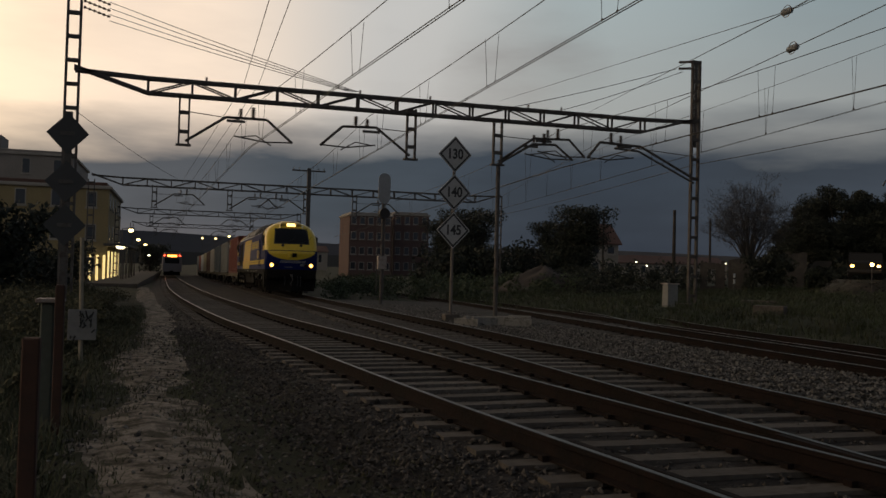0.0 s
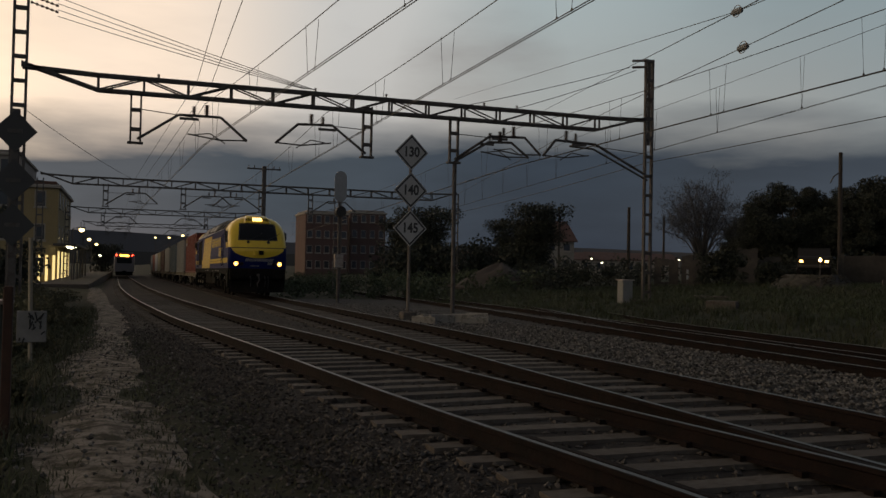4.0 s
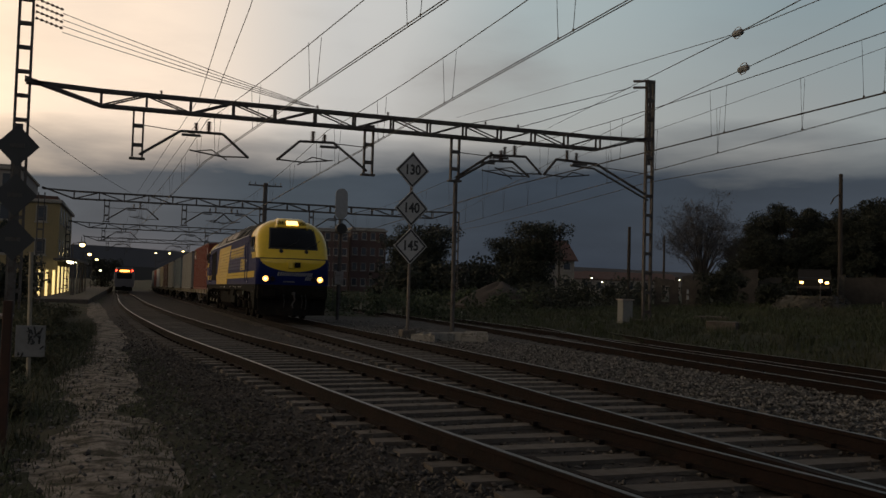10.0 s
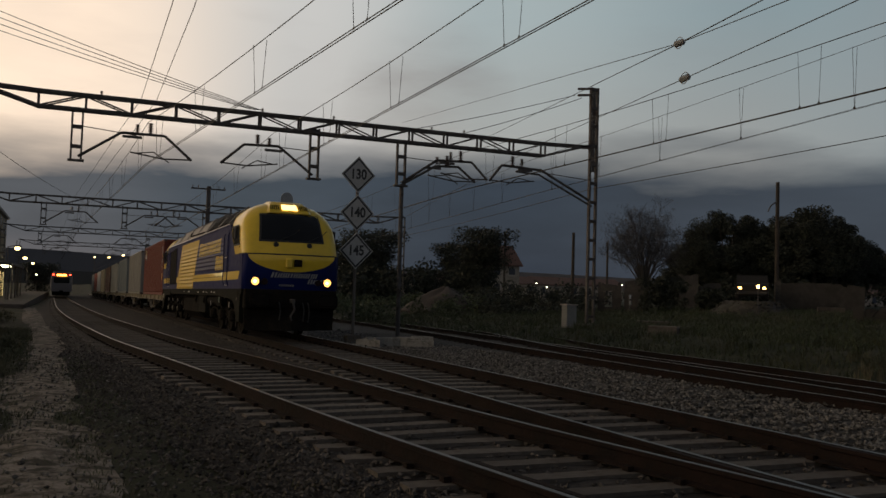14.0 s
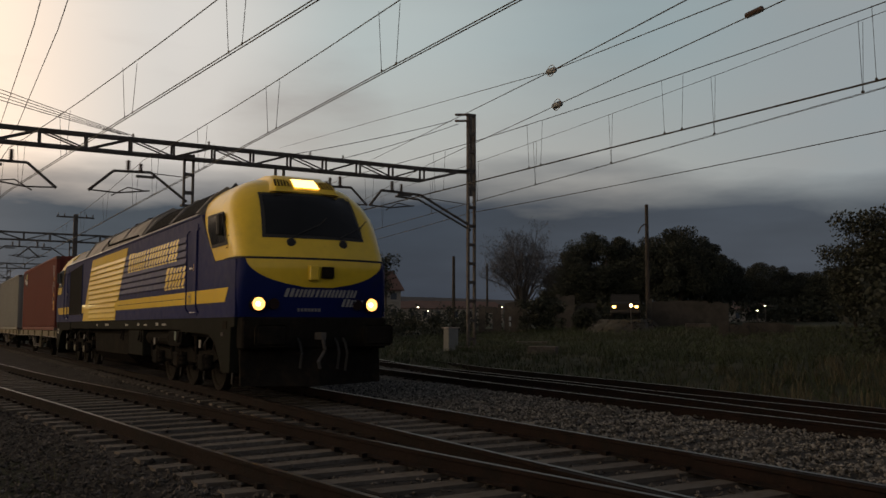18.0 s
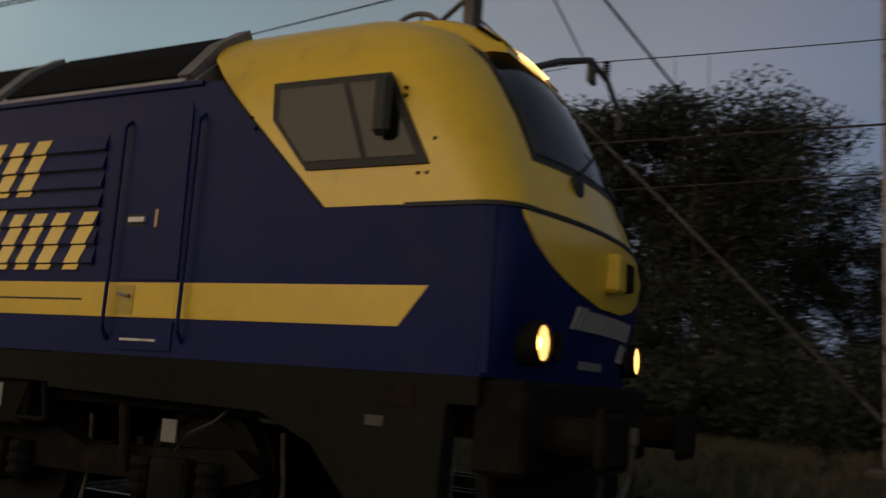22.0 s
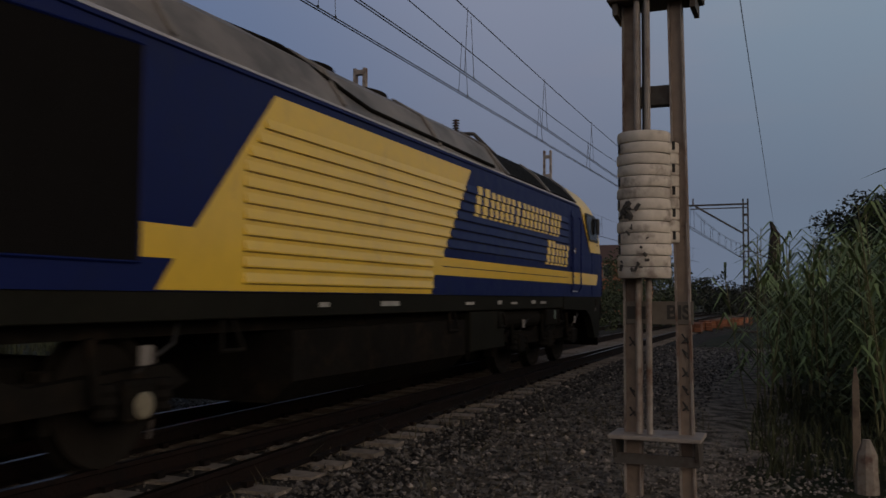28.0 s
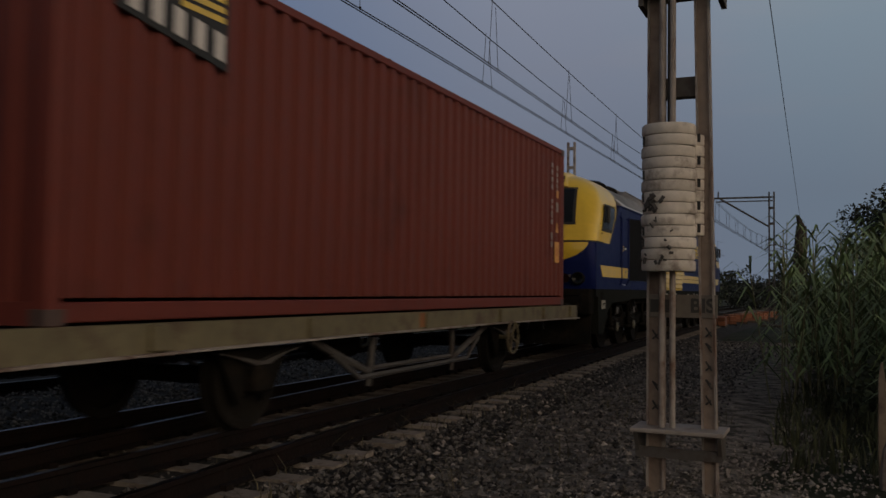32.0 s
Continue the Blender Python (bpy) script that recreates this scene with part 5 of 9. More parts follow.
def container_wagon(detail):
    """A two-axle flat wagon, 14.2 m over its ends, front end at y = 0."""
    wg = thing("container_wagon", "khaki two-axle container flat wagon with rusty running gear", "wagon", group="wagons of the goods train")
    for s in (-1, 1):
        m = Mesh()
        m.prism([(0.0, 1.03), (14.2, 1.03), (14.2, 0.79), (12.9, 0.80), (11.6, 0.81), (9.2, 0.82), (5.0, 0.82), (2.6, 0.81), (1.3, 0.80), (0.0, 0.79)], "x", s * 1.14, s * 1.24)
        part("side_beam", m, CORRODED, wg, "worn khaki side beam")
        part("lower_flange", Mesh().loft([[(s * 1.12, y, z), (s * 1.30, y, z), (s * 1.30, y, z - 0.02), (s * 1.12, y, z - 0.02)] for y, z in ((0, 0.79), (2.6, 0.81), (5.0, 0.82), (9.2, 0.82), (11.6, 0.81), (14.2, 0.79))]), STEEL_PALE, wg)
        for y in (0.5, 2.2, 4.4, 7.1, 9.8, 12.0, 13.7):
            part("stake_bracket", Mesh().box(*sorted((s * 1.20, s * 1.29)), y - 0.1, y + 0.1, 0.82, 1.02, 0.01), CORRODED, wg)
        for y in (3.75, 10.45):
            part("axle_guard", Mesh().prism([(y - 0.55, 0.74), (y - 0.24, 0.25), (y - 0.14, 0.25), (y - 0.14, 0.6), (y + 0.14, 0.6), (y + 0.14, 0.25), (y + 0.24, 0.25), (y + 0.55, 0.74)], "x", s * 0.98, s * 1.02), UNDER, wg)
            part("axle_box", Mesh().box(*sorted((s * 0.96, s * 1.14)), y - 0.13, y + 0.13, 0.34, 0.60, 0.03), UNDER, wg)
            sp = Mesh()
            for k in range(5):
                sp.prism([(y - 0.62 + 0.1 * k, 0.74 - 0.02 * k), (y, 0.63 - 0.018 * k), (y + 0.62 - 0.1 * k, 0.74 - 0.02 * k), (y + 0.62 - 0.1 * k, 0.728 - 0.02 * k), (y, 0.615 - 0.018 * k), (y - 0.62 + 0.1 * k, 0.728 - 0.02 * k)], "x", s * 1.03, s * 1.11)
            part("leaf_spring", sp, STEEL, wg)
        part("brake_lever", Mesh().path([(s * 1.1, 5.0, 0.62), (s * 1.12, 5.5, 0.34), (s * 1.1, 8.6, 0.32), (s * 1.1, 9.2, 0.62)], 0.03), STEEL, wg)
        for a, b in (((4.6, 0.78), (5.9, 0.36)), ((9.6, 0.78), (8.3, 0.36)), ((5.95, 0.80), (5.9, 0.20)), ((8.25, 0.80), (8.3, 0.20))):
            part("truss_strut", Mesh().tube((s * 1.08, a[0], a[1]), (s * 1.05, b[0], b[1]), 0.04, 6), STEEL, wg)
        part("truss_rod", Mesh().tube((s * 1.05, 5.9, 0.40), (s * 1.05, 8.3, 0.40), 0.03, 6), STEEL, wg)
        part("rust_patch", Mesh().box(*sorted((s * 1.235, s * 1.243)), 7.1, 7.35, 0.84, 1.02), material("orange_patch", (0.22, 0.09, 0.03), 0.8), wg, "orange painted patch")
        ring = [(s * 1.33, 4.1 + 0.25 * math.cos(math.pi * i / 10), 0.58 + 0.25 * math.sin(math.pi * i / 10)) for i in range(21)]
        hw = part("brake_handwheel", Mesh().bent(ring, 0.022, 6), CORRODED, wg, "round brake handwheel")
        for i in range(4):
            a = math.pi / 2 * i + 0.4
            part("spoke", Mesh().tube((s * 1.31, 4.1, 0.58), (s * 1.33, 4.1 + 0.25 * math.cos(a), 0.58 + 0.25 * math.sin(a)), 0.016, 5), CORRODED, hw)
        part("shaft", Mesh().tube((s * 1.1, 4.1, 0.58), (s * 1.34, 4.1, 0.58), 0.03, 8), CORRODED, hw)
        for y in (0.0, 14.2):
            d = -1 if y == 0 else 1
            bf = part("buffer", Mesh().tube((s * 0.96, y, 0.98), (s * 0.96, y + d * 0.42, 0.98), 0.09, 12), UNDER, wg)
            part("buffer_plate", Mesh().tube((s * 0.96, y + d * 0.42, 0.98), (s * 0.96, y + d * 0.46, 0.98), 0.22, 16), UNDER, bf)
    for y in (0.0, 14.02):
        part("end_beam", Mesh().box(-1.24, 1.24, y, y + 0.18, 0.74, 1.03, 0.015), CORRODED, wg)
    for y in (1.1, 3.75, 6.0, 8.2, 10.45, 13.1):
        part("cross_beam", Mesh().box(-1.14, 1.14, y - 0.1, y + 0.1, 0.76, 1.0), UNDER, wg)
    part("centre_beam", Mesh().box(-0.25, 0.25, 0.18, 14.02, 0.72, 0.98), UNDER, wg)
    part("brake_cylinder", Mesh().tube((0.3, 6.4, 0.55), (0.3, 7.2, 0.55), 0.2, 14), UNDER, wg)
    sets = []
    for y in (3.75, 10.45):
        sets.append(wheelset(wg, y + 10.47, 0.47))
    return wg, sets


CONTAINERS = [(("brown", (0.125, 0.025, 0.017), "faded brown-red corrugated container riding a flat wagon"), True),
              (("pale_grey", (0.19, 0.185, 0.165), "pale grey corrugated container riding a flat wagon"), False),
              (("slate", (0.13, 0.15, 0.15), "slate grey corrugated container riding a flat wagon"), False),
              (("cream", (0.33, 0.31, 0.26), "cream corrugated container riding a flat wagon"), False),
              (("dark_brown", (0.09, 0.045, 0.03), "dark brown corrugated container riding a flat wagon"), False),
              (("sand", (0.32, 0.28, 0.18), "sand-coloured corrugated container riding a flat wagon"), False),
              (("white", (0.42, 0.42, 0.40), "white corrugated container riding a flat wagon"), False),
              (("rust", (0.20, 0.055, 0.035), "rust-red corrugated container riding a flat wagon"), False),
              (("slate", (0.13, 0.15, 0.15), "slate grey corrugated container riding a flat wagon"), False)]
WAGONS = []
first_wagon, first_sets = container_wagon(True)
for i, (col, marks) in enumerate(CONTAINERS):
    wg, st = (first_wagon, first_sets) if i == 0 else (copy_thing(first_wagon, pose(T2X, 90 + 14.9 * i, 0)), [])
    WAGONS.append((wg, container(col, marks=marks), 22.28 + 14.9 * i, st))


# ---- masts, portals and wires ----
def ladder_leg(m, x, y, z0, z1, half, wid=0.07, step=0.75):
    """Two upright channels joined by batten plates."""
    for s in (-1, 1):
        m.box(x + s * half - wid / 2, x + s * half + wid / 2, y - 0.07, y + 0.07, z0, z1)
    z = z0 + 0.35
    while z < z1 - 0.1:
        m.box(x - half, x + half, y - 0.075, y + 0.075, z, z + 0.11)
        z += step


def mast(parent, x, y, z0, z1, half=0.19, mat=None, name="mast"):
    m = Mesh()
    ladder_leg(m, x, y, z0, z1, half)
    p = part(name, m, mat or STEEL, parent, "tall mast of two steel channels")
    part("footing", Mesh().box(x - 0.45, x + 0.45, y - 0.4, y + 0.4, z0 - 0.5, z0 + 0.12, 0.04), SLEEPER, parent)
    return p


def insulator(parent, a, b, r=0.06, mat=None):
    a, b = Vector(a), Vector(b)
    d = b - a
    q = d.to_track_quat("Z", "Y")
    rings = []
    for i in range(6):
        for k, rr in ((0.05, 0.35), (0.1, 1.0), (0.55, 0.55), (0.6, 0.35)):
            rings.append([a + d * ((i + k) / 6) + q @ Vector((r * rr * math.cos(w), r * rr * math.sin(w), 0)) for w in [2 * math.pi * j / 8 for j in range(8)]])
    m = Mesh().loft(rings)
    return part("insulator", m, mat or INSUL, parent)


def arm(parent, y, pts, tie=None, thick=0.045):
    """A bent tubular bracket in the plane across the track; pts: (x, z)."""
    a = part("bracket_arm", Mesh().path([(x, y, z) for x, z in pts], thick, 8), STEEL, parent, "bent tubular bracket arm")
    if tie:
        part("tie_rod", Mesh().tube((tie[0][0], y, tie[0][1]), (tie[1][0], y, tie[1][1]), 0.016, 5), STEEL, a)
    tip, top = pts[-1], pts[-2]
    s = 1 if pts[-1][0] > pts[0][0] else -1
    part("registration_arm", Mesh().path([(tip[0], y, tip[1] + 0.02), (tip[0] - s * 0.9, y, tip[1] - 0.02), (tip[0] - s * 1.9, y, tip[1] + 0.12)], 0.026, 6), STEEL, a)
    part("steady_arm", Mesh().path([(tip[0] - s * 1.75, y, tip[1] + 0.1), (tip[0] - s * 1.2, y, tip[1] + 0.18), (tip[0] - s * 0.7, y, tip[1] - 0.12)], 0.02, 5), STEEL, a)
    insulator(a, (top[0] - s * 0.45, y, top[1] + 0.03), (top[0] - s * 0.45, y, top[1] + 0.40), 0.095)
    insulator(a, (top[0] - s * 0.85, y, top[1] + 0.03), (top[0] - s * 0.85, y, top[1] + 0.32), 0.08)
    part("catenary_clamp", Mesh().box(top[0] - s * 1.0 - 0.3, top[0] - s * 1.0 + 0.3, y - 0.04, y + 0.04, top[1] - 0.16, top[1] - 0.08), STEEL, a)


def beam(parent, y, x0, x1, zt, zb, taper=2.2, bay=1.28, depth=0.17):
    """A trussed portal beam with tapered ends."""
    zm = (zt + zb) / 2 + 0.22
    for yy in (y - depth, y + depth):
        for line in (((x0, zt + 0.08), (x0 + taper, zt), (x1 - taper, zt), (x1, zt + 0.06)), ((x0, zm + 0.2), (x0 + taper, zb), (x1 - taper, zb), (x1, zm + 0.18))):
            part("chord", Mesh().loft([[(x, yy - 0.035, z - 0.045), (x, yy + 0.035, z - 0.045), (x, yy + 0.035, z + 0.045), (x, yy - 0.035, z + 0.045)] for x, z in line]), STEEL, parent)
    n = int((x1 - x0 - 2 * taper) / bay)
    w = (x1 - x0 - 2 * taper) / n
    for i in range(n + 1):
        x = x0 + taper + i * w
        m = Mesh()
        for yy in (y - depth, y + depth):
            m.box(x - 0.035, x + 0.035, yy - 0.02, yy + 0.02, zb, zt)
            if i < n:
                a, b = ((x, zt), (x + w, zb)) if i % 2 else ((x, zb), (x + w, zt))
                m.tube((a[0], yy, a[1]), (b[0], yy, b[1]), 0.028, 5)
        m.box(x - 0.02, x + 0.02, y - depth, y + depth, zt - 0.03, zt + 0.02)
        part("brace", m, STEEL, parent)


def hanging_post(parent, x, y, ztop, zbot=5.18):
    m = Mesh()
    ladder_leg(m, x, y, zbot, ztop, 0.15, 0.06, 0.62)
    m.box(x - 0.24, x + 0.24, y - 0.12, y + 0.12, zbot - 0.06, zbot)
    return part("hanging_post", m, STEEL, parent, "short hanging post under the beam")


def first_portal():
    y = 30.0
    p = thing("overhead_line_portal", "steel lattice portal across the tracks carrying the overhead line", "gantry", group="overhead line portals")
    mast(p, -3.26, y, gh(-3.26, y), 10.3)
    mr = mast(p, 19.02, y, gh(19, y), 9.66, 0.15)
    part("mast_web", Mesh().box(18.97, 19.07, y - 0.03, y + 0.03, 6.3, 9.66), STEEL, mr)
    beam(p, y, -3.2, 18.95, 7.21, 6.74)
    part("mid_pole", Mesh().tube((11.02, y, gh(11, y)), (11.0, y, 5.2), 0.075, 10), STEEL, p)
    for x, zt in ((0.14, 6.8), (7.74, 6.9), (10.95, 6.7)):
        hanging_post(p, x, y, zt)
    arm(p, y, [(0.2, 5.28), (1.45, 6.15), (2.78, 6.16), (3.64, 5.43)], ((0.2, 6.25), (1.9, 6.1)))
    arm(p, y, [(7.7, 5.28), (6.5, 6.17), (5.33, 6.13), (4.58, 5.44)], ((7.7, 6.1), (6.4, 6.15)))
    arm(p, y, [(11.0, 5.28), (12.35, 6.2), (13.74, 6.24), (14.4, 5.62)], ((11.0, 6.2), (12.3, 6.15)))
    arm(p, y, [(11.0, 5.2), (12.3, 5.98), (13.2, 6.02), (13.9, 5.5)])
    arm(p, y, [(19.0, 5.1), (16.7, 6.18), (15.0, 6.24), (14.5, 5.62)], ((19.0, 5.95), (16.6, 6.1)), 0.05)
    part("bracket_arm", Mesh().path([(19.0, y, 4.93), (16.6, y, 6.0), (15.6, y, 6.05)], 0.04, 8), STEEL, p)
    for z in (9.6, 9.35):
        insulator(p, (18.8, y, z), (18.1, y - 0.2, z - 0.12))
    for z in (9.9, 9.7, 9.5, 9.3):
        insulator(p, (-3.0, y, z), (-2.2, y + 0.6, z - 0.1), 0.05)
    for x in (0.8, 5.9, 8.4, 12.1, 13.4):
        insulator(p, (x, y, 7.25), (x, y, 7.42), 0.05)


def portal(y, x0, x1, posts, masts, zt=7.1):
    p = thing("overhead_line_portal", "distant steel lattice portal across the station tracks", "gantry", group="overhead line portals")
    for x, top in masts:
        mast(p, x, y, gh(x, y), top)
    beam(p, y, x0, x1, zt, zt - 0.5, 2.0, 1.6)
    for x, s in posts:
        hanging_post(p, x, y, zt - 0.4)
        arm(p, y, [(x, 5.28), (x + s * 1.3, 6.15), (x + s * 2.6, 6.15), (x + s * 3.4, 5.45)], ((x, 6.1), (x + s * 1.3, 6.1)))


def catenary(name, label, spots, zc=5.3, zm=6.65, drop_every=5.2, sag=0.42, drop0=2.2, pair=0.75, thick=0.0095):
    """A contact wire under a carrying wire with paired droppers; spots: (x, y) of the supports."""
    c = thing(name, label, "overhead wire", group="overhead wires")
    n = 12
    lines = [[], [], []]
    first = drop0 if isinstance(drop0, list) else [drop0] * len(spots)
    for j, ((xa, ya), (xb, yb)) in enumerate(zip(spots, spots[1:])):
        za, zb = gz(ya), gz(yb)
        zma, zmb = (zm[j], zm[j + 1]) if isinstance(zm, list) else (zm, zm)
        sg = sag[j] if isinstance(sag, list) else sag

        def high(k):
            return zma + za + (zmb + zb - zma - za) * k - sg * 4 * k * (1 - k)
        for i in range(n + (j == len(spots) - 2)):
            k = i / n
            x, y = xa + (xb - xa) * k, ya + (yb - ya) * k
            lines[2].append((x, y, high(k)))
            if i % 6 == 0:
                for q, o in ((0, -0.03), (1, 0.03)):
                    lines[q].append((x + o, y, zc + za + (zb - za) * k))
        ln = math.hypot(xb - xa, yb - ya)
        d = first[j]
        while d < ln:
            for o in (0.0, pair):
                k = (d + o) / ln
                if k < 1 and (o or pair):
                    x, y = xa + (xb - xa) * k, ya + (yb - ya) * k
                    z0 = zc + za + (zb - za) * k
                    lean = 0.06 if o else -0.06
                    dm = Mesh().tube((x, y, z0), (x + lean, y, high(k)), 0.0055, 4, caps=False)
                    dm.lathe([(-0.007, 0.014), (0.007, 0.014), (0.007, 0.026), (-0.007, 0.026)], (x, y, z0 + 0.03), "x", 8)
                    part("dropper", dm, WIRE, c)
            d += drop_every
    for q in (0, 1):
        part("contact_wire", Mesh().bent(lines[q], thick, 5), WIRE, c)
    part("carrying_wire", Mesh().bent(lines[2], thick * 1.05, 5), WIRE, c)
    return c


def plain_wire(label, pts, r=0.009, sag=0.0, beads=()):
    line = []
    for j, (a, b) in enumerate(zip(pts, pts[1:])):
        n = 10 if sag else 1
        for i in range(n + (j == len(pts) - 2)):
            line.append(Vector(a).lerp(Vector(b), i / n) - Vector((0, 0, sag * 4 * (i / n) * (1 - i / n))))
    m = Mesh().bent(line, r, 5)
    ob = thing("overhead_cable", label, "overhead wire", group="overhead wires")
    part("wire", m, WIRE, ob)
    d = (Vector(pts[-1]) - Vector(pts[-2])).normalized()
    for bx, by, bz, big in beads:
        p, q = Vector((bx, by, bz)) - d * 0.22, Vector((bx, by, bz)) + d * 0.22
        insulator(ob, p, q, 0.08 if big else 0.05, GLASS_INS if big else INSUL)
        if big:
            hoop = Mesh()
            side = d.cross(Vector((0, 0, 1))).normalized()
            up = side.cross(d)
            c = p.lerp(q, 0.5)
            pts2 = [c + side * 0.02 + (d * math.cos(w) * 0.25 + up * math.sin(w) * 0.13) for w in [2 * math.pi * i / 16 for i in range(17)]]
            hoop.bent(pts2, 0.009, 5)
            part("arcing_ring", hoop, STEEL_PALE, ob)
    return ob


def tension_mast():
    """The mast with the big spoked tension wheel."""
    x, y = 9.75, 4.86
    z0 = -0.12
    t = thing("tensioning_mast", "grey double-channel mast with spoked tension wheel and scrawled paint", "mast")
    m = Mesh()
    ladder_leg(m, x, y, z0, 8.6, 0.105, 0.07, 0.62)
    part("mast", m, MAST_GREY, t, "pale grey double-channel mast")
    part("mast_web", Mesh().box(x - 0.05, x + 0.05, y - 0.02, y + 0.02, z0, 8.6), material("mast_shade_web", (0.10, 0.095, 0.09), 0.8), t)
    part("footing", Mesh().box(x - 0.4, x + 0.4, y - 0.35, y + 0.35, z0 - 0.4, z0 + 0.06, 0.04), SLEEPER, t)
    cx, cy, cz, r = x - 0.04, y + 0.80, 5.70, 0.42
    wheel = Mesh().bent([(cx, cy + r * math.cos(2 * math.pi * i / 30), cz + r * math.sin(2 * math.pi * i / 30)) for i in range(31)], 0.035, 8)
    hub = part("tension_wheel", wheel, MAST_GREY, t, "grey spoked tension wheel", smooth=True)
    for i in range(8):
        a = math.pi / 4 * i + 0.2
        part("spoke", Mesh().tube((cx, cy, cz), (cx, cy + r * math.cos(a), cz + r * math.sin(a)), 0.022, 6), MAST_GREY, hub)
    part("hub", Mesh().tube((cx - 0.12, cy, cz), (cx + 0.12, cy, cz), 0.10, 12), STEEL, hub)
    part("wheel_bracket", Mesh().path([(x, y + 0.1, 6.25), (cx, cy, cz), (x, y + 0.1, 5.45)], 0.035, 6), STEEL, t)
    part("weight_cable", Mesh().tube((x, y + 0.38, 5.75), (x, y + 0.38, 1.9), 0.010, 5), STEEL, t)
    ring = Mesh().bent([(x - 0.02, y + 0.36 + 0.09 * math.cos(2 * math.pi * i / 14), 2.95 + 0.14 * math.sin(2 * math.pi * i / 14)) for i in range(15)], 0.016, 5)
    part("guide_ring", ring, RUBBER, t)
    wt_ = Mesh()
    for k in range(3):
        wt_.box(x - 0.14, x + 0.12, y + 0.18, y + 0.52, 1.52 + 0.135 * k, 1.645 + 0.135 * k, 0.015)
    wb = part("counterweight", wt_, material("dull_white_weights", (0.22, 0.215, 0.205), 0.75, 0, 0.3, 12, 2, 0.1), t, "white counterweight blocks with black scrawl")
    rng = random.Random(8)
    for k in range(9):
        yy, zz = y + 0.22 + 0.03 * k, 1.56 + rng.uniform(0, 0.3)
        part("scrawl_stroke", Mesh().tube((x - 0.148, yy, zz), (x - 0.148, yy + rng.uniform(0.02, 0.07), zz + rng.uniform(-0.1, 0.1)), 0.012, 5), RUBBER, wb)
    # painted scrawls down the mast, as plain marks
    for k in range(9):
        z = 2.9 - 0.27 * k
        mk = Mesh()
        mk.tube((x - 0.175, y + 0.0, z), (x - 0.175, y + 0.06, z + 0.14), 0.014, 5)
        mk.tube((x - 0.175, y - 0.05, z + 0.16), (x - 0.175, y + 0.06, z + 0.14 - 0.1 * (k % 2)), 0.014, 5)
        part("painted_mark", mk, RUBBER, t)
    for z, h in ((0.62, 0.55), (1.45, 0.22), (0.15, 0.3)):
        part("pale_paint_patch", Mesh().box(x - 0.18, x - 0.16, y - 0.09, y + 0.09, z, z + h), material("pale_scrawl", (0.26, 0.26, 0.26), 0.7), t)
    for z in (4.42, 6.9):
        part("clamp", Mesh().box(x - 0.22, x + 0.22, y - 0.2, y + 0.2, z, z + 0.06), STEEL, t)
    a = part("bracket_arm", Mesh().bent([(x + 0.1, y, 5.2), (x + 0.45, y, 5.29), (13.0, y, 6.57), (14.6, y, 7.17), (15.6, y, 7.12), (16.3, y, 6.82), (16.45, y, 6.4)], 0.055, 8), STEEL, t, "bent tubular bracket arm")
    insulator(a, (x + 0.6, y, 5.36), (x + 1.1, y, 5.60), 0.075)
    part("clamp_lug", Mesh().box(14.5, 14.8, y - 0.05, y + 0.05, 6.75, 7.1, 0.02), STEEL, a)
    insulator(a, (15.5, y, 7.15), (15.5, y, 7.5), 0.08)
    part("stay_wire", Mesh().tube((x + 0.1, y - 0.1, 8.2), (19.5, -1.5, 0.2), 0.022, 5), WIRE, t)
    part("stay_wire", Mesh().tube((x, y - 0.1, 5.95), (9.75, -1.19, -0.15), 0.020, 6), STEEL, t)
    part("tie_rod", Mesh().tube((x, y, 8.2), (14.2, y, 7.05), 0.015, 5), STEEL, t)
    for z in (4.15, 3.0):
        insulator(t, (x + 0.15, y - 0.1, z), (x + 0.5, y - 0.15, z + 0.03), 0.04)


def simple_mast(x, y, top, arm_pts, label, half=0.13, mat=None, footer=0.0):
    t = thing("catenary_mast", label, "mast", group="catenary masts")
    z0 = gh(x, y) + footer
    mast(t, x, y, z0, top, half, mat or STEEL_PALE)
    if arm_pts:
        arm(t, y, arm_pts, ((x, arm_pts[1][1] + 0.1), arm_pts[1]))
        part("mast_clamp", Mesh().box(x - 0.2, x + 0.2, y - 0.14, y + 0.14, arm_pts[0][1] - 0.1, arm_pts[0][1] + 0.1, 0.01), STEEL, t)
    return t


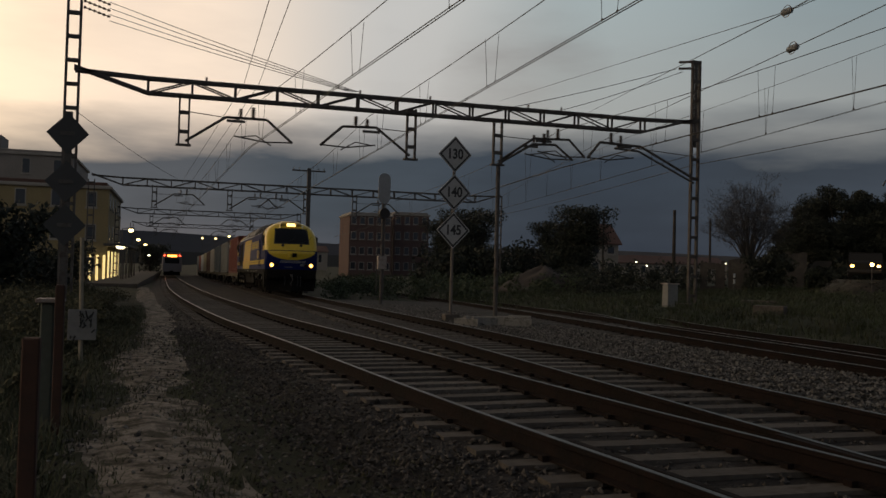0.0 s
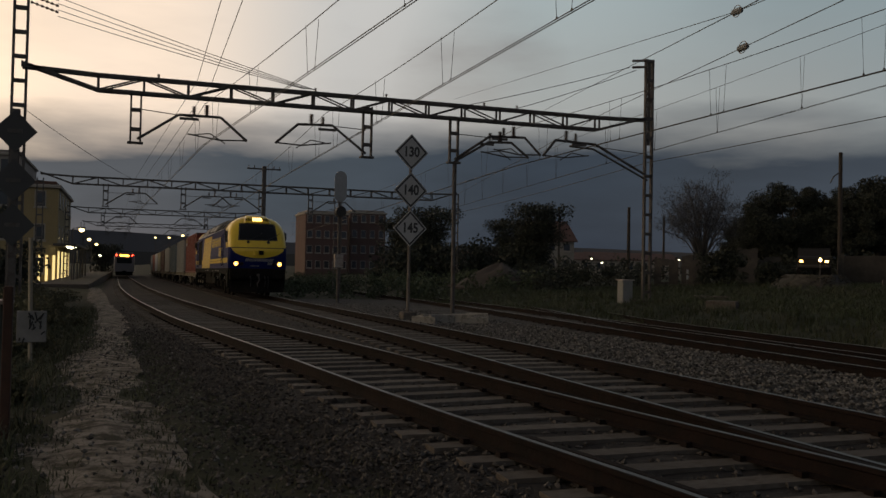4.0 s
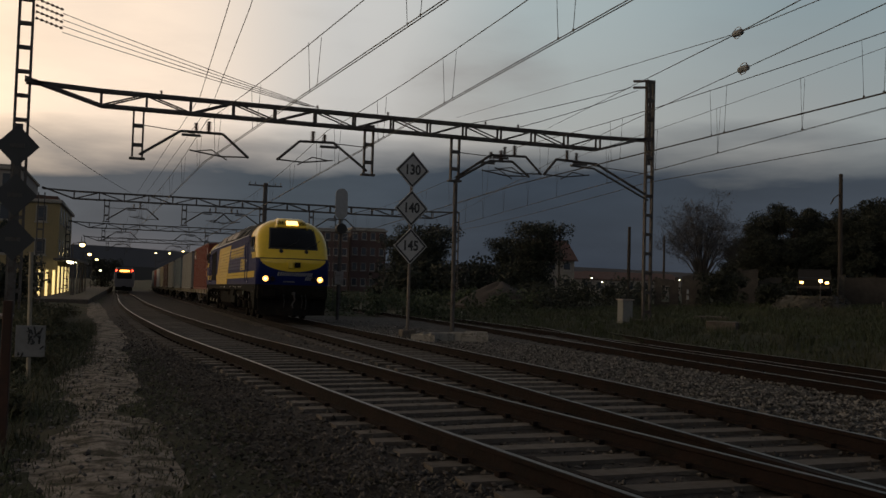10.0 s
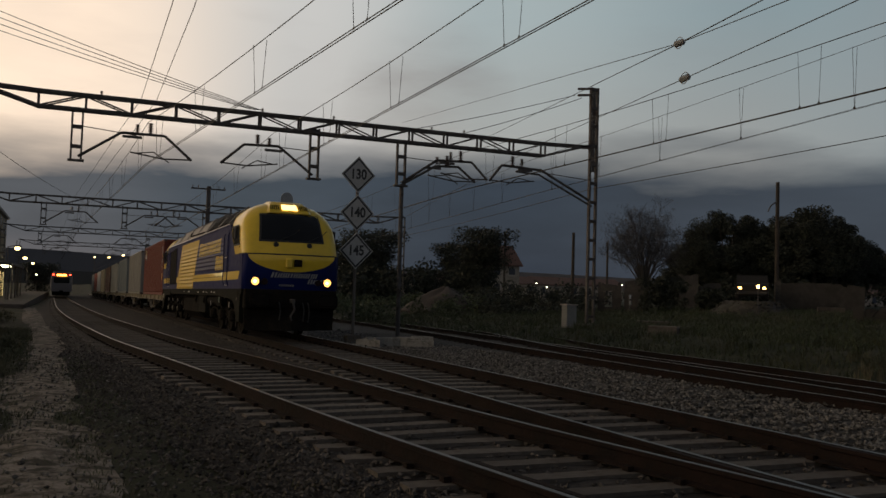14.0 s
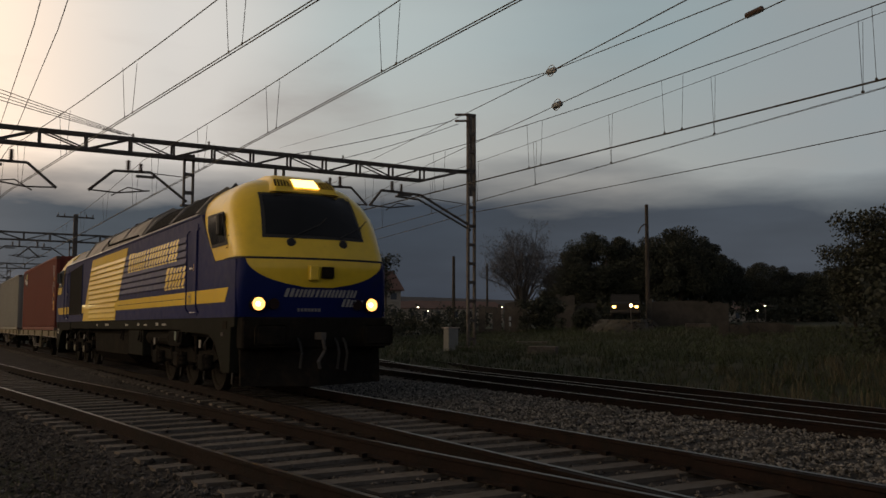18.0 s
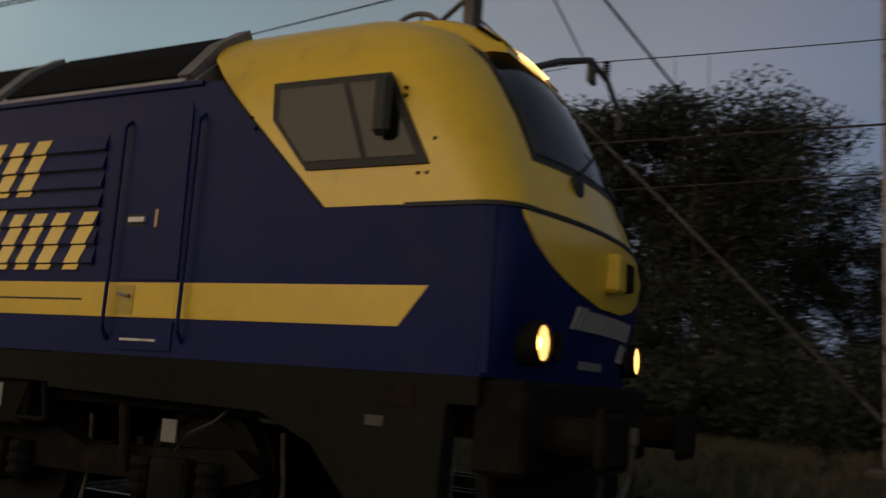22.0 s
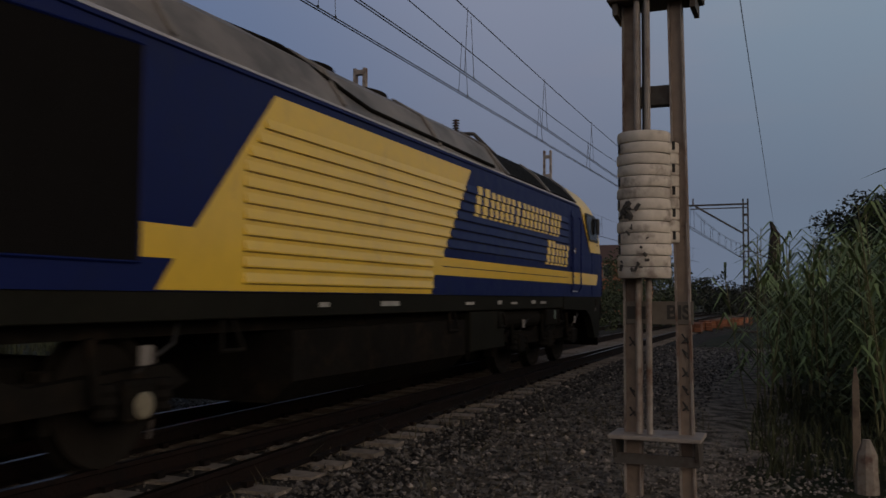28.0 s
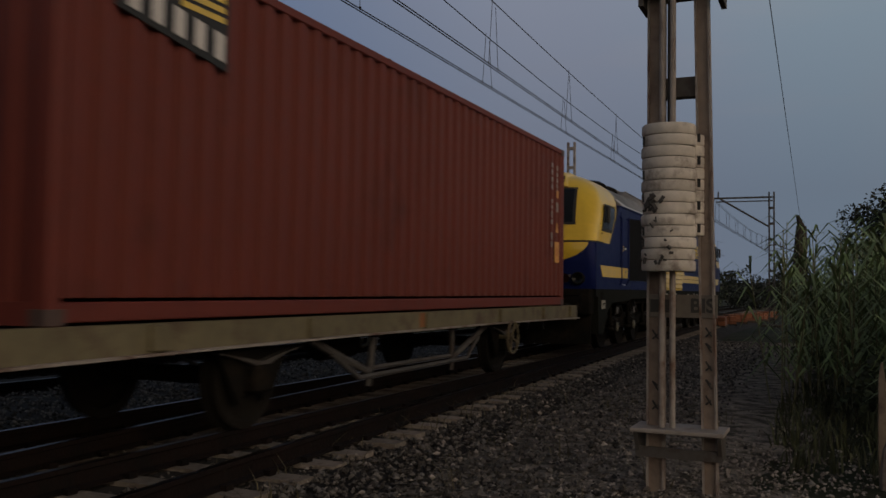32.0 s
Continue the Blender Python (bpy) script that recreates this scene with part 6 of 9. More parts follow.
def weight_mast():
    """The near mast with a stack of white counterweight discs."""
    xa, xb, y, z0 = 1.30, 0.88, -7.2, -0.32
    t = thing("counterweight_mast", "grey-brown two-legged mast with a stack of white counterweight discs", "mast")
    for i, (x, w) in enumerate(((xa, 0.12), (xb, 0.10))):
        m = Mesh()
        # the second leg leans in a little towards the top
        lean = 0.0 if i == 0 else 0.14
        m.loft([[(x - w / 2 + lean * k, y - 0.06, z), (x + w / 2 + lean * k, y - 0.06, z), (x + w / 2 + lean * k, y + 0.06, z), (x - w / 2 + lean * k, y + 0.06, z)] for k, z in ((0, z0), (1, 7.6))])
        leg = part("leg", m, material("brown_grey_channel", (0.20, 0.155, 0.125), 0.75, 0.1, 0.3, 12, 1.0, 0.15, stain=(0.10, 0.07, 0.055), stain_amount=0.4), t, "brown-grey steel channel leg")
        for s in (-1, 1):
            part("flange", Mesh().loft([[(x + s * w / 2 - 0.008 + lean * k, y + 0.04, z), (x + s * w / 2 + 0.008 + lean * k, y + 0.04, z), (x + s * w / 2 + 0.008 + lean * k, y + 0.085, z), (x + s * w / 2 - 0.008 + lean * k, y + 0.085, z)] for k, z in ((0, z0), (1, 7.6))]), STEEL_PALE, leg)
    for z, h in ((2.86, 0.16), (4.6, 0.16), (6.2, 0.16)):
        lx = xb + 0.14 * (z - z0) / 7.9
        part("batten", Mesh().box(lx, xa, y - 0.05, y + 0.05, z, z + h, 0.006), STEEL, t)
    # number plate across the legs
    pl = part("mast_plate", Mesh().box(xb - 0.05, xa + 0.06, y + 0.055, y + 0.075, 1.12, 1.30, 0.004), material("faded_plate", (0.11, 0.095, 0.08), 0.75, 0, 0.3, 20, 3, 0.05), t, "faded plate with painted letters")
    rot = Euler((radians(90), 0, radians(180))).to_matrix().to_4x4()
    text_part("plate_letters", "BIS", 0.15, material("black_print", (0.03, 0.028, 0.026), 0.8), pl, Matrix.Translation((xb + 0.06, y + 0.078, 1.21)) @ rot, "black stencilled letters", 0.002)
    for k in range(2):
        part("number_bar", Mesh().box(xa - 0.03 - 0.1 * k, xa + 0.04 - 0.1 * k, y + 0.07, y + 0.079, 1.16, 1.26), material("black_print", (0.03, 0.028, 0.026), 0.8), pl)
    # discs
    zt, n, rad = 2.62, 13, 0.205
    h = (2.62 - 1.48) / n
    cx, cy = 1.185, y + 0.16
    disc = material("white_concrete_disc", (0.50, 0.46, 0.41), 0.85, 0, 0.25, 14, 2.2, 0.3, stain=(0.20, 0.17, 0.15), stain_amount=0.35, island=-0.25)
    for k in range(n):
        z = 1.48 + h * k
        m = Mesh().lathe([(0.0, rad * 0.97), (0.012, rad), (h - 0.018, rad), (h - 0.006, rad * 0.97)], (cx + 0.006 * math.sin(k * 2.1), cy + 0.005 * math.cos(k * 3), z), "z", 28)
        d = part("weight_disc", m, disc, t, "white painted concrete disc", smooth=True)
        if k in (2, 3, 6, 8, 11):
            part("rod_slot", Mesh().box(cx + rad * 0.80, cx + rad * 0.88, cy, cy + rad * 0.58, z + 0.008, z + h - 0.012), RUBBER, d)
    # a second, half-hidden column of discs behind
    for k in range(9):
        z = 1.78 + h * k
        d = part("rear_weight", Mesh().lathe([(0.0, 0.13), (0.01, 0.135), (h - 0.014, 0.135), (h - 0.005, 0.13)], (cx - 0.125, cy - 0.12, z - 0.02), "z", 20), disc, t)
        if k % 2 == 0:
            part("rod_slot", Mesh().box(cx - 0.235, cx - 0.21, cy - 0.11, cy - 0.02, z, z + h * 0.75), RUBBER, d)
    # black scrawl on the discs
    rng = random.Random(12)
    for k in range(30):
        w = rng.gauss(1.05, 0.22) if k < 16 else rng.uniform(0.7, 1.9)
        z = rng.gauss(1.98, 0.06) if k < 16 else rng.uniform(1.52, 1.86)
        a = (cx + (rad + 0.003) * math.cos(w), cy + (rad + 0.003) * math.sin(w), z)
        w2 = w + rng.uniform(-0.18, 0.18)
        b = (cx + (rad + 0.003) * math.cos(w2), cy + (rad + 0.003) * math.sin(w2), z + rng.uniform(-0.05, 0.05))
        part("scrawl_stroke", Mesh().tube(a, b, rng.uniform(0.012, 0.02) if k < 16 else rng.uniform(0.006, 0.014), 5), material("smudged_black", (0.05, 0.046, 0.044), 0.9), t)
    # guide rods
    for x in (cx - 0.035, cx + 0.045):
        part("guide_rod", Mesh().tube((x, cy + 0.03, 0.28), (x, cy + 0.03, 6.6), 0.024, 10), STEEL_PALE, t, "galvanised guide rod")
    part("hanger_cable", Mesh().tube((cx, cy, 2.6), (cx, cy, 7.2), 0.012, 6), WIRE, t)
    # head bracket and foot shelf
    hb = part("head_bracket", Mesh().box(0.74, 1.46, y - 0.14, y + 0.24, 3.68, 3.78, 0.01), STEEL, t, "dark steel head bracket")
    for x in (0.8, 1.4):
        part("gusset", Mesh().box(x - 0.02, x + 0.02, y - 0.12, y + 0.2, 3.58, 3.7), STEEL, hb)
    part("foot_shelf", Mesh().box(0.76, 1.46, y - 0.12, y + 0.28, 0.240, 0.272, 0.006), STEEL_PALE, t, "pale steel foot shelf")
    for x in (0.80, 1.42):
        part("shelf_bracket", Mesh().prism([(y - 0.10, 0.240), (y + 0.26, 0.240), (y + 0.14, 0.04), (y - 0.10, 0.04)], "x", x - 0.015, x + 0.015), STEEL, t)
    part("shelf_rail", Mesh().box(0.79, 1.43, y + 0.14, y + 0.165, 0.04, 0.12), STEEL, t)
    # painted marks down the legs
    for x, zs in ((xb + 0.015, (0.98, 0.86, 0.72, 0.58, 0.46)), (xa, (0.95, 0.55, 0.4))):
        for k, z in enumerate(zs):
            mk = Mesh()
            mk.tube((x - 0.025, y + 0.088, z), (x + 0.02, y + 0.088, z + 0.07), 0.007, 5)
            mk.tube((x + 0.02, y + 0.088, z + 0.07 * (k % 2)), (x - 0.02, y + 0.088, z + 0.035), 0.007, 5)
            part("painted_mark", mk, RUBBER, t)
    part("stay_wire", Mesh().tube((0.93, y, 7.4), (2.0, -60, 6.0), 0.010, 5), WIRE, t)


def diamond_sign(parent, x, y, z, half, words, face):
    """A diamond panel; face -1 towards the camera with figures, 1 turned away."""
    black = material("sign_black", (0.015, 0.015, 0.016), 0.6)
    wh = material("sign_white", (0.30, 0.30, 0.295), 0.55, 0, 0.15, 10, 1.5, 0.04, stain=(0.28, 0.26, 0.23), stain_amount=0.2)
    grey = material("sign_back_grey", (0.028, 0.03, 0.032), 0.7, 0.0)

    def dia(k):
        return [(x - half * k, z), (x, z - half * 1.05 * k), (x + half * k, z), (x, z + half * 1.05 * k)]
    p = part("sign_panel", Mesh().prism(dia(1.0), "y", y - 0.012, y + 0.012), wh if face < 0 else grey, parent, "white diamond speed panel" if face < 0 else "dark back of a diamond panel")
    if face < 0:
        m = Mesh()
        o, i = dia(0.93), dia(0.80)
        for k in range(4):
            a, b, c, d = o[k], o[(k + 1) % 4], i[(k + 1) % 4], i[k]
            m.prism([a, b, c, d], "y", y - 0.016, y - 0.013)
        part("border", m, black, p)
        text_part("speed_number", words, 0.42, black, p, Matrix.Translation((x, y - 0.016, z)) @ Euler((radians(90), 0, 0)).to_matrix().to_4x4() @ Matrix.Diagonal((0.82, 1, 1, 1)), "black figures " + words, 0.002)


def signs():
    s = thing("speed_sign_post", "thin post with three white diamond speed panels", "sign")
    part("post", Mesh().tube((8.12, 26.05, -0.3), (8.12, 26.05, 5.2), 0.05, 10), MAST_GREY, s)
    for z, w in ((4.88, "130"), (3.71, "140"), (2.55, "145")):
        diamond_sign(s, 8.12, 26.0, z, 0.535, w, -1)
    part("foot", Mesh().box(7.9, 8.34, 25.85, 26.25, -0.35, 0.0, 0.03), SLEEPER, s)
    s = thing("speed_sign_post", "dark post with three diamond panels seen from behind", "sign")
    part("post", Mesh().box(-2.87, -2.67, 25.0, 25.1, gh(-2.8, 25), 5.2, 0.01), STEEL, s)
    for z in (4.62, 3.36, 2.23):
        diamond_sign(s, -2.77, 24.96, z, 0.52, "", 1)
        part("panel_clamp", Mesh().box(-2.95, -2.6, 24.93, 24.95, z - 0.05, z + 0.05), STEEL, s)
    s = thing("plate_post", "thin post with a scrawled white plate", "sign")
    part("post", Mesh().tube((-1.36, 15.0, gh(-1.36, 15)), (-1.40, 15.0, 1.68), 0.032, 8), material("tan_post", (0.22, 0.19, 0.14), 0.7), s)
    pl = part("plate", Mesh().box(-1.56, -1.14, 14.94, 14.97, 0.08, 0.56, 0.006), material("dull_plate", (0.15, 0.147, 0.14), 0.7, 0, 0.25, 14, 2, 0.1), s, "white plate with black scrawl")
    rng = random.Random(2)
    for k in range(16):
        a = (rng.uniform(-1.52, -1.2), 14.935, rng.uniform(0.14, 0.5))
        part("scrawl_stroke", Mesh().tube(a, (a[0] + rng.uniform(-0.1, 0.1), 14.935, a[2] + rng.uniform(-0.12, 0.12)), 0.012, 5), RUBBER, pl)
    solo("rusty_post", Mesh().box(-0.765, -0.675, 5.18, 5.26, -0.35, 0.90, 0.008), material("rusty_iron", (0.055, 0.026, 0.017), 0.9, 0.2, 0.4, 18, 3, 0.4, stain=(0.04, 0.022, 0.016), stain_amount=0.5), "short rusty iron post in the grass", "post")
    solo("rusty_post", Mesh().box(-1.04, -0.96, 8.86, 8.94, -0.35, 1.09, 0.008), material("rusty_iron", (0.055, 0.026, 0.017)), "taller rusty iron post beside a concrete post", "post")
    s = thing("concrete_post", "dark concrete post with a pale flat cap", "post")
    part("post", Mesh().box(-1.18, -1.06, 9.0, 9.12, -0.35, 0.92, 0.015), material("mossy_concrete", (0.055, 0.062, 0.05), 0.9, 0, 0.3, 16, 2, 0.3), s)
    part("cap", Mesh().box(-1.22, -0.98, 8.94, 9.18, 0.92, 0.96, 0.01), STEEL_PALE, s)
    # colour light signal
    s = thing("railway_signal", "tall colour light signal with rounded board and ladder, turned away", "signal")
    x, y = 9.1, 40.0
    part("post", Mesh().tube((x, y, gh(x, y)), (x, y, 5.2), 0.075, 10), STEEL, s)
    z0, z1, hw = 4.3, 5.7, 0.28
    poly = [(x - hw, z0 + hw), (x - hw, z1 - hw)] + [(x + hw * math.cos(a), z1 - hw + hw * math.sin(a)) for a in [math.pi - math.pi * i / 10 for i in range(1, 10)]] + [(x + hw, z1 - hw), (x + hw, z0 + hw)] + [(x + hw * math.cos(a), z0 + hw + hw * math.sin(a)) for a in [-math.pi * i / 10 for i in range(1, 10)]]
    part("signal_board", Mesh().prism(poly, "y", y - 0.16, y - 0.12), material("grey_board", (0.22, 0.23, 0.24), 0.6, 0.1, 0.2, 8, 1, 0.05), s, "grey rounded signal board")
    for k in range(3):
        part("lamp_housing", Mesh().tube((x, y - 0.12, 4.62 + 0.36 * k), (x, y + 0.2, 4.62 + 0.36 * k), 0.13, 12), RUBBER, s)
    part("lamp_housing", Mesh().tube((x + 0.02, y - 0.3, 3.85), (x + 0.02, y + 0.1, 3.85), 0.24, 16), RUBBER, s)
    for xx in (-0.17, 0.17):
        part("ladder_stile", Mesh().tube((x + xx, y + 0.3, 0.2), (x + xx, y + 0.25, 4.4), 0.018, 6), STEEL, s)
    for k in range(13):
        part("ladder_rung", Mesh().tube((x - 0.17, y + 0.29, 0.45 + 0.3 * k), (x + 0.17, y + 0.29, 0.45 + 0.3 * k), 0.012, 5), STEEL, s)
    part("junction_box", Mesh().box(x - 0.2, x + 0.2, y - 0.15, y + 0.1, 1.3, 1.9, 0.02), STEEL_PALE, s)
    # trackside cabinet
    s = thing("trackside_cabinet", "small pale grey metal cabinet in the grass", "cabinet")
    x, y, z = 18.2, 30.2, gh(18.2, 30.2)
    part("body", Mesh().box(x - 0.22, x + 0.22, y - 0.2, y + 0.2, z - 0.05, z + 0.86, 0.012), material("cabinet_grey", (0.15, 0.155, 0.15), 0.7, 0, 0.2, 10, 2, 0.1), s)
    part("lid", Mesh().box(x - 0.27, x + 0.27, y - 0.25, y + 0.25, z + 0.86, z + 0.91, 0.01), STEEL_PALE, s)
    part("door", Mesh().box(x - 0.18, x + 0.18, y - 0.212, y - 0.2, z + 0.08, z + 0.8, 0.004), material("cabinet_grey", (0.15, 0.155, 0.15)), s)
    # concrete pieces left beside the track
    rng = random.Random(6)
    for k in range(7):
        m = Mesh()
        w, d, h = rng.uniform(0.35, 0.8), rng.uniform(0.18, 0.3), rng.uniform(0.12, 0.26)
        m.prism([(-d, 0), (d, 0), (d, h), (d * 0.55, h), (d * 0.55, h * 0.4), (-d * 0.55, h * 0.4), (-d * 0.55, h), (-d, h)], "x", -w / 2, w / 2)
        solo("concrete_trough", m, material("old_concrete", (0.20, 0.19, 0.17), 0.92, 0, 0.3, 20, 2, 0.4, stain=(0.08, 0.075, 0.065), stain_amount=0.4), "broken concrete cable trough lying in gravel", "concrete block", group="broken troughs", m=pose(8.0 + 0.28 * k, 24.2 + rng.uniform(-0.7, 0.6), gz(24) - 0.15, 0, 0, rng.uniform(-40, 40)))
    # low red dwarf signal
    s = thing("dwarf_signal", "low dwarf signal showing a red light", "signal")
    x, y = 11.9, -15.6
    z = gh(x, y)
    part("foot", Mesh().box(x - 0.14, x + 0.14, y - 0.14, y + 0.14, z - 0.1, z + 0.55, 0.02), STEEL_PALE, s)
    part("stem", Mesh().tube((x, y, z + 0.5), (x, y, z + 1.3), 0.05, 8), STEEL, s)
    hd = part("head", Mesh().box(x - 0.2, x + 0.2, y - 0.1, y + 0.1, z + 1.3, z + 1.75, 0.03), STEEL_PALE, s)
    part("red_lens", Mesh().box(x - 0.15, x + 0.12, y + 0.1, y + 0.12, z + 1.58, z + 1.66), material("red_light", (0.9, 0.06, 0.05), 0.4, emit=5.0, emit_colour=(1.0, 0.08, 0.06), bump=0), hd, "glowing red lens")


def canes_clutter():
    wood = material("weathered_stake", (0.16, 0.125, 0.095), 0.9, 0, 0.35, 14, 2, 0.4, stain=(0.07, 0.05, 0.04), stain_amount=0.4)
    m = Mesh().loft([[(-0.36 - w, -8.55, z), (-0.36 + w, -8.55, z), (-0.36 + w * 0.9, -8.50, z), (-0.36 - w * 0.8, -8.50, z)] for z, w in ((-0.4, 0.03), (0.25, 0.034), (0.6, 0.028), (0.74, 0.008))])
    solo("wooden_stake", m, wood, "weathered pointed wooden stake at the foot of the canes", "stake")
    st = Mesh()
    rng = random.Random(5)
    st.loft([[(-0.42 + r * math.cos(a) * rng.uniform(0.85, 1.1), -8.2 + r * math.sin(a), z) for a in [2 * math.pi * i / 9 for i in range(9)]] for z, r in ((-0.4, 0.10), (-0.15, 0.095), (0.05, 0.08), (0.17, 0.03))])
    solo("stone_block", st, material("old_stone", (0.20, 0.175, 0.15), 0.9, 0, 0.3, 9, 2, 0.4, stain=(0.10, 0.06, 0.05), stain_amount=0.4), "upright broken stone beside the stake", "stone")


def build_line():
    first_portal()
    portal(65.0, -5.6, 24.0, [(-1.5, 1), (3.6, 1), (9.0, -1), (12.6, 1)], [(-5.6, 6.9), (24.0, 7.2)])
    mid = thing("catenary_mast", "dark slim mast with a cross arm at the second portal", "mast", group="catenary masts")
    part("pole", Mesh().box(8.98, 9.26, 64.4, 64.64, gh(9.1, 64.5), 8.45, 0.03), STEEL, mid)
    part("cross_arm", Mesh().box(7.9, 10.3, 64.46, 64.56, 8.2, 8.3, 0.02), STEEL, mid)
    for xx in (8.0, 8.4, 9.8, 10.2):
        insulator(mid, (xx, 64.5, 8.3), (xx, 64.5, 8.5), 0.05)
    portal(99.0, -5.9, 13.0, [(-2.5, 1), (7.9, -1)], [(-5.9, 6.9), (13.0, 7.2)], 6.95)
    portal(134.0, -6.0, 14.0, [(-2.8, 1), (8.2, -1)], [(-6.0, 6.9), (14.0, 7.2)], 6.95)
    tension_mast()
    weight_mast()
    simple_mast(9.75, -6.7, 7.6, [(9.75, 4.6), (8.92, 4.99), (8.3, 5.32), (7.57, 5.58), (7.0, 5.2)], "grey double-channel mast with a bracket arm over the main track")
    simple_mast(10.2, -19.4, 6.98, [(10.2, 4.1), (8.85, 4.92), (7.8, 5.2), (7.2, 5.15), (6.5, 4.45)], "grey double-channel mast with a bent bracket arm")
    simple_mast(9.5, -34.0, 7.16, None, "plain grey double-channel mast")
    simple_mast(18.6, 0.2, 10.2, None, "tall mast carrying a feeder line at the edge of the trees", 0.1)
    m6 = simple_mast(2.76, -45.0, 6.15, None, "slim mast with a trussed bracket over the track", 0.11, STEEL)
    part("bracket_beam", Mesh().box(2.7, 5.6, -45.05, -44.95, 5.86, 5.94), STEEL, m6)
    part("bracket_beam", Mesh().box(2.7, 5.3, -45.04, -44.96, 5.70, 5.75), STEEL, m6)
    part("strut", Mesh().tube((2.9, -45, 4.5), (5.1, -45, 5.86), 0.045, 8), STEEL, m6)
    part("drop_arm", Mesh().bent([(5.5, -45, 5.9), (5.7, -45, 5.6), (6.2, -45, 5.35)], 0.03, 6), STEEL, m6)
    insulator(m6, (5.2, -45, 5.94), (5.2, -45, 6.25))
    simple_mast(3.2, -90.0, 7.0, [(3.2, 5.1), (5.0, 5.9), (5.6, 5.9), (6.2, 5.4)], "far mast with a bracket arm over the track", 0.11, STEEL)
    catenary("main_overhead_line", "paired contact wires with droppers over the main track", [(5.9, 200), (6.1, 134), (5.8, 99), (6.1, 65), (6.25, 30), (6.22, -6.7), (6.2, -45), (6.0, -90), (6.0, -140)], zm=[6.65] * 5 + [6.75, 6.7, 6.65, 6.65], sag=[0.42] * 4 + [0.40, 0.64, 0.5, 0.5], drop0=[1.45] * 5 + [3.85, 1.45, 1.45], drop_every=5.35, pair=0.5)
    catenary("station_overhead_line", "paired contact wires with droppers over the near track", [(-0.5, 134), (0.1, 99), (0.7, 65), (2.25, 30), (5.47, -5.0), (6.0, -45), (5.9, -90)], zm=[6.65] * 4 + [6.74, 6.6, 6.7], sag=[0.42] * 4 + [0.3, 0.5], drop0=[1.7] * 4 + [4.4, 1.7], pair=0.5)
    catenary("side_overhead_line", "paired contact wires with droppers over the side track", [(17, 99), (15.5, 65), (13.5, 30), (13.5, 4.9), (13.2, -20), (12.5, -50), (11, -100)], zm=6.7, sag=0.25, drop0=1.8, drop_every=4.85, pair=0.5)
    catenary("siding_overhead_line", "thin contact wires with single droppers over the siding", [(20.2, 65), (16.3, 30), (13.55, 4.9)], zm=6.66, sag=0.10, drop0=1.9, drop_every=3.76, pair=0.01, thick=0.006)
    plain_wire("anchored cable running past the insulator to the mast head", [(31.4, 65, 14.3), (13.0, 16.87, 7.35), (9.75, 4.95, 6.5)], 0.013)
    plain_wire("anchored cable with a glassy insulator leading to the tension wheel", [(23.75, 65, 14.6), (13.0, 16.87, 7.35), (9.71, 6.05, 5.85)], 0.010, 0.0, ((13.0, 16.87, 7.35, True),))
    plain_wire("anchored cable with a glassy insulator and a dark one", [(24.0, 65, 7.1), (17.1, 30, 7.44), (13.0, 16.65, 6.47), (9.71, 6.05, 5.68)], 0.010, 0.0, ((13.0, 16.65, 6.47, True), (10.58, 8.79, 5.92, False)))
    plain_wire("dark feeder cable slung along the mast line", [(23.5, 65, 5.6), (18.95, 30, 5.62), (18.6, 0.2, 5.85), (18, -50, 5.8)], 0.013, 0.12, ())
    for k in range(4):
        plain_wire("thin feeder wire led down to the portal beam", [(-2.25, 30.3, 9.62 - 0.2 * k), (5.9 - 0.12 * k, 30.1, 7.36)], 0.012, 0.06, ())
    for k in range(2):
        plain_wire("thin feeder wire led down to the portal beam", [(18.2 + 0.3 * k, 30.1, 9.30 - 0.08 * k), (11.54 + 1.84 * k, 30.1, 7.30)], 0.012, 0.06, ())
    for k in range(2):
        plain_wire("high feeder wire strung over the near track", [(0.9 + 0.42 * k, -20, 9.6), (1.69 + 0.42 * k, 18, 6.84), (2.0 + 0.47 * k, 30, 7.30), (0.4 + 0.6 * k, 65, 7.2), (-1 + 0.6 * k, 134, 7.2)], 0.009, 0.0, ())
    plain_wire("sagging cable leading to the station", [(-3.26, 30, 6.1), (2.0, 65, 6.4)], 0.010, 0.3, ())
    signs()
    canes_clutter()


build_line()


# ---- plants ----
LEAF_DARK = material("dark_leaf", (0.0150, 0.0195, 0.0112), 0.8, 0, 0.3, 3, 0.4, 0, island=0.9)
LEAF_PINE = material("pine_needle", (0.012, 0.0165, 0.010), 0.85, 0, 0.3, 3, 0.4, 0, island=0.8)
LEAF_GREEN = material("reed_leaf", (0.13, 0.185, 0.075), 0.7, 0, 0.3, 3, 0.6, 0, island=1.0)
LEAF_BUSH = material("bush_leaf", (0.043, 0.058, 0.027), 0.8, 0, 0.3, 3, 0.4, 0, island=0.9)
SCRUB = material("olive_scrub", (0.062, 0.060, 0.030), 0.9, 0, 0.3, 2, 0.4, 0, island=0.8)
GRASS = material("rough_grass", (0.040, 0.046, 0.020), 0.85, 0, 0.3, 2, 0.3, 0, island=1.0)
FIELD_GRASS = material("deep_green_field_grass", (0.026, 0.037, 0.013), 0.85, 0, 0.5, 1.2, 0.15, 0, stain=(0.045, 0.043, 0.020), stain_amount=0.35, island=0.9)
GRASS_DRY = material("dry_grass", (0.065, 0.056, 0.031), 0.9, 0, 0.3, 2, 0.3, 0, island=0.8)
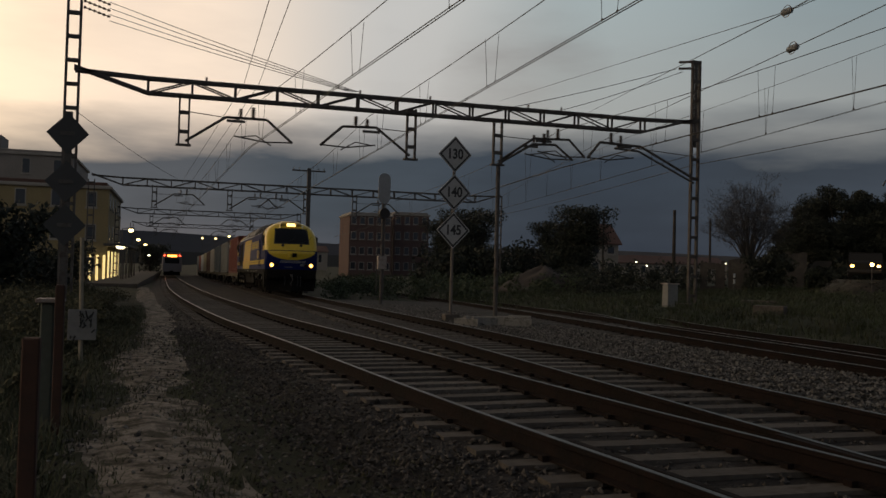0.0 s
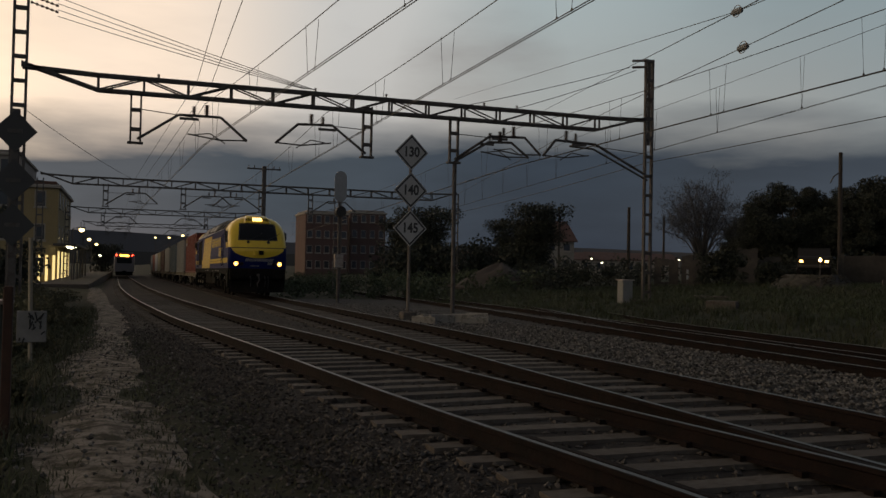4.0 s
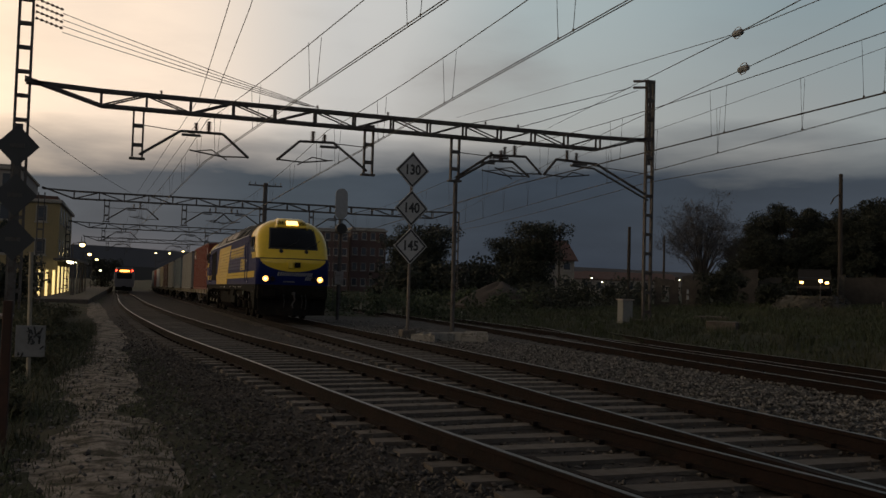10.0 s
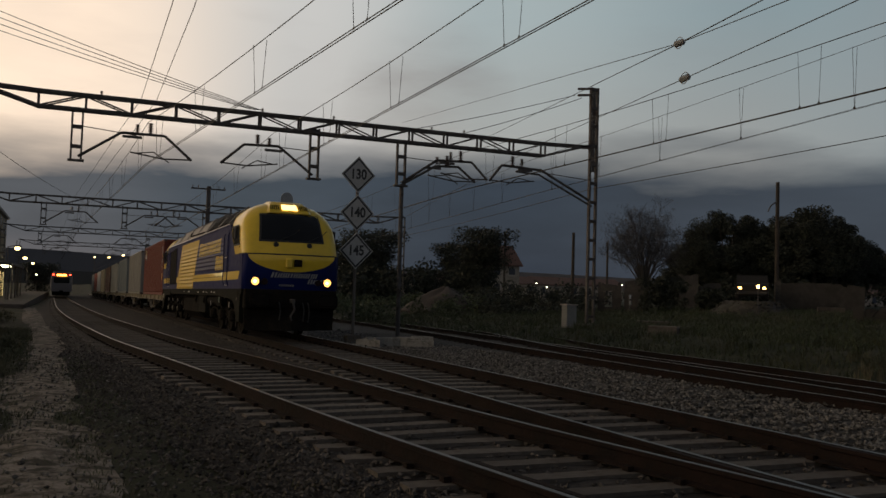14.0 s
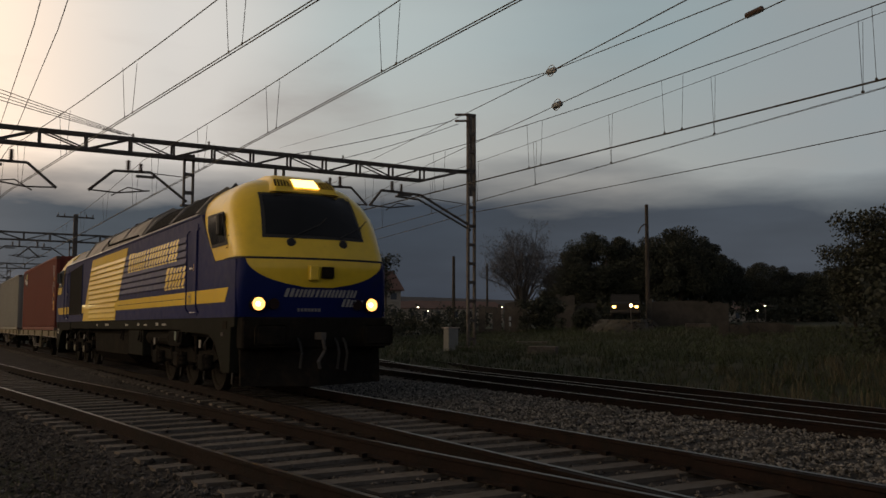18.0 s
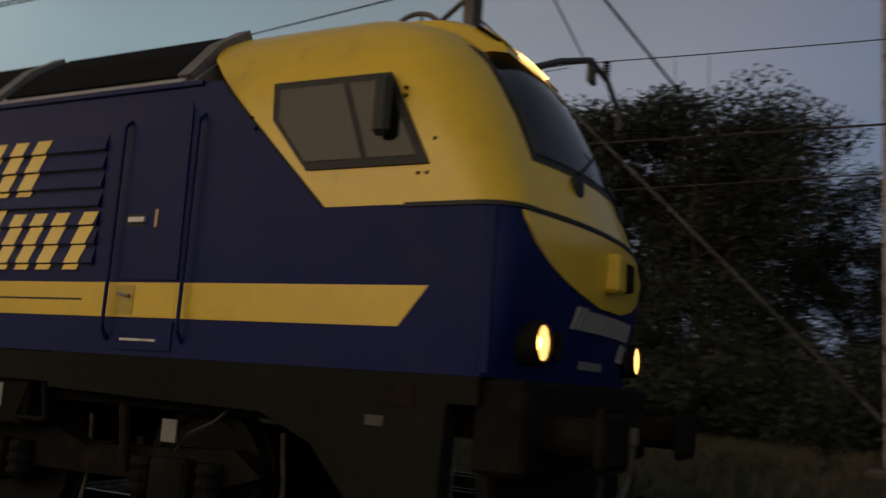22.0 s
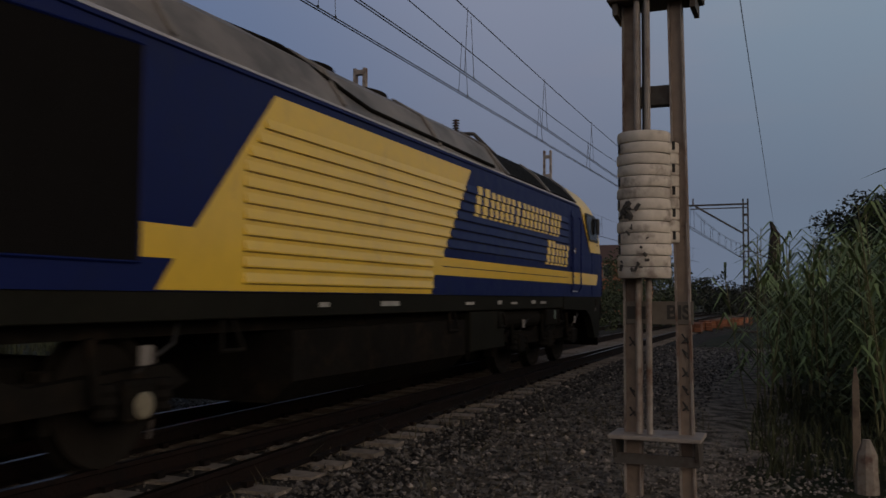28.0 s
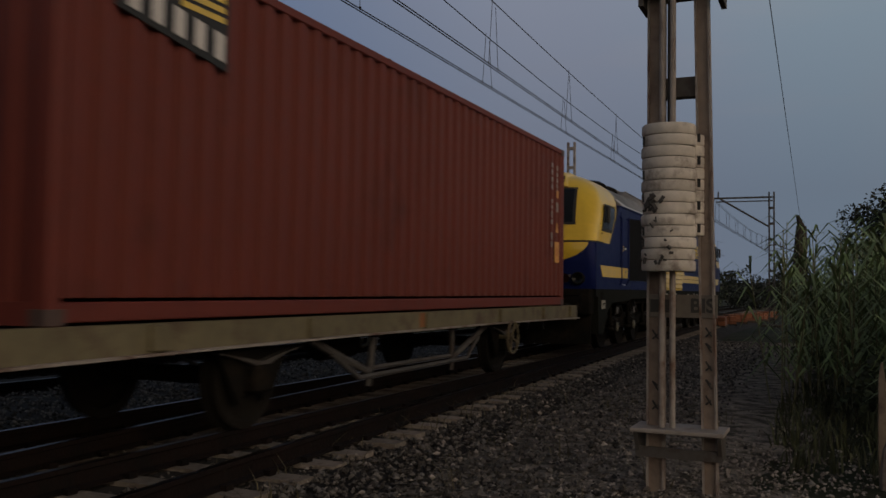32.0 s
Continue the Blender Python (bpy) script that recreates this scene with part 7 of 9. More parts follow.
BARK = material("bark", (0.030, 0.024, 0.019), 0.95, 0, 0.4, 12, 2, 0.5)
BARK_TWIG = material("dark_twig", (0.040, 0.037, 0.036), 0.95, 0, 0.4, 12, 2, 0.3)


def leaves(centres, spread, count, size, rng, flat=1.0):
    """Small folded leaf clumps scattered round centres."""
    c = np.array(centres)
    idx = rng.randint(0, len(c), count)
    sp = np.array(spread)[idx][:, None] if np.ndim(spread) else spread
    d = rng.normal(0, 1, (count, 3))
    d /= np.linalg.norm(d, axis=1)[:, None]
    p = c[idx] + d * sp * rng.uniform(0.25, 1.0, (count, 1)) ** 0.6 * np.array([1, 1, flat])
    a = rng.normal(0, 1, (count, 3))
    a /= np.linalg.norm(a, axis=1)[:, None]
    b = np.cross(a, rng.normal(0, 1, (count, 3)))
    b /= np.linalg.norm(b, axis=1)[:, None] + 1e-9
    s = size * rng.uniform(0.5, 1.4, (count, 1))
    v = np.stack([p - a * s, p + b * s * 0.55, p + a * s, p - b * s * 0.55], 1).reshape(-1, 3)
    f = np.arange(count * 4).reshape(-1, 4)
    return v, f


def limbs(m, start, direction, length, radius, depth, rng, tips, droop=0.0):
    """A branching limb; collects its tips."""
    p, d = Vector(start), Vector(direction).normalized()
    r = radius
    seg = 4
    for i in range(seg):
        d = (d + Vector((rng.uniform(-0.22, 0.22), rng.uniform(-0.22, 0.22), rng.uniform(-0.08, 0.2) - droop))).normalized()
        q = p + d * length / seg
        m.tube(p, q, r, 6, r * 0.82, caps=(i == 0 or i == seg - 1))
        p, r = q, r * 0.82
        if depth and i >= 1:
            for _ in range(2 if depth > 1 else 1):
                side = Vector((rng.uniform(-1, 1), rng.uniform(-1, 1), rng.uniform(-0.1, 0.7)))
                limbs(m, p, (d * 0.55 + side).normalized(), length * rng.uniform(0.45, 0.65), r * 0.6, depth - 1, rng, tips, droop)
    tips.append(tuple(p))


def tree(label, height, spread, seed, n_leaf, leaf, mat, flat=0.8, trunk=0.22, stem=0.35, bark=BARK, clump=0.9, depth=2, full=0.7):
    rng = random.Random(seed)
    t = thing("tree", label, "tree")
    m = Mesh()
    tips = []
    base = Vector((0, 0, -0.3))
    top = Vector((rng.uniform(-0.2, 0.2), rng.uniform(-0.2, 0.2), height * stem))
    m.tube(base, top, trunk * 1.25, 10, trunk * 0.8)
    for k in range(6):
        w = 2 * math.pi * k / 6 + rng.uniform(-0.4, 0.4)
        out = rng.uniform(0.35, 1.0)
        limbs(m, top - Vector((0, 0, rng.uniform(0, height * stem * 0.3))), (math.cos(w) * out * spread / height * 2, math.sin(w) * out * spread / height * 2, 1.0), height * (1 - stem) * rng.uniform(0.6, 0.85), trunk * 0.5, depth, rng, tips)
    m.v = [(max(-spread * 1.1, min(spread * 1.1, x)), max(-spread * 1.1, min(spread * 1.1, y)), min(z, height * 0.98)) for x, y, z in m.v]
    part("trunk", m, bark, t)
    nr = np.random.RandomState(seed)
    cen = [(max(-spread, min(spread, x)), max(-spread, min(spread, y)), min(z, height - clump * 0.5)) for x, y, z in tips]
    # lower boughs fill the crown towards the ground
    for _ in range(int(full * len(cen))):
        w, r, k = rng.uniform(0, 6.28), spread * rng.uniform(0.2, 0.95), rng.uniform(0.12, 0.7)
        cen.append((math.cos(w) * r * (0.6 + 0.4 * k), math.sin(w) * r * (0.6 + 0.4 * k), height * k))
    v, f = leaves(cen, clump, n_leaf, leaf, nr, flat)
    part("crown", raw_data("crown", v.tolist(), f.tolist(), mat), mat, t)
    return t


def umbrella_pine(label, height, spread, seed, n_leaf=9000):
    """A pine with a dense domed crown of small needle clumps on spreading limbs."""
    rng = random.Random(seed)
    t = thing("pine_tree", label, "tree")
    m = Mesh()
    top = Vector((rng.uniform(-0.3, 0.3), 0, height * 0.42))
    m.tube((0, 0, -0.3), top, 0.3, 10, 0.2)
    zc = height * 0.47
    for k in range(18):
        w = 2 * math.pi * k / 18 + rng.uniform(-0.2, 0.2)
        e = rng.uniform(0.1, 1.3)
        q = Vector((math.cos(w) * math.cos(e) * spread * 0.85, math.sin(w) * math.cos(e) * spread * 0.85, zc + math.sin(e) * height * 0.44))
        mid = top.lerp(q, 0.5) - Vector((0, 0, 0.2))
        m.tube(top, mid, 0.1, 6, 0.06)
        m.tube(mid, q, 0.06, 6, 0.02)
    part("trunk", m, BARK, t)
    nr = np.random.RandomState(seed)
    pads = []
    for _ in range(150):
        w, e = nr.uniform(0, 2 * np.pi), np.arcsin(nr.uniform(-0.42, 1.0))
        r = nr.uniform(0.72, 0.93)
        pads.append((np.cos(w) * np.cos(e) * spread * r, np.sin(w) * np.cos(e) * spread * r, zc + np.sin(e) * height * 0.5 * r))
    for _ in range(50):
        w, r = nr.uniform(0, 2 * np.pi), np.sqrt(nr.uniform(0, 0.6))
        pads.append((np.cos(w) * spread * r, np.sin(w) * spread * r, zc + nr.uniform(-0.12, 0.25) * height))
    v, f = leaves(pads, nr.uniform(0.55, 0.95, len(pads)), n_leaf, 0.075, nr, 0.75)
    part("crown", raw_data("crown", v.tolist(), f.tolist(), LEAF_PINE), LEAF_PINE, t)
    return t


def bare_tree(label, height, spread, seed):
    """A leafless tree: upright limbs that fan out into a rounded crown of fine twigs."""
    rng = random.Random(seed)
    t = thing("tree", label, "tree")
    m = Mesh()
    fork = Vector((0.1, 0, height * 0.2))
    m.tube((0, 0, -0.3), fork, 0.26, 10, 0.2)
    twigs = []
    for k in range(34):
        w = 2.4 * k + rng.uniform(-0.3, 0.3)
        e = math.asin(min(0.99, 0.02 + 0.97 * (k + rng.random()) / 34))
        tip = Vector((math.cos(w) * math.cos(e) * spread, math.sin(w) * math.cos(e) * spread, height * (0.50 + 0.49 * math.sin(e)) * rng.uniform(0.93, 1.0)))
        start = fork - Vector((0, 0, rng.uniform(0, 0.08) * height))
        bend = start.lerp(tip, 0.45) + Vector((-tip.x * 0.10, -tip.y * 0.10, 0.06 * height))
        pts = [start, start.lerp(bend, 0.5) + Vector((rng.uniform(-0.1, 0.1), rng.uniform(-0.1, 0.1), 0.1)), bend, bend.lerp(tip, 0.5) + Vector((rng.uniform(-0.15, 0.15), rng.uniform(-0.15, 0.15), 0.08)), tip]
        r = 0.085
        for a, b in zip(pts, pts[1:]):
            m.tube(a, b, r, 6, r * 0.6, caps=False)
            r *= 0.6
        for n in range(12):
            f = rng.uniform(0.45, 1.0)
            a = bend.lerp(tip, (f - 0.45) / 0.55)
            b = a + Vector((rng.uniform(-1, 1), rng.uniform(-1, 1), rng.uniform(-0.15, 0.9))).normalized() * rng.uniform(0.5, 1.0)
            m.tube(a, b, 0.014, 4, 0.006, caps=False)
            twigs += [tuple(a.lerp(b, 0.6)), tuple(b)]
    part("trunk", m, BARK_TWIG, t)
    nr = np.random.RandomState(seed)
    c = np.array(twigs)[nr.randint(0, len(twigs), 9000)] + nr.normal(0, 0.2, (9000, 3))
    d = nr.normal(0, 1, (9000, 3)) + np.array([0, 0, 0.8])
    d *= 0.30 / np.linalg.norm(d, axis=1)[:, None]
    side = np.cross(d, nr.normal(0, 1, (9000, 3)))
    side *= 0.010 / (np.linalg.norm(side, axis=1)[:, None] + 1e-9)
    v = np.stack([c - side, c + side, c + d + side * 0.3, c + d - side * 0.3], 1).reshape(-1, 3)
    part("twig_crown", raw_data("twig_crown", v.tolist(), np.arange(36000).reshape(-1, 4).tolist(), BARK_TWIG), BARK_TWIG, t)
    return t


def bush_row(name, label, spots, leaf, per, mat, size=0.12, flat=0.9):
    """A run of scrub that nobody could count; spots: (x, y, radius, height)."""
    nr = np.random.RandomState(len(spots) * 3 + int(per))
    cen, rad = [], []
    rng = random.Random(len(spots))
    for x, y, r, h in spots:
        z0 = gh(x, y)
        for k in range(7):
            cen.append((x + rng.uniform(-r, r) * 0.8, y + rng.uniform(-r, r) * 0.8, z0 + h * rng.uniform(0.15, 0.85)))
            rad.append(r * rng.uniform(0.35, 0.65))
    v, f = leaves(cen, rad, per * len(spots), size, nr, flat)
    v[:, 2] = np.maximum(v[:, 2], -0.6)
    return solo(name, raw_data(name, v.tolist(), f.tolist(), mat), mat, label, "shrubs", kind="stuff")


def grass(name, label, mat, spots, h0, h1, blades, seed, lean=0.35, wid=0.012):
    """Tufts of blades; spots: (x, y)."""
    nr = np.random.RandomState(seed)
    sp = np.array(spots)
    n = len(sp) * blades
    z = np.array([gh(x, y) for x, y in spots])
    idx = np.repeat(np.arange(len(sp)), blades)
    p = np.stack([sp[idx, 0] + nr.normal(0, 0.07, n), sp[idx, 1] + nr.normal(0, 0.07, n), z[idx] - 0.02], -1)
    h = nr.uniform(h0, h1, n)[:, None]
    w = nr.uniform(0, 2 * np.pi, n)
    d = np.stack([np.cos(w), np.sin(w), np.zeros(n)], -1)
    s = np.stack([-np.sin(w), np.cos(w), np.zeros(n)], -1) * wid
    up = np.array([0, 0, 1.0])
    le = nr.uniform(0.1, 1.0, (n, 1)) * lean
    mid, tip = p + up * h * 0.6 + d * h * le * 0.4, p + up * h * 0.95 + d * h * le * 1.3
    v = np.stack([p - s, p + s, mid + s * 0.8, tip, mid - s * 0.8], 1).reshape(-1, 3)
    f = (np.arange(n)[:, None] * 5 + np.array([[0, 1, 2, 4]])).tolist() + (np.arange(n)[:, None] * 5 + np.array([[4, 2, 3]])).tolist()
    return solo(name, raw_data(name, v.tolist(), f, mat), mat, label, "grass", kind="stuff")


def reeds():
    """Tall canes with drooping strap leaves."""
    rng = random.Random(21)
    nr = np.random.RandomState(21)
    stems, v, f = Mesh(), [], []
    k = 0
    while k < 860:
        y = -rng.uniform(9.5, 27)
        x = rng.uniform(-7.5, 0.95 + 0.022 * (y + 9))
        if y > -12.5 and x > -0.5:
            continue
        if x > -0.2 and rng.random() < 0.35:
            continue
        k += 1
        z0 = gh(x, y)
        h = rng.uniform(1.6, 2.75) + 0.12 * min(4, max(0, -x)) + (0.5 if rng.random() < 0.07 else 0)
        lx, ly = rng.uniform(-0.25, 0.3), rng.uniform(-0.2, 0.3)
        top = Vector((x + lx, y + ly, z0 + h))
        stems.tube((x, y, z0 - 0.1), top, 0.012, 5, 0.006, caps=False)
        for j in range(16):
            q = Vector((x, y, z0)).lerp(top, 0.15 + 0.85 * (j + rng.random()) / 16)
            w = rng.uniform(0, 6.28)
            ln = rng.uniform(0.35, 0.75)
            d = Vector((math.cos(w), math.sin(w), 0))
            s = Vector((-math.sin(w), math.cos(w), 0)) * 0.020
            a = q + d * ln * 0.45 + Vector((0, 0, ln * 0.38))
            b = q + d * ln * 0.95 + Vector((0, 0, ln * rng.uniform(-0.25, 0.25)))
            n = len(v)
            v += [tuple(q - s * 0.6), tuple(q + s * 0.6), tuple(a + s), tuple(b), tuple(a - s)]
            f += [(n, n + 1, n + 2, n + 4), (n + 4, n + 2, n + 3)]
    r = tagged(thing("giant_reeds", "dense stand of tall green canes with drooping leaves", "reeds"), kind="stuff")
    part("canes", stems, material("cane", (0.13, 0.125, 0.06), 0.7, 0, 0.3, 6, 1, 0.05), r)
    part("blades", raw_data("blades", v, f, LEAF_GREEN), LEAF_GREEN, r)


def on_ground(ob, x, y, turn=0, scale=1.0, dz=0.0):
    ob.matrix_world = pose(x, y, gh(x, y) + dz, 0, 0, turn) @ Matrix.Diagonal((scale, scale, scale, 1))
    return ob


def polar(az, d):
    return -math.sin(radians(az)) * d, math.cos(radians(az)) * d


def build_plants():
    # the tall trees behind the tracks; each stands as high as it rises over the skyline
    def stand(ob, height, az, d, el, turn=0):
        x, y = polar(az, d)
        return on_ground(ob, x, y, turn, (1.32 + d * math.tan(radians(el)) - gh(x, y)) / height)

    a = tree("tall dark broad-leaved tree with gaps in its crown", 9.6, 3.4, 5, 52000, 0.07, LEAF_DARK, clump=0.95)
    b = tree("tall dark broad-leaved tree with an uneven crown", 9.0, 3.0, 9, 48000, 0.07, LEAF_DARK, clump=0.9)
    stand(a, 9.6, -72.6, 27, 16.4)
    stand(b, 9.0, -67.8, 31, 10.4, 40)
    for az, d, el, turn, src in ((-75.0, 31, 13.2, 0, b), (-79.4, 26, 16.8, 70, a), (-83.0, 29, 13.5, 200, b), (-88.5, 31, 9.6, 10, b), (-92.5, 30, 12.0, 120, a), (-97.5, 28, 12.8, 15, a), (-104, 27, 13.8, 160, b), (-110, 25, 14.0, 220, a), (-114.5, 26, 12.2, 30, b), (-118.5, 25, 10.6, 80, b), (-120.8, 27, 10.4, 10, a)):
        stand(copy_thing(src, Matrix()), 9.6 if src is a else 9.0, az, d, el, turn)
    c = tree("dark young tree with a pointed crown", 6.2, 1.9, 14, 13000, 0.10, LEAF_DARK, clump=0.75, stem=0.18, trunk=0.14, full=1.4)
    stand(c, 6.2, -57.3, 42, 6.3)
    for az, d, el, turn in ((-59.2, 43, 5.6, 60), (-61.2, 41, 5.6, 130), (-63.2, 44, 6.6, 220), (-55.4, 46, 4.4, 20), (-25.3, 74, 4.2, 90), (-23.9, 80, 3.2, 10), (-18.4, 78, 3.9, 200), (-17.2, 80, 3.2, 20)):
        stand(copy_thing(c, Matrix()), 6.2, az, d, el, turn)
    # broad pines
    p = umbrella_pine("dark broad pine with a dense rounded crown", 8.3, 4.3, 31, 80000)
    stand(p, 8.3, -40.9, 72, 5.9)
    for az, d, el, turn in ((-45.4, 70, 6.1, 90), (-47.3, 76, 4.4, 200), (-38.9, 78, 4.0, 140), (-42.9, 78, 4.6, 300), (-50.5, 82, 3.75, 30), (-52.4, 84, 3.1, 120), (-54.2, 80, 3.4, 250)):
        stand(copy_thing(p, Matrix()), 8.3, az, d, el, turn)
    # the bare tree
    stand(bare_tree("bare-branched tree with a rounded twiggy crown", 7.0, 2.75, 44), 7.0, -35.6, 60, 6.15)
    # dark round tree at the station, trees behind the left bank
    k = tree("dark round station tree", 5.0, 2.2, 51, 3000, 0.16, LEAF_DARK, clump=0.9, trunk=0.16, stem=0.3)
    on_ground(k, *polar(1.4, 168), 0, 1.15)
    on_ground(copy_thing(k, Matrix()), -6.2, 36, 40, 0.72)
    on_ground(copy_thing(k, Matrix()), -8.6, 38, 90, 0.8)
    # scrub on the left bank
    rng = random.Random(17)
    bush_row("bank_scrub", "low olive scrub on the bank beside the path", [(rng.uniform(-6.5, -2.2), rng.uniform(17, 46), rng.uniform(0.5, 0.9), rng.uniform(0.3, 0.75)) for _ in range(70)] + [(-2.0 - rng.uniform(0, 1.0), 17 + rng.uniform(0, 18), 0.5, 0.55) for _ in range(18)] + [(-1.25 - rng.uniform(0, 0.5), rng.choice((11.5, 16.5, 24.0)) + rng.uniform(-0.8, 0.8), 0.35, 0.3) for _ in range(9)], 0, 900, SCRUB, 0.035)
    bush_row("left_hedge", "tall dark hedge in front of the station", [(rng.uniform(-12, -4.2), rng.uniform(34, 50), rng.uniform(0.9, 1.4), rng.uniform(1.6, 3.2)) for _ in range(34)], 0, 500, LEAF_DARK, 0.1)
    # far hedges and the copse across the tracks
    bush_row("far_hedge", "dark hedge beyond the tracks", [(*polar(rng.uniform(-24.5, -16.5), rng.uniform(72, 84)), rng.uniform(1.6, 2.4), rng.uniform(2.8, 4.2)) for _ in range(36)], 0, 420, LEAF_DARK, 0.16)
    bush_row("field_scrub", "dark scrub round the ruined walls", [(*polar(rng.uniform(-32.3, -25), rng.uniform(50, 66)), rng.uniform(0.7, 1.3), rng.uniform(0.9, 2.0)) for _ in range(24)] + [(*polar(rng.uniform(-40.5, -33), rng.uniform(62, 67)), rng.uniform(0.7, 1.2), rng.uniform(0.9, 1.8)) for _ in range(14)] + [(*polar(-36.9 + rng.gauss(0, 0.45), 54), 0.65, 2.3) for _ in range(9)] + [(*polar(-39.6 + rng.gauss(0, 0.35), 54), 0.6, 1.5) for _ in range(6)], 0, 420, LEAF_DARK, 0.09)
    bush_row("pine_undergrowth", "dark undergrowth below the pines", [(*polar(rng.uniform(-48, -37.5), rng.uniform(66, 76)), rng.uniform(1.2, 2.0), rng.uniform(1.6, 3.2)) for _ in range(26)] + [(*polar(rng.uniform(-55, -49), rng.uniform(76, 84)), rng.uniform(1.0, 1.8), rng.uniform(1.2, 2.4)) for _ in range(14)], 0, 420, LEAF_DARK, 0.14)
    bush_row("yard_scrub", "dark weeds grown over the old yard beyond the main track", [(rng.uniform(9.5, 24), rng.uniform(46, 90), rng.uniform(0.6, 1.3), rng.uniform(0.4, 1.5)) for _ in range(90)], 0, 300, LEAF_BUSH, 0.08)
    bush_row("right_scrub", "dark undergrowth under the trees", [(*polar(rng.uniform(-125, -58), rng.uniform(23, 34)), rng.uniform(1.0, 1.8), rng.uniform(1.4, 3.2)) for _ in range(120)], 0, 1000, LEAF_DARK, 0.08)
    bush_row("hedge_bank", "green bushes along the line", [(*polar(rng.uniform(-172, -128), rng.uniform(38, 56)), rng.uniform(1.4, 2.3), rng.uniform(2.2, 4.3)) for _ in range(120)], 0, 1400, LEAF_BUSH, 0.07)
    bush_row("reed_foot", "low green growth at the foot of the canes", [(rng.uniform(-5, 0.7), rng.uniform(-24, -10.5), rng.uniform(0.3, 0.6), rng.uniform(0.3, 1.0)) for _ in range(50)], 0, 260, LEAF_BUSH, 0.05)
    bush_row("cypress_far", "far dark trees over the line", [(*polar(rng.uniform(-178, -172), rng.uniform(80, 110)), rng.uniform(1.2, 1.8), rng.uniform(2.5, 4.6)) for _ in range(30)], 0, 260, LEAF_DARK, 0.16)
    stand(copy_thing(c, Matrix()), 6.2, -164.6, 62, 5.0)
    stand(copy_thing(c, Matrix()), 6.2, 176.9, 40, 5.2)
    stand(copy_thing(c, Matrix()), 6.2, 174.5, 38, 6.0, 60)
    on_ground(copy_thing(k, Matrix()), *polar(-163.3, 58), 0, 0.9)
    # broken trunk among the canes
    st = Mesh()
    x, y = polar(-178.2, 31)
    st.tube((x, y, -0.4), (x + 0.1, y, 1.8), 0.22, 8, 0.24)
    st.tube((x + 0.1, y, 1.8), (x + 0.02, y, 3.5), 0.24, 8, 0.16)
    st.tube((x + 0.02, y, 3.45), (x + 0.14, y, 3.85), 0.13, 7, 0.05)
    st.tube((x, y, 2.4), (x - 0.55, y, 1.4), 0.07, 6, 0.03)
    solo("broken_trunk", st, BARK, "broken dead trunk standing among canes", "tree trunk")
    reeds()
    # yucca-like tuft over the canes
    yu = Mesh()
    x, y = polar(179.3, 24)
    for i in range(40):
        w, e = rng.uniform(0, 6.28), rng.uniform(0.1, 1.3)
        d = Vector((math.cos(w) * math.cos(e), math.sin(w) * math.cos(e), math.sin(e)))
        yu.tube((x, y, 2.35), Vector((x, y, 2.35)) + d * rng.uniform(0.4, 0.62), 0.018, 4, 0.003)
    yu.tube((x, y, -0.3), (x, y, 2.4), 0.07, 7)
    solo("yucca", yu, LEAF_BUSH, "spiky yucca tuft on a thin trunk", "plant")
    # grass
    g = []
    while len(g) < 6500:
        y = rng.uniform(3.2, 34)
        x = rng.uniform(-7, -0.55)
        lim = interp(y, [(3, -0.75), (6, -0.7), (11, -0.95), (23, -0.8), (34, -1.1)])
        if x < lim + rng.gauss(0, 0.12):
            g.append((x, y))
    g += [(rng.uniform(-8, -1.6), rng.uniform(-8, 3.2)) for _ in range(700)]
    grass("bank_grass", "rough dark grass on the bank", GRASS, g, 0.06, 0.28, 10, 3, 1.2, 0.006)
    g2 = [(interp(y, [(3, 0.1), (8, -0.5), (14, -0.3), (24, -0.4)]) + rng.choice((-0.35, 0.0, 0.55, 0.75)) + rng.gauss(0, 0.16), y) for y in [3.2 + 18 * rng.random() ** 1.5 for _ in range(900)]]
    grass("path_weeds", "short trodden weeds on the path", GRASS, g2, 0.02, 0.12, 12, 23, 1.4, 0.005)
    grass("bank_dry_grass", "dry bleached grass on the bank", GRASS_DRY, [(x + 0.1, y + 0.05) for x, y in g[::9]], 0.1, 0.38, 5, 13, 0.7, 0.006)
    g = [(rng.uniform(0.2, 2.2), rng.uniform(5, 16)) for _ in range(110)] + [(rng.uniform(2.2, 3.3) + C1(y) - 4.6, y) for y in [rng.uniform(-12, -3) for _ in range(60)]]
    grass("sparse_weeds", "sparse weeds in the ballast shoulder", SCRUB, g, 0.03, 0.10, 7, 4, 1.0, 0.006)
    g = [(C1(y) - 1.05 + rng.gauss(0, 0.25), y) for y in [rng.uniform(-15, -5) for _ in range(46)]] + [(rng.uniform(1.2, 3.4), rng.uniform(-13, -4.5)) for _ in range(20)]
    grass("dry_track_weeds", "dry brittle weeds between sleepers and stones", GRASS_DRY, g, 0.12, 0.34, 5, 19, 0.9, 0.006)
    g = [(rng.uniform(14.5, 40), rng.uniform(2, 50)) for _ in range(13000)]
    grass("field_grass", "tall dark grass beyond the side track", FIELD_GRASS, g, 0.08, 0.34, 7, 5, 1.2, 0.010)
    g = [(rng.uniform(13.5, 22), rng.uniform(-6, 14)) for _ in range(1200)]
    grass("dry_field_grass", "dry straw-coloured grass beyond the side track", GRASS_DRY, g, 0.15, 0.42, 7, 6, 0.6, 0.010)
    g = [(rng.uniform(12.2, 26), rng.uniform(-50, -6)) for _ in range(2200)] + [(rng.uniform(-5, 0.6), rng.uniform(-16, -8.5)) for _ in range(700)]
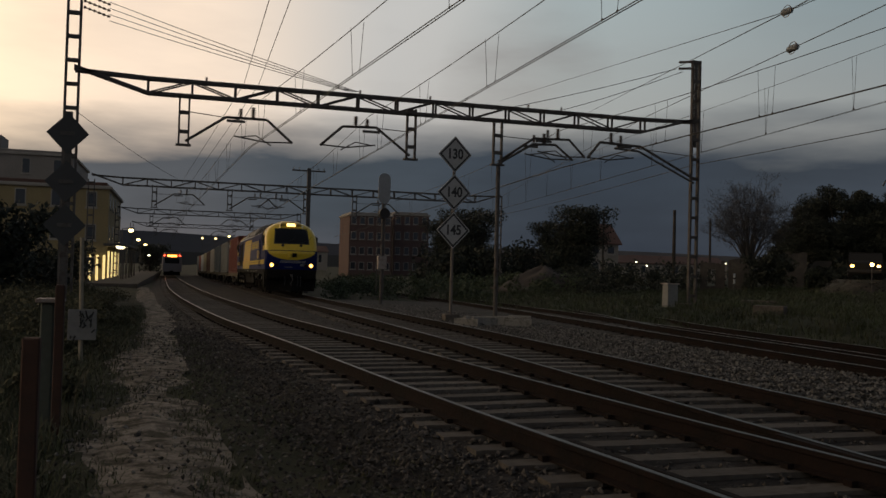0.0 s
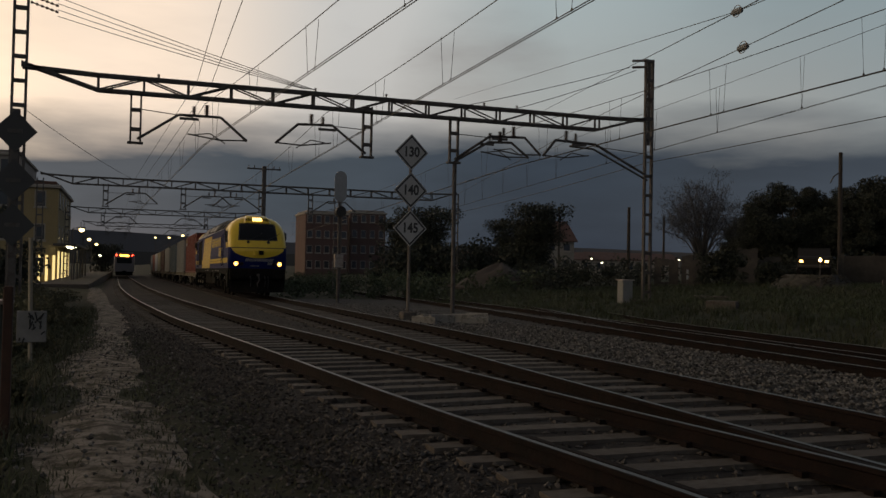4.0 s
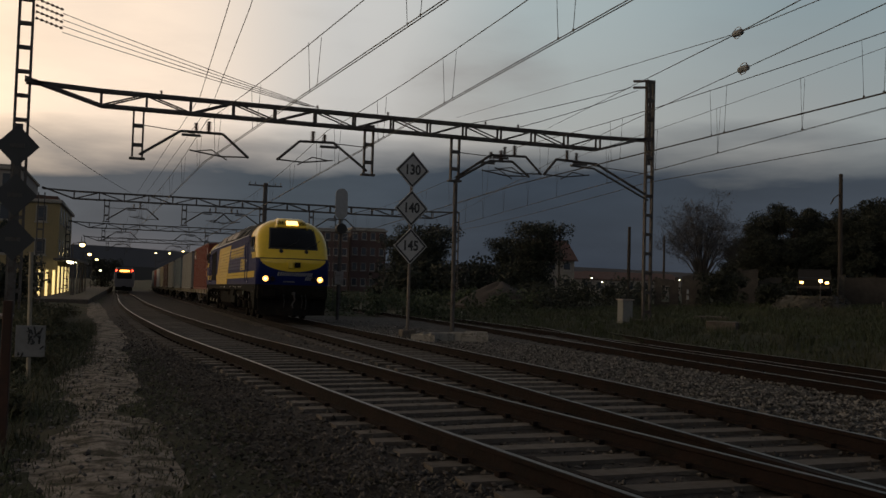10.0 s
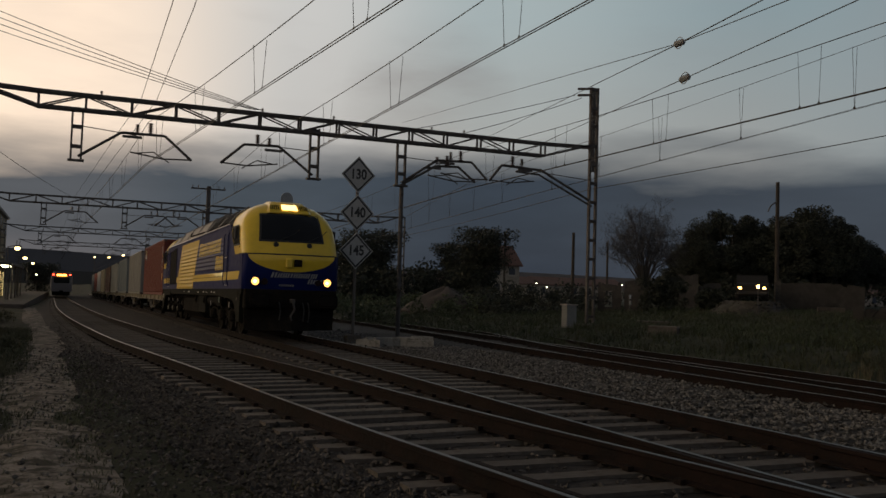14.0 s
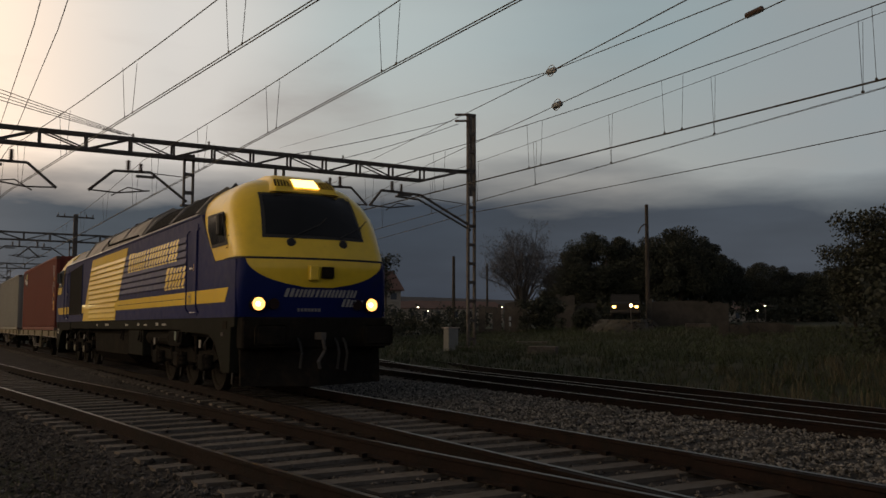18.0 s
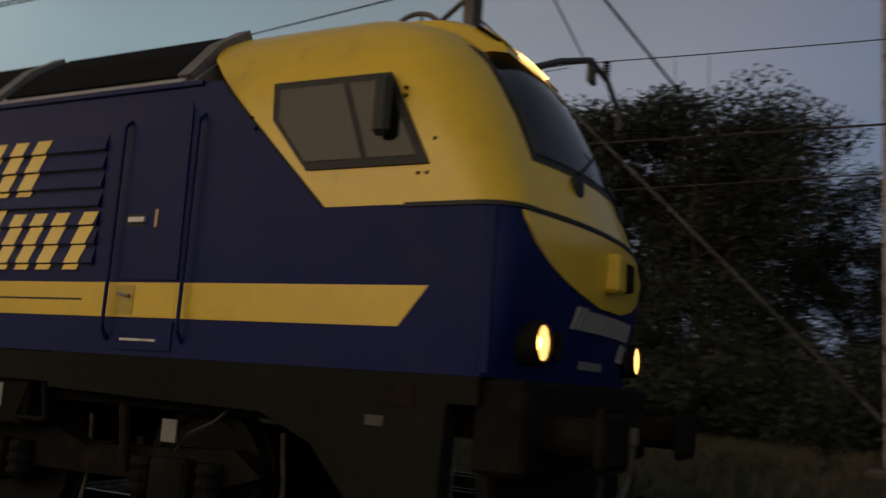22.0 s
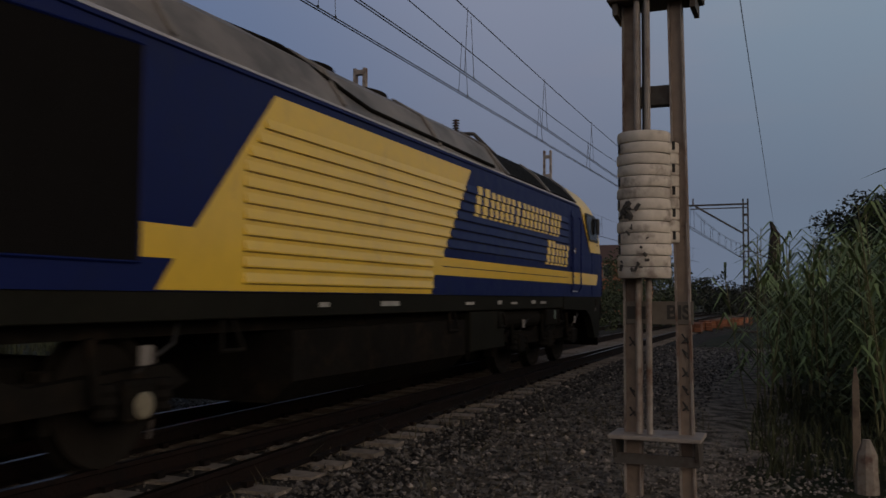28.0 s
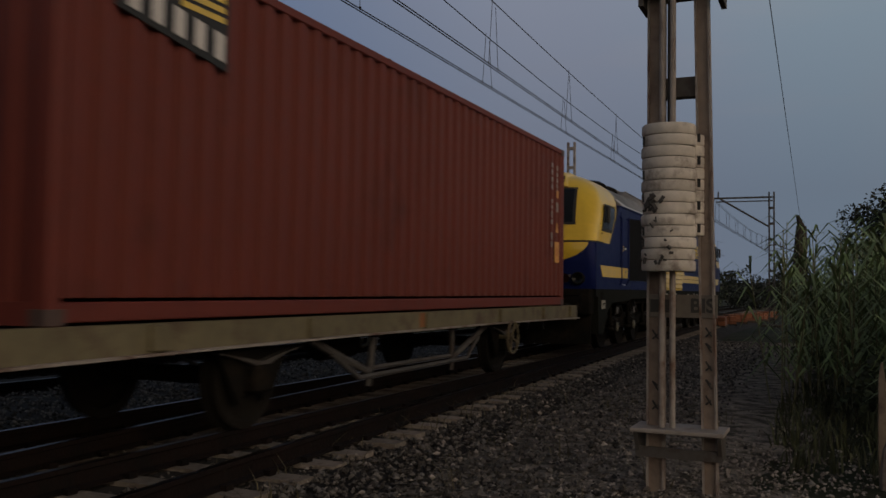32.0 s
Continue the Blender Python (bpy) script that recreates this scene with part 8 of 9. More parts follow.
    grass("line_grass", "rough grass along the line", GRASS, g, 0.12, 0.4, 7, 7, 0.6, 0.012)


# ---- buildings and far things ----
def window_unit(parent, x0, x1, y, z0, z1, axis, out, frame_mat, pane_mat):
    """A window with frame, sill and pane on a wall facing -y (axis y) or +x/-x (axis x)."""
    def bx(a0, a1, d0, d1, c0, c1):
        d0, d1 = sorted((y + out * d0, y + out * d1))
        return Mesh().box(a0, a1, d0, d1, c0, c1) if axis == "y" else Mesh().box(d0, d1, a0, a1, c0, c1)
    w = part("window", bx(x0, x1, -0.05, 0.03, z0, z1), frame_mat, parent)
    part("pane", bx(x0 + 0.1, x1 - 0.1, 0.0, 0.04, z0 + 0.1, z1 - 0.1), pane_mat, w)
    part("sill", bx(x0 - 0.1, x1 + 0.1, -0.02, 0.14, z0 - 0.12, z0), frame_mat, w)


def building(name, label, x0, x1, y0, y1, z0, z1, wall_mat, roof_mat, faces, storeys, bays, flat=True, pane=None, ridge=2.0):
    b = thing(name, label, "building")
    part("wall", Mesh().box(x0, x1, y0, y1, z0 - 0.6, z1), wall_mat, b)
    fm = material("stone_trim", (0.24, 0.22, 0.19), 0.85)
    pm = pane or material("dim_window", (0.02, 0.022, 0.026), 0.15, 0, 0.1, bump=0)
    if flat:
        part("cornice", Mesh().box(x0 - 0.25, x1 + 0.25, y0 - 0.25, y1 + 0.25, z1 - 0.35, z1, 0.06), fm, b)
        part("roof", Mesh().box(x0 + 0.2, x1 - 0.2, y0 + 0.2, y1 - 0.2, z1, z1 + 0.35, 0.05), roof_mat, b)
    else:
        ym = (y0 + y1) / 2
        part("gable", Mesh().prism([(y0, z1), (y1, z1), (ym, z1 + ridge - 0.06)], "x", x0, x1), wall_mat, b)
        for s, ya in ((-1, y0 - 0.35), (1, y1 + 0.35)):
            part("roof", Mesh().prism([(ya, z1 - 0.2), (ym, z1 + ridge), (ym, z1 + ridge + 0.16), (ya, z1 - 0.04)], "x", x0 - 0.3, x1 + 0.3), roof_mat, b)
    h = (z1 - z0) / storeys
    for axis, wall, out in faces:
        a0, a1 = (x0, x1) if axis == "y" else (y0, y1)
        step = (a1 - a0) / bays
        for f in range(storeys):
            for i in range(bays):
                c = a0 + step * (i + 0.5)
                window_unit(b, c - 0.5, c + 0.5, wall, z0 + h * f + h * 0.32, z0 + h * f + h * 0.82, axis, out, fm, pm)
    return b


def lamp_post(x, y, z, glow):
    s = thing("platform_lamp", "station platform lamp with a glowing white head", "street lamp", group="platform lamps")
    z0 = gh(x, y)
    part("pole", Mesh().tube((x, y, z0), (x, y, z), 0.06, 8, 0.045), STEEL, s)
    part("arm", Mesh().tube((x, y, z), (x + 0.7, y, z + 0.1), 0.035, 6), STEEL, s)
    part("lamp_head", Mesh().box(x + 0.4, x + 1.1, y - 0.2, y + 0.2, z + 0.02, z + 0.12, 0.03), STEEL, s)
    part("glowing_globe", Mesh().lathe([(-0.2, 0.08), (-0.14, 0.2), (0.0, 0.24), (0.1, 0.16)], (x + 0.75, y, z - 0.1), "z", 14), glow, s, "glowing lamp glass", smooth=True)


def wall_run(name, label, a, b, h, mat, thick=0.3, coping=True):
    a, b = Vector(a), Vector(b)
    d = b - a
    ang = math.degrees(math.atan2(d.y, d.x))
    w = thing(name, label, "wall", m=pose(a.x, a.y, gh(a.x, a.y) - 0.2, 0, 0, ang))
    part("masonry", Mesh().box(0, d.length, -thick / 2, thick / 2, 0, h + 0.2, 0.03), mat, w)
    if coping:
        part("coping", Mesh().box(-0.05, d.length + 0.05, -thick / 2 - 0.05, thick / 2 + 0.05, h + 0.2, h + 0.3, 0.02), mat, w)


def parked_car(x, y, z, turn):
    c = thing("parked_car", "dark parked car with its lights on", "car", m=pose(x, y, z, 0, 0, turn))
    paint = material("pale_car_paint", (0.022, 0.021, 0.020), 0.8, 0, 0.1, 4, 0.5, 0, spec=0.1)
    prof = [(-2.0, 0.3), (-2.0, 0.85), (-1.75, 0.95), (-1.2, 1.0), (-0.55, 1.45), (0.9, 1.48), (1.6, 1.0), (2.05, 0.9), (2.08, 0.35), (1.7, 0.28), (-1.7, 0.28)]
    part("body", Mesh().prism(prof, "y", -0.8, 0.8), paint, c)
    part("windscreen", Mesh().prism([(-1.16, 1.02), (-0.58, 1.43), (-0.5, 1.40), (-1.05, 1.02)], "y", -0.68, 0.68), BLACK_MESH, c)
    for s in (-1, 1):
        part("side_glass", Mesh().prism([(-0.9, 1.04), (-0.5, 1.38), (0.85, 1.4), (1.35, 1.04)], "y", s * 0.79, s * 0.81), GLASS, c)
        part("headlight", Mesh().box(-2.03, -1.97, s * 0.62 - 0.09, s * 0.62 + 0.09, 0.64, 0.77, 0.03), material("car_light", (1, 0.8, 0.5), 0.3, emit=7.0, emit_colour=(1.0, 0.55, 0.16), bump=0), c, "glowing car light")
        for xx in (-1.25, 1.3):
            w = part("wheel", Mesh().lathe([(-0.09, 0.26), (-0.1, 0.31), (0.1, 0.31), (0.09, 0.26)], (xx, s * 0.74, 0.31), "y", 20), RUBBER, c)
            part("rim", Mesh().tube((xx, s * 0.74, 0.31), (xx, s * 0.85, 0.31), 0.19, 14), STEEL_PALE, w)
    part("bumper", Mesh().box(-2.08, -1.95, -0.78, 0.78, 0.34, 0.52, 0.04), RUBBER, c)


def broken_wall(label, az0, az1, d, low, high, mat, seed, thick=0.28, holes=()):
    """A ruined wall with a ragged crown; holes: (start, end, sill, head) as shares of its length and heights."""
    rng = random.Random(seed)
    a, b = Vector((*polar(az0, d), 0)), Vector((*polar(az1, d), 0))
    run_len = (b - a).length
    z0 = min(gh(a.x, a.y), gh(b.x, b.y)) - 0.15
    w = thing("ruined_wall", label, "wall", m=pose(a.x, a.y, z0, 0, 0, math.degrees(math.atan2(b.y - a.y, b.x - a.x))))
    cuts = sorted({0.0, 1.0, *[h[0] for h in holes], *[h[1] for h in holes], *[round(rng.random(), 2) for _ in range(max(2, int(run_len * 1.2)))]})
    for u, v in zip(cuts, cuts[1:]):
        top = rng.uniform(low, high) + 0.15
        hole = [h for h in holes if h[0] <= u and v <= h[1]]
        if hole:
            part("masonry", Mesh().box(u * run_len, v * run_len, -thick / 2, thick / 2, 0, hole[0][2], 0.02), mat, w)
            if hole[0][3] < top:
                part("lintel", Mesh().box(u * run_len, v * run_len, -thick / 2, thick / 2, hole[0][3], top, 0.02), mat, w)
        else:
            part("masonry", Mesh().prism([(u * run_len, 0), (v * run_len, 0), (v * run_len, top - rng.uniform(0, 0.12)), ((u + v) / 2 * run_len, top), (u * run_len, top - rng.uniform(0, 0.12))], "y", -thick / 2, thick / 2), mat, w)
    return w


BANK_TOP = 1.42


def ruins(wall):
    """The old yard across the field: broken walls, rubble heap, slabs, scrawled low wall."""
    dim = material("dim_garden_wall", (0.034, 0.030, 0.027), 0.95, 0, 0.4, 5, 0.5, 0.3, stain=(0.018, 0.017, 0.014), stain_amount=0.6)
    broken_wall("broken rendered wall with an empty window", -32.85, -34.3, 57, 1.75, 1.95, wall, 1, holes=((0.3, 0.62, 0.5, 1.5),))
    broken_wall("pale rendered end wall of a ruin", -34.5, -35.7, 56, 1.95, 2.05, wall, 2)
    broken_wall("pale broken wall behind the bushes", -37.75, -38.95, 60, 2.2, 2.6, wall, 3)
    broken_wall("low broken wall in the scrub", -39.0, -40.3, 61, 1.4, 1.9, dim, 4)
    broken_wall("long dim garden wall under the pines", -43.75, -48.3, 56, 1.55, 1.75, dim, 5)
    broken_wall("pale gatepost at the end of the garden wall", -43.42, -43.74, 55, 1.8, 1.85, wall, 6, 0.4)
    # a nearer low wall with dark scrawl
    low = broken_wall("low grey wall with dark painted scrawl", -47.7, -52.0, 42, 0.55, 0.75, dim, 7)
    rng = random.Random(8)
    ink = material("dark_scrawl_paint", (0.006, 0.006, 0.008), 0.8)
    for k in range(16):
        u = rng.uniform(0.4, 2.9)
        m = Mesh()
        m.tube((u, -0.16, rng.uniform(0.25, 0.7)), (u + rng.uniform(-0.2, 0.25), -0.16, rng.uniform(0.25, 0.7)), 0.03, 5)
        part("scrawl_stroke", m, ink, low)
    # earth bank heaped with rubble, flat on top where the car stands
    x, y = polar(-42.0, 53)
    ca, sa = math.cos(radians(48)), math.sin(radians(48))
    heap, rings = Mesh(), []
    for k in range(6):
        zz = gh(x, y) - 0.15 + (BANK_TOP - gh(x, y) + 0.15) * k / 5
        ring = []
        for w in [2 * math.pi * i / 28 for i in range(28)]:
            q = 1 + (0.16 - 0.02 * k) * noise.noise((math.cos(w) * 2.4, math.sin(w) * 2.4, k * 0.5))
            u, v = (4.0 - 0.28 * k) * math.cos(w) * q, (2.3 - 0.19 * k) * math.sin(w) * q
            ring.append((x + u * ca - v * sa, y + u * sa + v * ca, zz))
        rings.append(ring)
    heap.loft(rings)
    dust = material("grey_rubble", (0.034, 0.031, 0.027), 0.95, 0, 0.6, 7, 0.8, 0.8, stain=(0.016, 0.018, 0.011), stain_amount=0.6)
    solo("earth_bank", heap, dust, "grey-brown bank of rubble and earth under the parked car", "heap", smooth=True)
    spots = []
    for _ in range(320):
        w, q = rng.uniform(1.8, 4.5), rng.uniform(0.66, 1.15)
        u, v = 3.9 * q * math.cos(w), 2.2 * q * math.sin(w)
        px, py = x + u * ca - v * sa, y + u * sa + v * ca
        spots.append((px, py, gh(px, py) + (BANK_TOP - gh(x, y)) * (1 - smooth01(q, 0.62, 1.05)), rng.uniform(0.05, 0.15)))
    stones("rubble_stones", dust, spots, "broken stones and bricks on the bank")
    # slabs lying in the grass and beside the side track
    for label, az, d, lx, h, mat, turn in (
            ("pale concrete slab lying in the grass", -36.3, 40, 1.45, 0.16, SLEEPER, 30), ("pale concrete slab in front of the garden wall", -46.5, 50, 1.3, 0.35, wall, 42)):
        px, py = polar(az, d)
        solo("concrete_slab", Mesh().box(-lx / 2, lx / 2, -0.35, 0.35, -0.05, h, 0.02), mat, label, "slab", m=pose(px, py, gh(px, py), 0, 0, -turn))
    px, py = 18.5, 24.6
    solo("concrete_block", Mesh().box(-0.48, 0.48, -0.3, 0.3, -0.05, 0.24, 0.025), SLEEPER, "low grey concrete block beside the side track", "block", m=pose(px, py, gh(px, py) + 0.02, 0, 0, -48))
    # two small white plates on a post before the ruin
    px, py = polar(-34.85, 54)
    po = thing("marker_post", "short post with two white plates in the scrub", "post", m=pose(px, py, gh(px, py), 0, 0, 35))
    part("post", Mesh().tube((0, 0.03, 0), (0, 0.03, 1.15), 0.035, 7), STEEL, po)
    for z in (0.48, 0.82):
        part("plate", Mesh().box(-0.15, 0.15, -0.02, 0.0, z, z + 0.24, 0.01), WHITE, po, "white plate")


def build_far():
    stucco = material("yellow_station_stucco", (0.22, 0.17, 0.085), 0.9, 0, 0.2, 6, 0.4, 0.1, stain=(0.22, 0.17, 0.09), stain_amount=0.3)
    grey_st = material("grey_block_stucco", (0.20, 0.18, 0.16), 0.9, 0, 0.2, 5, 0.4, 0.1)
    brick = material("red_brick_facade", (0.085, 0.048, 0.04), 0.9, 0, 0.25, 8, 0.5, 0.1)
    roof = material("clay_roof", (0.085, 0.045, 0.034), 0.9, 0, 0.35, 10, 1, 0.3)
    pale = material("pale_house_wall", (0.22, 0.195, 0.165), 0.9, 0, 0.2, 5, 0.5, 0.1, stain=(0.2, 0.17, 0.14), stain_amount=0.3)
    ruin = material("pale_ruined_wall", (0.038, 0.033, 0.029), 0.95, 0, 0.35, 6, 0.7, 0.3, stain=(0.07, 0.06, 0.05), stain_amount=0.5)
    lit = material("lit_station_window", (1.0, 0.75, 0.3), 0.5, emit=0.9, emit_colour=(1.0, 0.80, 0.36), bump=0)
    glow = material("lamp_glow", (1, 0.85, 0.55), 0.4, emit=5.0, emit_colour=(1.0, 0.76, 0.34), bump=0)
    glow_w = material("tube_glow", (1, 0.95, 0.85), 0.4, emit=6.0, emit_colour=(1.0, 0.95, 0.66), bump=0)
    z = gz(95) - 0.3
    building("station_building", "three-storey yellow stuccoed station building", -22, -6.3, 92, 112, z, 8.6, stucco, roof, (("y", 92, -1), ("x", -6.3, 1)), 3, 5)
    building("tall_block", "tall grey town block behind the station", -34, -12.6, 120, 140, z, 14.5, grey_st, grey_st, (("y", 120, -1),), 4, 6)
    pent = thing("roof_box", "small plant room on a roof", "building")
    part("wall", Mesh().box(-24.5, -21, 121, 126, 14.6, 16.6, 0.05), grey_st, pent)
    # lit station front and canopy
    cn = thing("station_canopy", "lit platform canopy with glowing yellow doorways", "canopy")
    part("roof", Mesh().box(-6.25, -4.3, 86, 112, 2.75, 2.95, 0.03), STEEL, cn)
    for y in (86.5, 92, 98, 104, 110):
        part("column", Mesh().tube((-4.5, y, z), (-4.5, y, 2.75), 0.07, 8), STEEL, cn)
    for i in range(4):
        part("lit_door", Mesh().box(-6.28, -6.2, 92.8 + 5.0 * i, 94.0 + 5.0 * i, z + 0.3, 2.3), lit, cn, "glowing doorway")
    for i in range(3):
        part("lit_door", Mesh().box(-7.9 + 0.62 * i, -7.68 + 0.62 * i, 91.9, 91.97, z + 0.3, 1.9), lit, cn, "glowing doorway")
    for y, x in ((90, -5.0), (150, -4.0)):
        part("tube_light", Mesh().box(x - 0.12, x + 0.12, y - 2.6, y + 2.6, 2.55 if y < 100 else 2.35, 2.68 if y < 100 else 2.48), glow_w, cn, "glowing tube light")
    for i in range(2):
        part("tube_light", Mesh().box(-5.2, -4.6, 87.0 + 4 * i, 87.2 + 4 * i, 2.62, 2.72), glow_w, cn, "glowing tube light")
    pf = Mesh().box(-6.2, -2.6, 70, 190, gz(95) - 0.6, gz(120) + 0.42, 0.03)
    solo("platform", pf, SLEEPER, "low concrete station platform", "platform", kind="structure")
    for x, y, zz in ((-4.7, 87, 4.35), (-5.3, 120, 4.3), (-5.4, 152, 4.3)):
        lamp_post(x, y, zz, glow)
    for az, d, zz in ((-1.6, 210, 7.0), (-2.4, 190, 6.5), (-3.2, 170, 6.4)):
        x, y = polar(az, d)
        s = thing("yard_lamp", "small far yard lamp", "street lamp", group="yard lamps")
        part("pole", Mesh().tube((x, y, -1.5), (x, y, zz), 0.07, 6), STEEL, s)
        part("glowing_head", Mesh().box(x - 0.2, x + 0.2, y - 0.2, y + 0.2, zz, zz + 0.25, 0.04), glow, s)
    # the waiting regional train
    rt = thing("regional_train", "white and red regional train standing at the platform", "train", m=pose(-0.38, 139, gz(139)))
    wht = material("train_white", (0.16, 0.14, 0.14), 0.4, 0, 0.1, 4, 0.5, 0.02)
    red = material("train_red", (0.30, 0.03, 0.025), 0.4, 0, 0.1, 4, 0.5, 0.02)
    part("body", Mesh().loft([[(x * k, y, zz) for x, zz in ((-1.42, 0.9), (-1.45, 1.6), (-1.42, 3.1), (-1.1, 3.75), (1.1, 3.75), (1.42, 3.1), (1.45, 1.6), (1.42, 0.9))] for y, k in ((0, 0.93), (0.5, 1), (60, 1))]), wht, rt, smooth=False)
    part("red_band", Mesh().box(-1.36, 1.36, -0.03, 0.3, 3.05, 3.55, 0.05), red, rt, "red band over the windows")
    part("end_window", Mesh().box(-1.05, 1.05, -0.05, 0.2, 2.1, 2.95, 0.05), GLASS, rt)
    part("destination_board", Mesh().box(-0.65, 0.65, -0.06, 0.0, 3.12, 3.36), material("amber_display", (1, 0.5, 0.1), 0.5, emit=9.0, emit_colour=(1.0, 0.42, 0.06), bump=0), rt, "glowing amber display")
    for x in (-1.1, 1.1):
        part("tail_light", Mesh().box(x - 0.13, x + 0.13, -0.07, 0.02, 3.2, 3.38, 0.03), material("red_tail_glow", (1, 0.05, 0.03), 0.4, emit=9.0, emit_colour=(1.0, 0.06, 0.03), bump=0), rt, "glowing red tail light")
    part("underframe", Mesh().box(-1.2, 1.2, 0.2, 60, 0.35, 0.9), UNDER, rt)
    part("coupler", Mesh().box(-0.25, 0.25, -0.4, 0.2, 0.75, 1.05, 0.03), UNDER, rt)
    # town beyond the tracks
    x, y = polar(-13.6, 165)
    building("apartment_block", "red-brown apartment block with flat roof", x - 8.5, x - 0.6, y, y + 10, 0.2, 11.2, brick, grey_st, (("y", y, -1),), 4, 5)
    building("apartment_block", "taller red-brown apartment block", x + 1.2, x + 8.2, y + 6, y + 18, 0.2, 12.0, brick, grey_st, (("y", y + 6, -1),), 4, 4)
    x, y = polar(-26.7, 105)
    hb = building("gabled_house", "pale gabled house among dark shrubs", x - 1.5, x + 2.4, y, y + 5, 1.2, 5.0, pale, roof, (("y", y, -1),), 2, 2, False, None, 2.2)
    for k, (az, d, w, hgt) in enumerate(((-28.6, 190, 16, 4.0), (-30.5, 210, 12, 4.5), (-32.3, 200, 18, 4.2), (-21.5, 230, 16, 4.8), (-7.0, 240, 20, 5.5), (-49.5, 130, 12, 3.0))):
        x, y = polar(az, d)
        building("low_house", "low far house with clay roof", x - w / 2, x + w / 2, y, y + 8, 1.0, hgt, pale, roof, (("y", y, -1),), 1, 5, False, None, 1.4)
    rng = random.Random(77)
    for k in range(16):
        az = rng.uniform(-52, -24)
        x, y = polar(az, rng.uniform(150, 260))
        s = thing("far_street_lamp", "tiny far street lamp", "street lamp", group="far street lamps")
        zz = rng.uniform(2.8, 4.6)
        part("pole", Mesh().tube((x, y, 0.3), (x, y, zz), 0.06, 5), STEEL, s)
        part("glowing_head", Mesh().box(x - 0.11, x + 0.11, y - 0.11, y + 0.11, zz, zz + 0.16), glow_w, s)
    for az, d, zz in ((-24.9, 100, 2.0), (-27.6, 102, 2.0), (-49.95, 70, 2.1), (-50.4, 70, 2.45)):
        x, y = polar(az, d)
        s = thing("yard_light", "small yard light on a post", "street lamp", group="yard lights")
        part("post", Mesh().tube((x, y, 0.5), (x, y, zz), 0.04, 6), STEEL, s)
        part("glowing_head", Mesh().box(x - 0.035, x + 0.035, y - 0.035, y + 0.035, zz, zz + 0.06), glow_w, s)
    # ruined yard, rubble, car
    ruins(ruin)
    parked_car(*polar(-42.1, 53), BANK_TOP, 48)
    x, y = polar(-42.45, 49.6)
    s = thing("yard_lamp", "warm bright lamp on a short post before the parked car", "street lamp")
    part("post", Mesh().tube((x, y, gh(x, y)), (x, y, 2.10), 0.03, 6), STEEL, s)
    part("glowing_head", Mesh().lathe([(-0.09, 0.02), (-0.06, 0.07), (0.0, 0.09), (0.06, 0.07), (0.09, 0.02)], (x, y, 2.18), "z", 12), material("warm_yard_glow", (1, 0.8, 0.5), 0.3, emit=14.0, emit_colour=(1.0, 0.56, 0.2), bump=0), s, "glowing warm lamp glass", smooth=True)
    x, y = polar(-43.5, 58)
    po = thing("wooden_pole", "dark wooden pole with a small bracket", "pole")
    part("pole", Mesh().tube((x, y, 0.5), (x, y, 8.75), 0.14, 9, 0.11), BARK, po)
    part("bracket", Mesh().path([(x, y, 7.6), (x - 0.5, y, 7.3), (x - 0.75, y, 6.9)], 0.04, 5), STEEL, po)
    for az, d, top in ((-31.25, 62, 5.8), (-26.9, 96, 8.2), (-33.4, 90, 7.0)):
        x, y = polar(az, d)
        solo("wooden_pole", Mesh().tube((x, y, 0.4), (x, y, top), 0.13, 8, 0.1), BARK, "thin dark wooden pole", "pole")
    x, y = polar(-23.2, 58)
    mound = Mesh()
    rings = []
    for k in range(7):
        r = 3.0 * (1 - (k / 6.2) ** 1.7)
        ring = []
        for w in [2 * math.pi * i / 22 for i in range(22)]:
            n = 1 + 0.22 * noise.noise((math.cos(w) * 1.7, math.sin(w) * 1.7, k * 0.6))
            ring.append((x + r * math.cos(w) * n, y + r * math.sin(w) * 0.7 * n, gh(x, y) - 0.1 + 0.29 * k * (1 + 0.1 * math.sin(3 * w))))
        rings.append(ring)
    mound.loft(rings)
    solo("earth_mound", mound, material("brown_mound", (0.04, 0.032, 0.026), 0.95, 0, 0.4, 5, 0.6, 0.4), "brown heap of earth in the field", "heap", smooth=True)
    # the orange house and the brick stacks down the line
    x, y = polar(-167.2, 95)
    building("orange_house", "orange-roofed house behind the bushes", x - 5, x + 4, y - 8, y, 0.0, 5.4, material("orange_wall", (0.34, 0.15, 0.09), 0.9), roof, (("y", y, 1),), 2, 4, False, None, 1.6)
    st = material("orange_brick", (0.20, 0.075, 0.036), 0.9, 0, 0.3, 12, 1, 0.2, island=-0.5)
    base = Mesh().box(-0.5, 0.5, -0.45, 0.45, 0, 0.12)
    for k in range(6):
        x, y = polar(-172.8 - 0.62 * k, 42 + 3.2 * k)
        s = thing("brick_pallet", "pallet of orange bricks beside the line", "bricks", m=pose(x - 0.3, y, gh(x, y), 0, 0, 12 * k), group="brick pallets")
        part("pallet", base, BARK, s)
        for i in range(3):
            for j in range(2):
                part("brick_course", Mesh().box(-0.48 + 0.33 * i, -0.18 + 0.33 * i, -0.42, 0.42, 0.12 + 0.19 * j, 0.30 + 0.19 * j, 0.01), st, s)
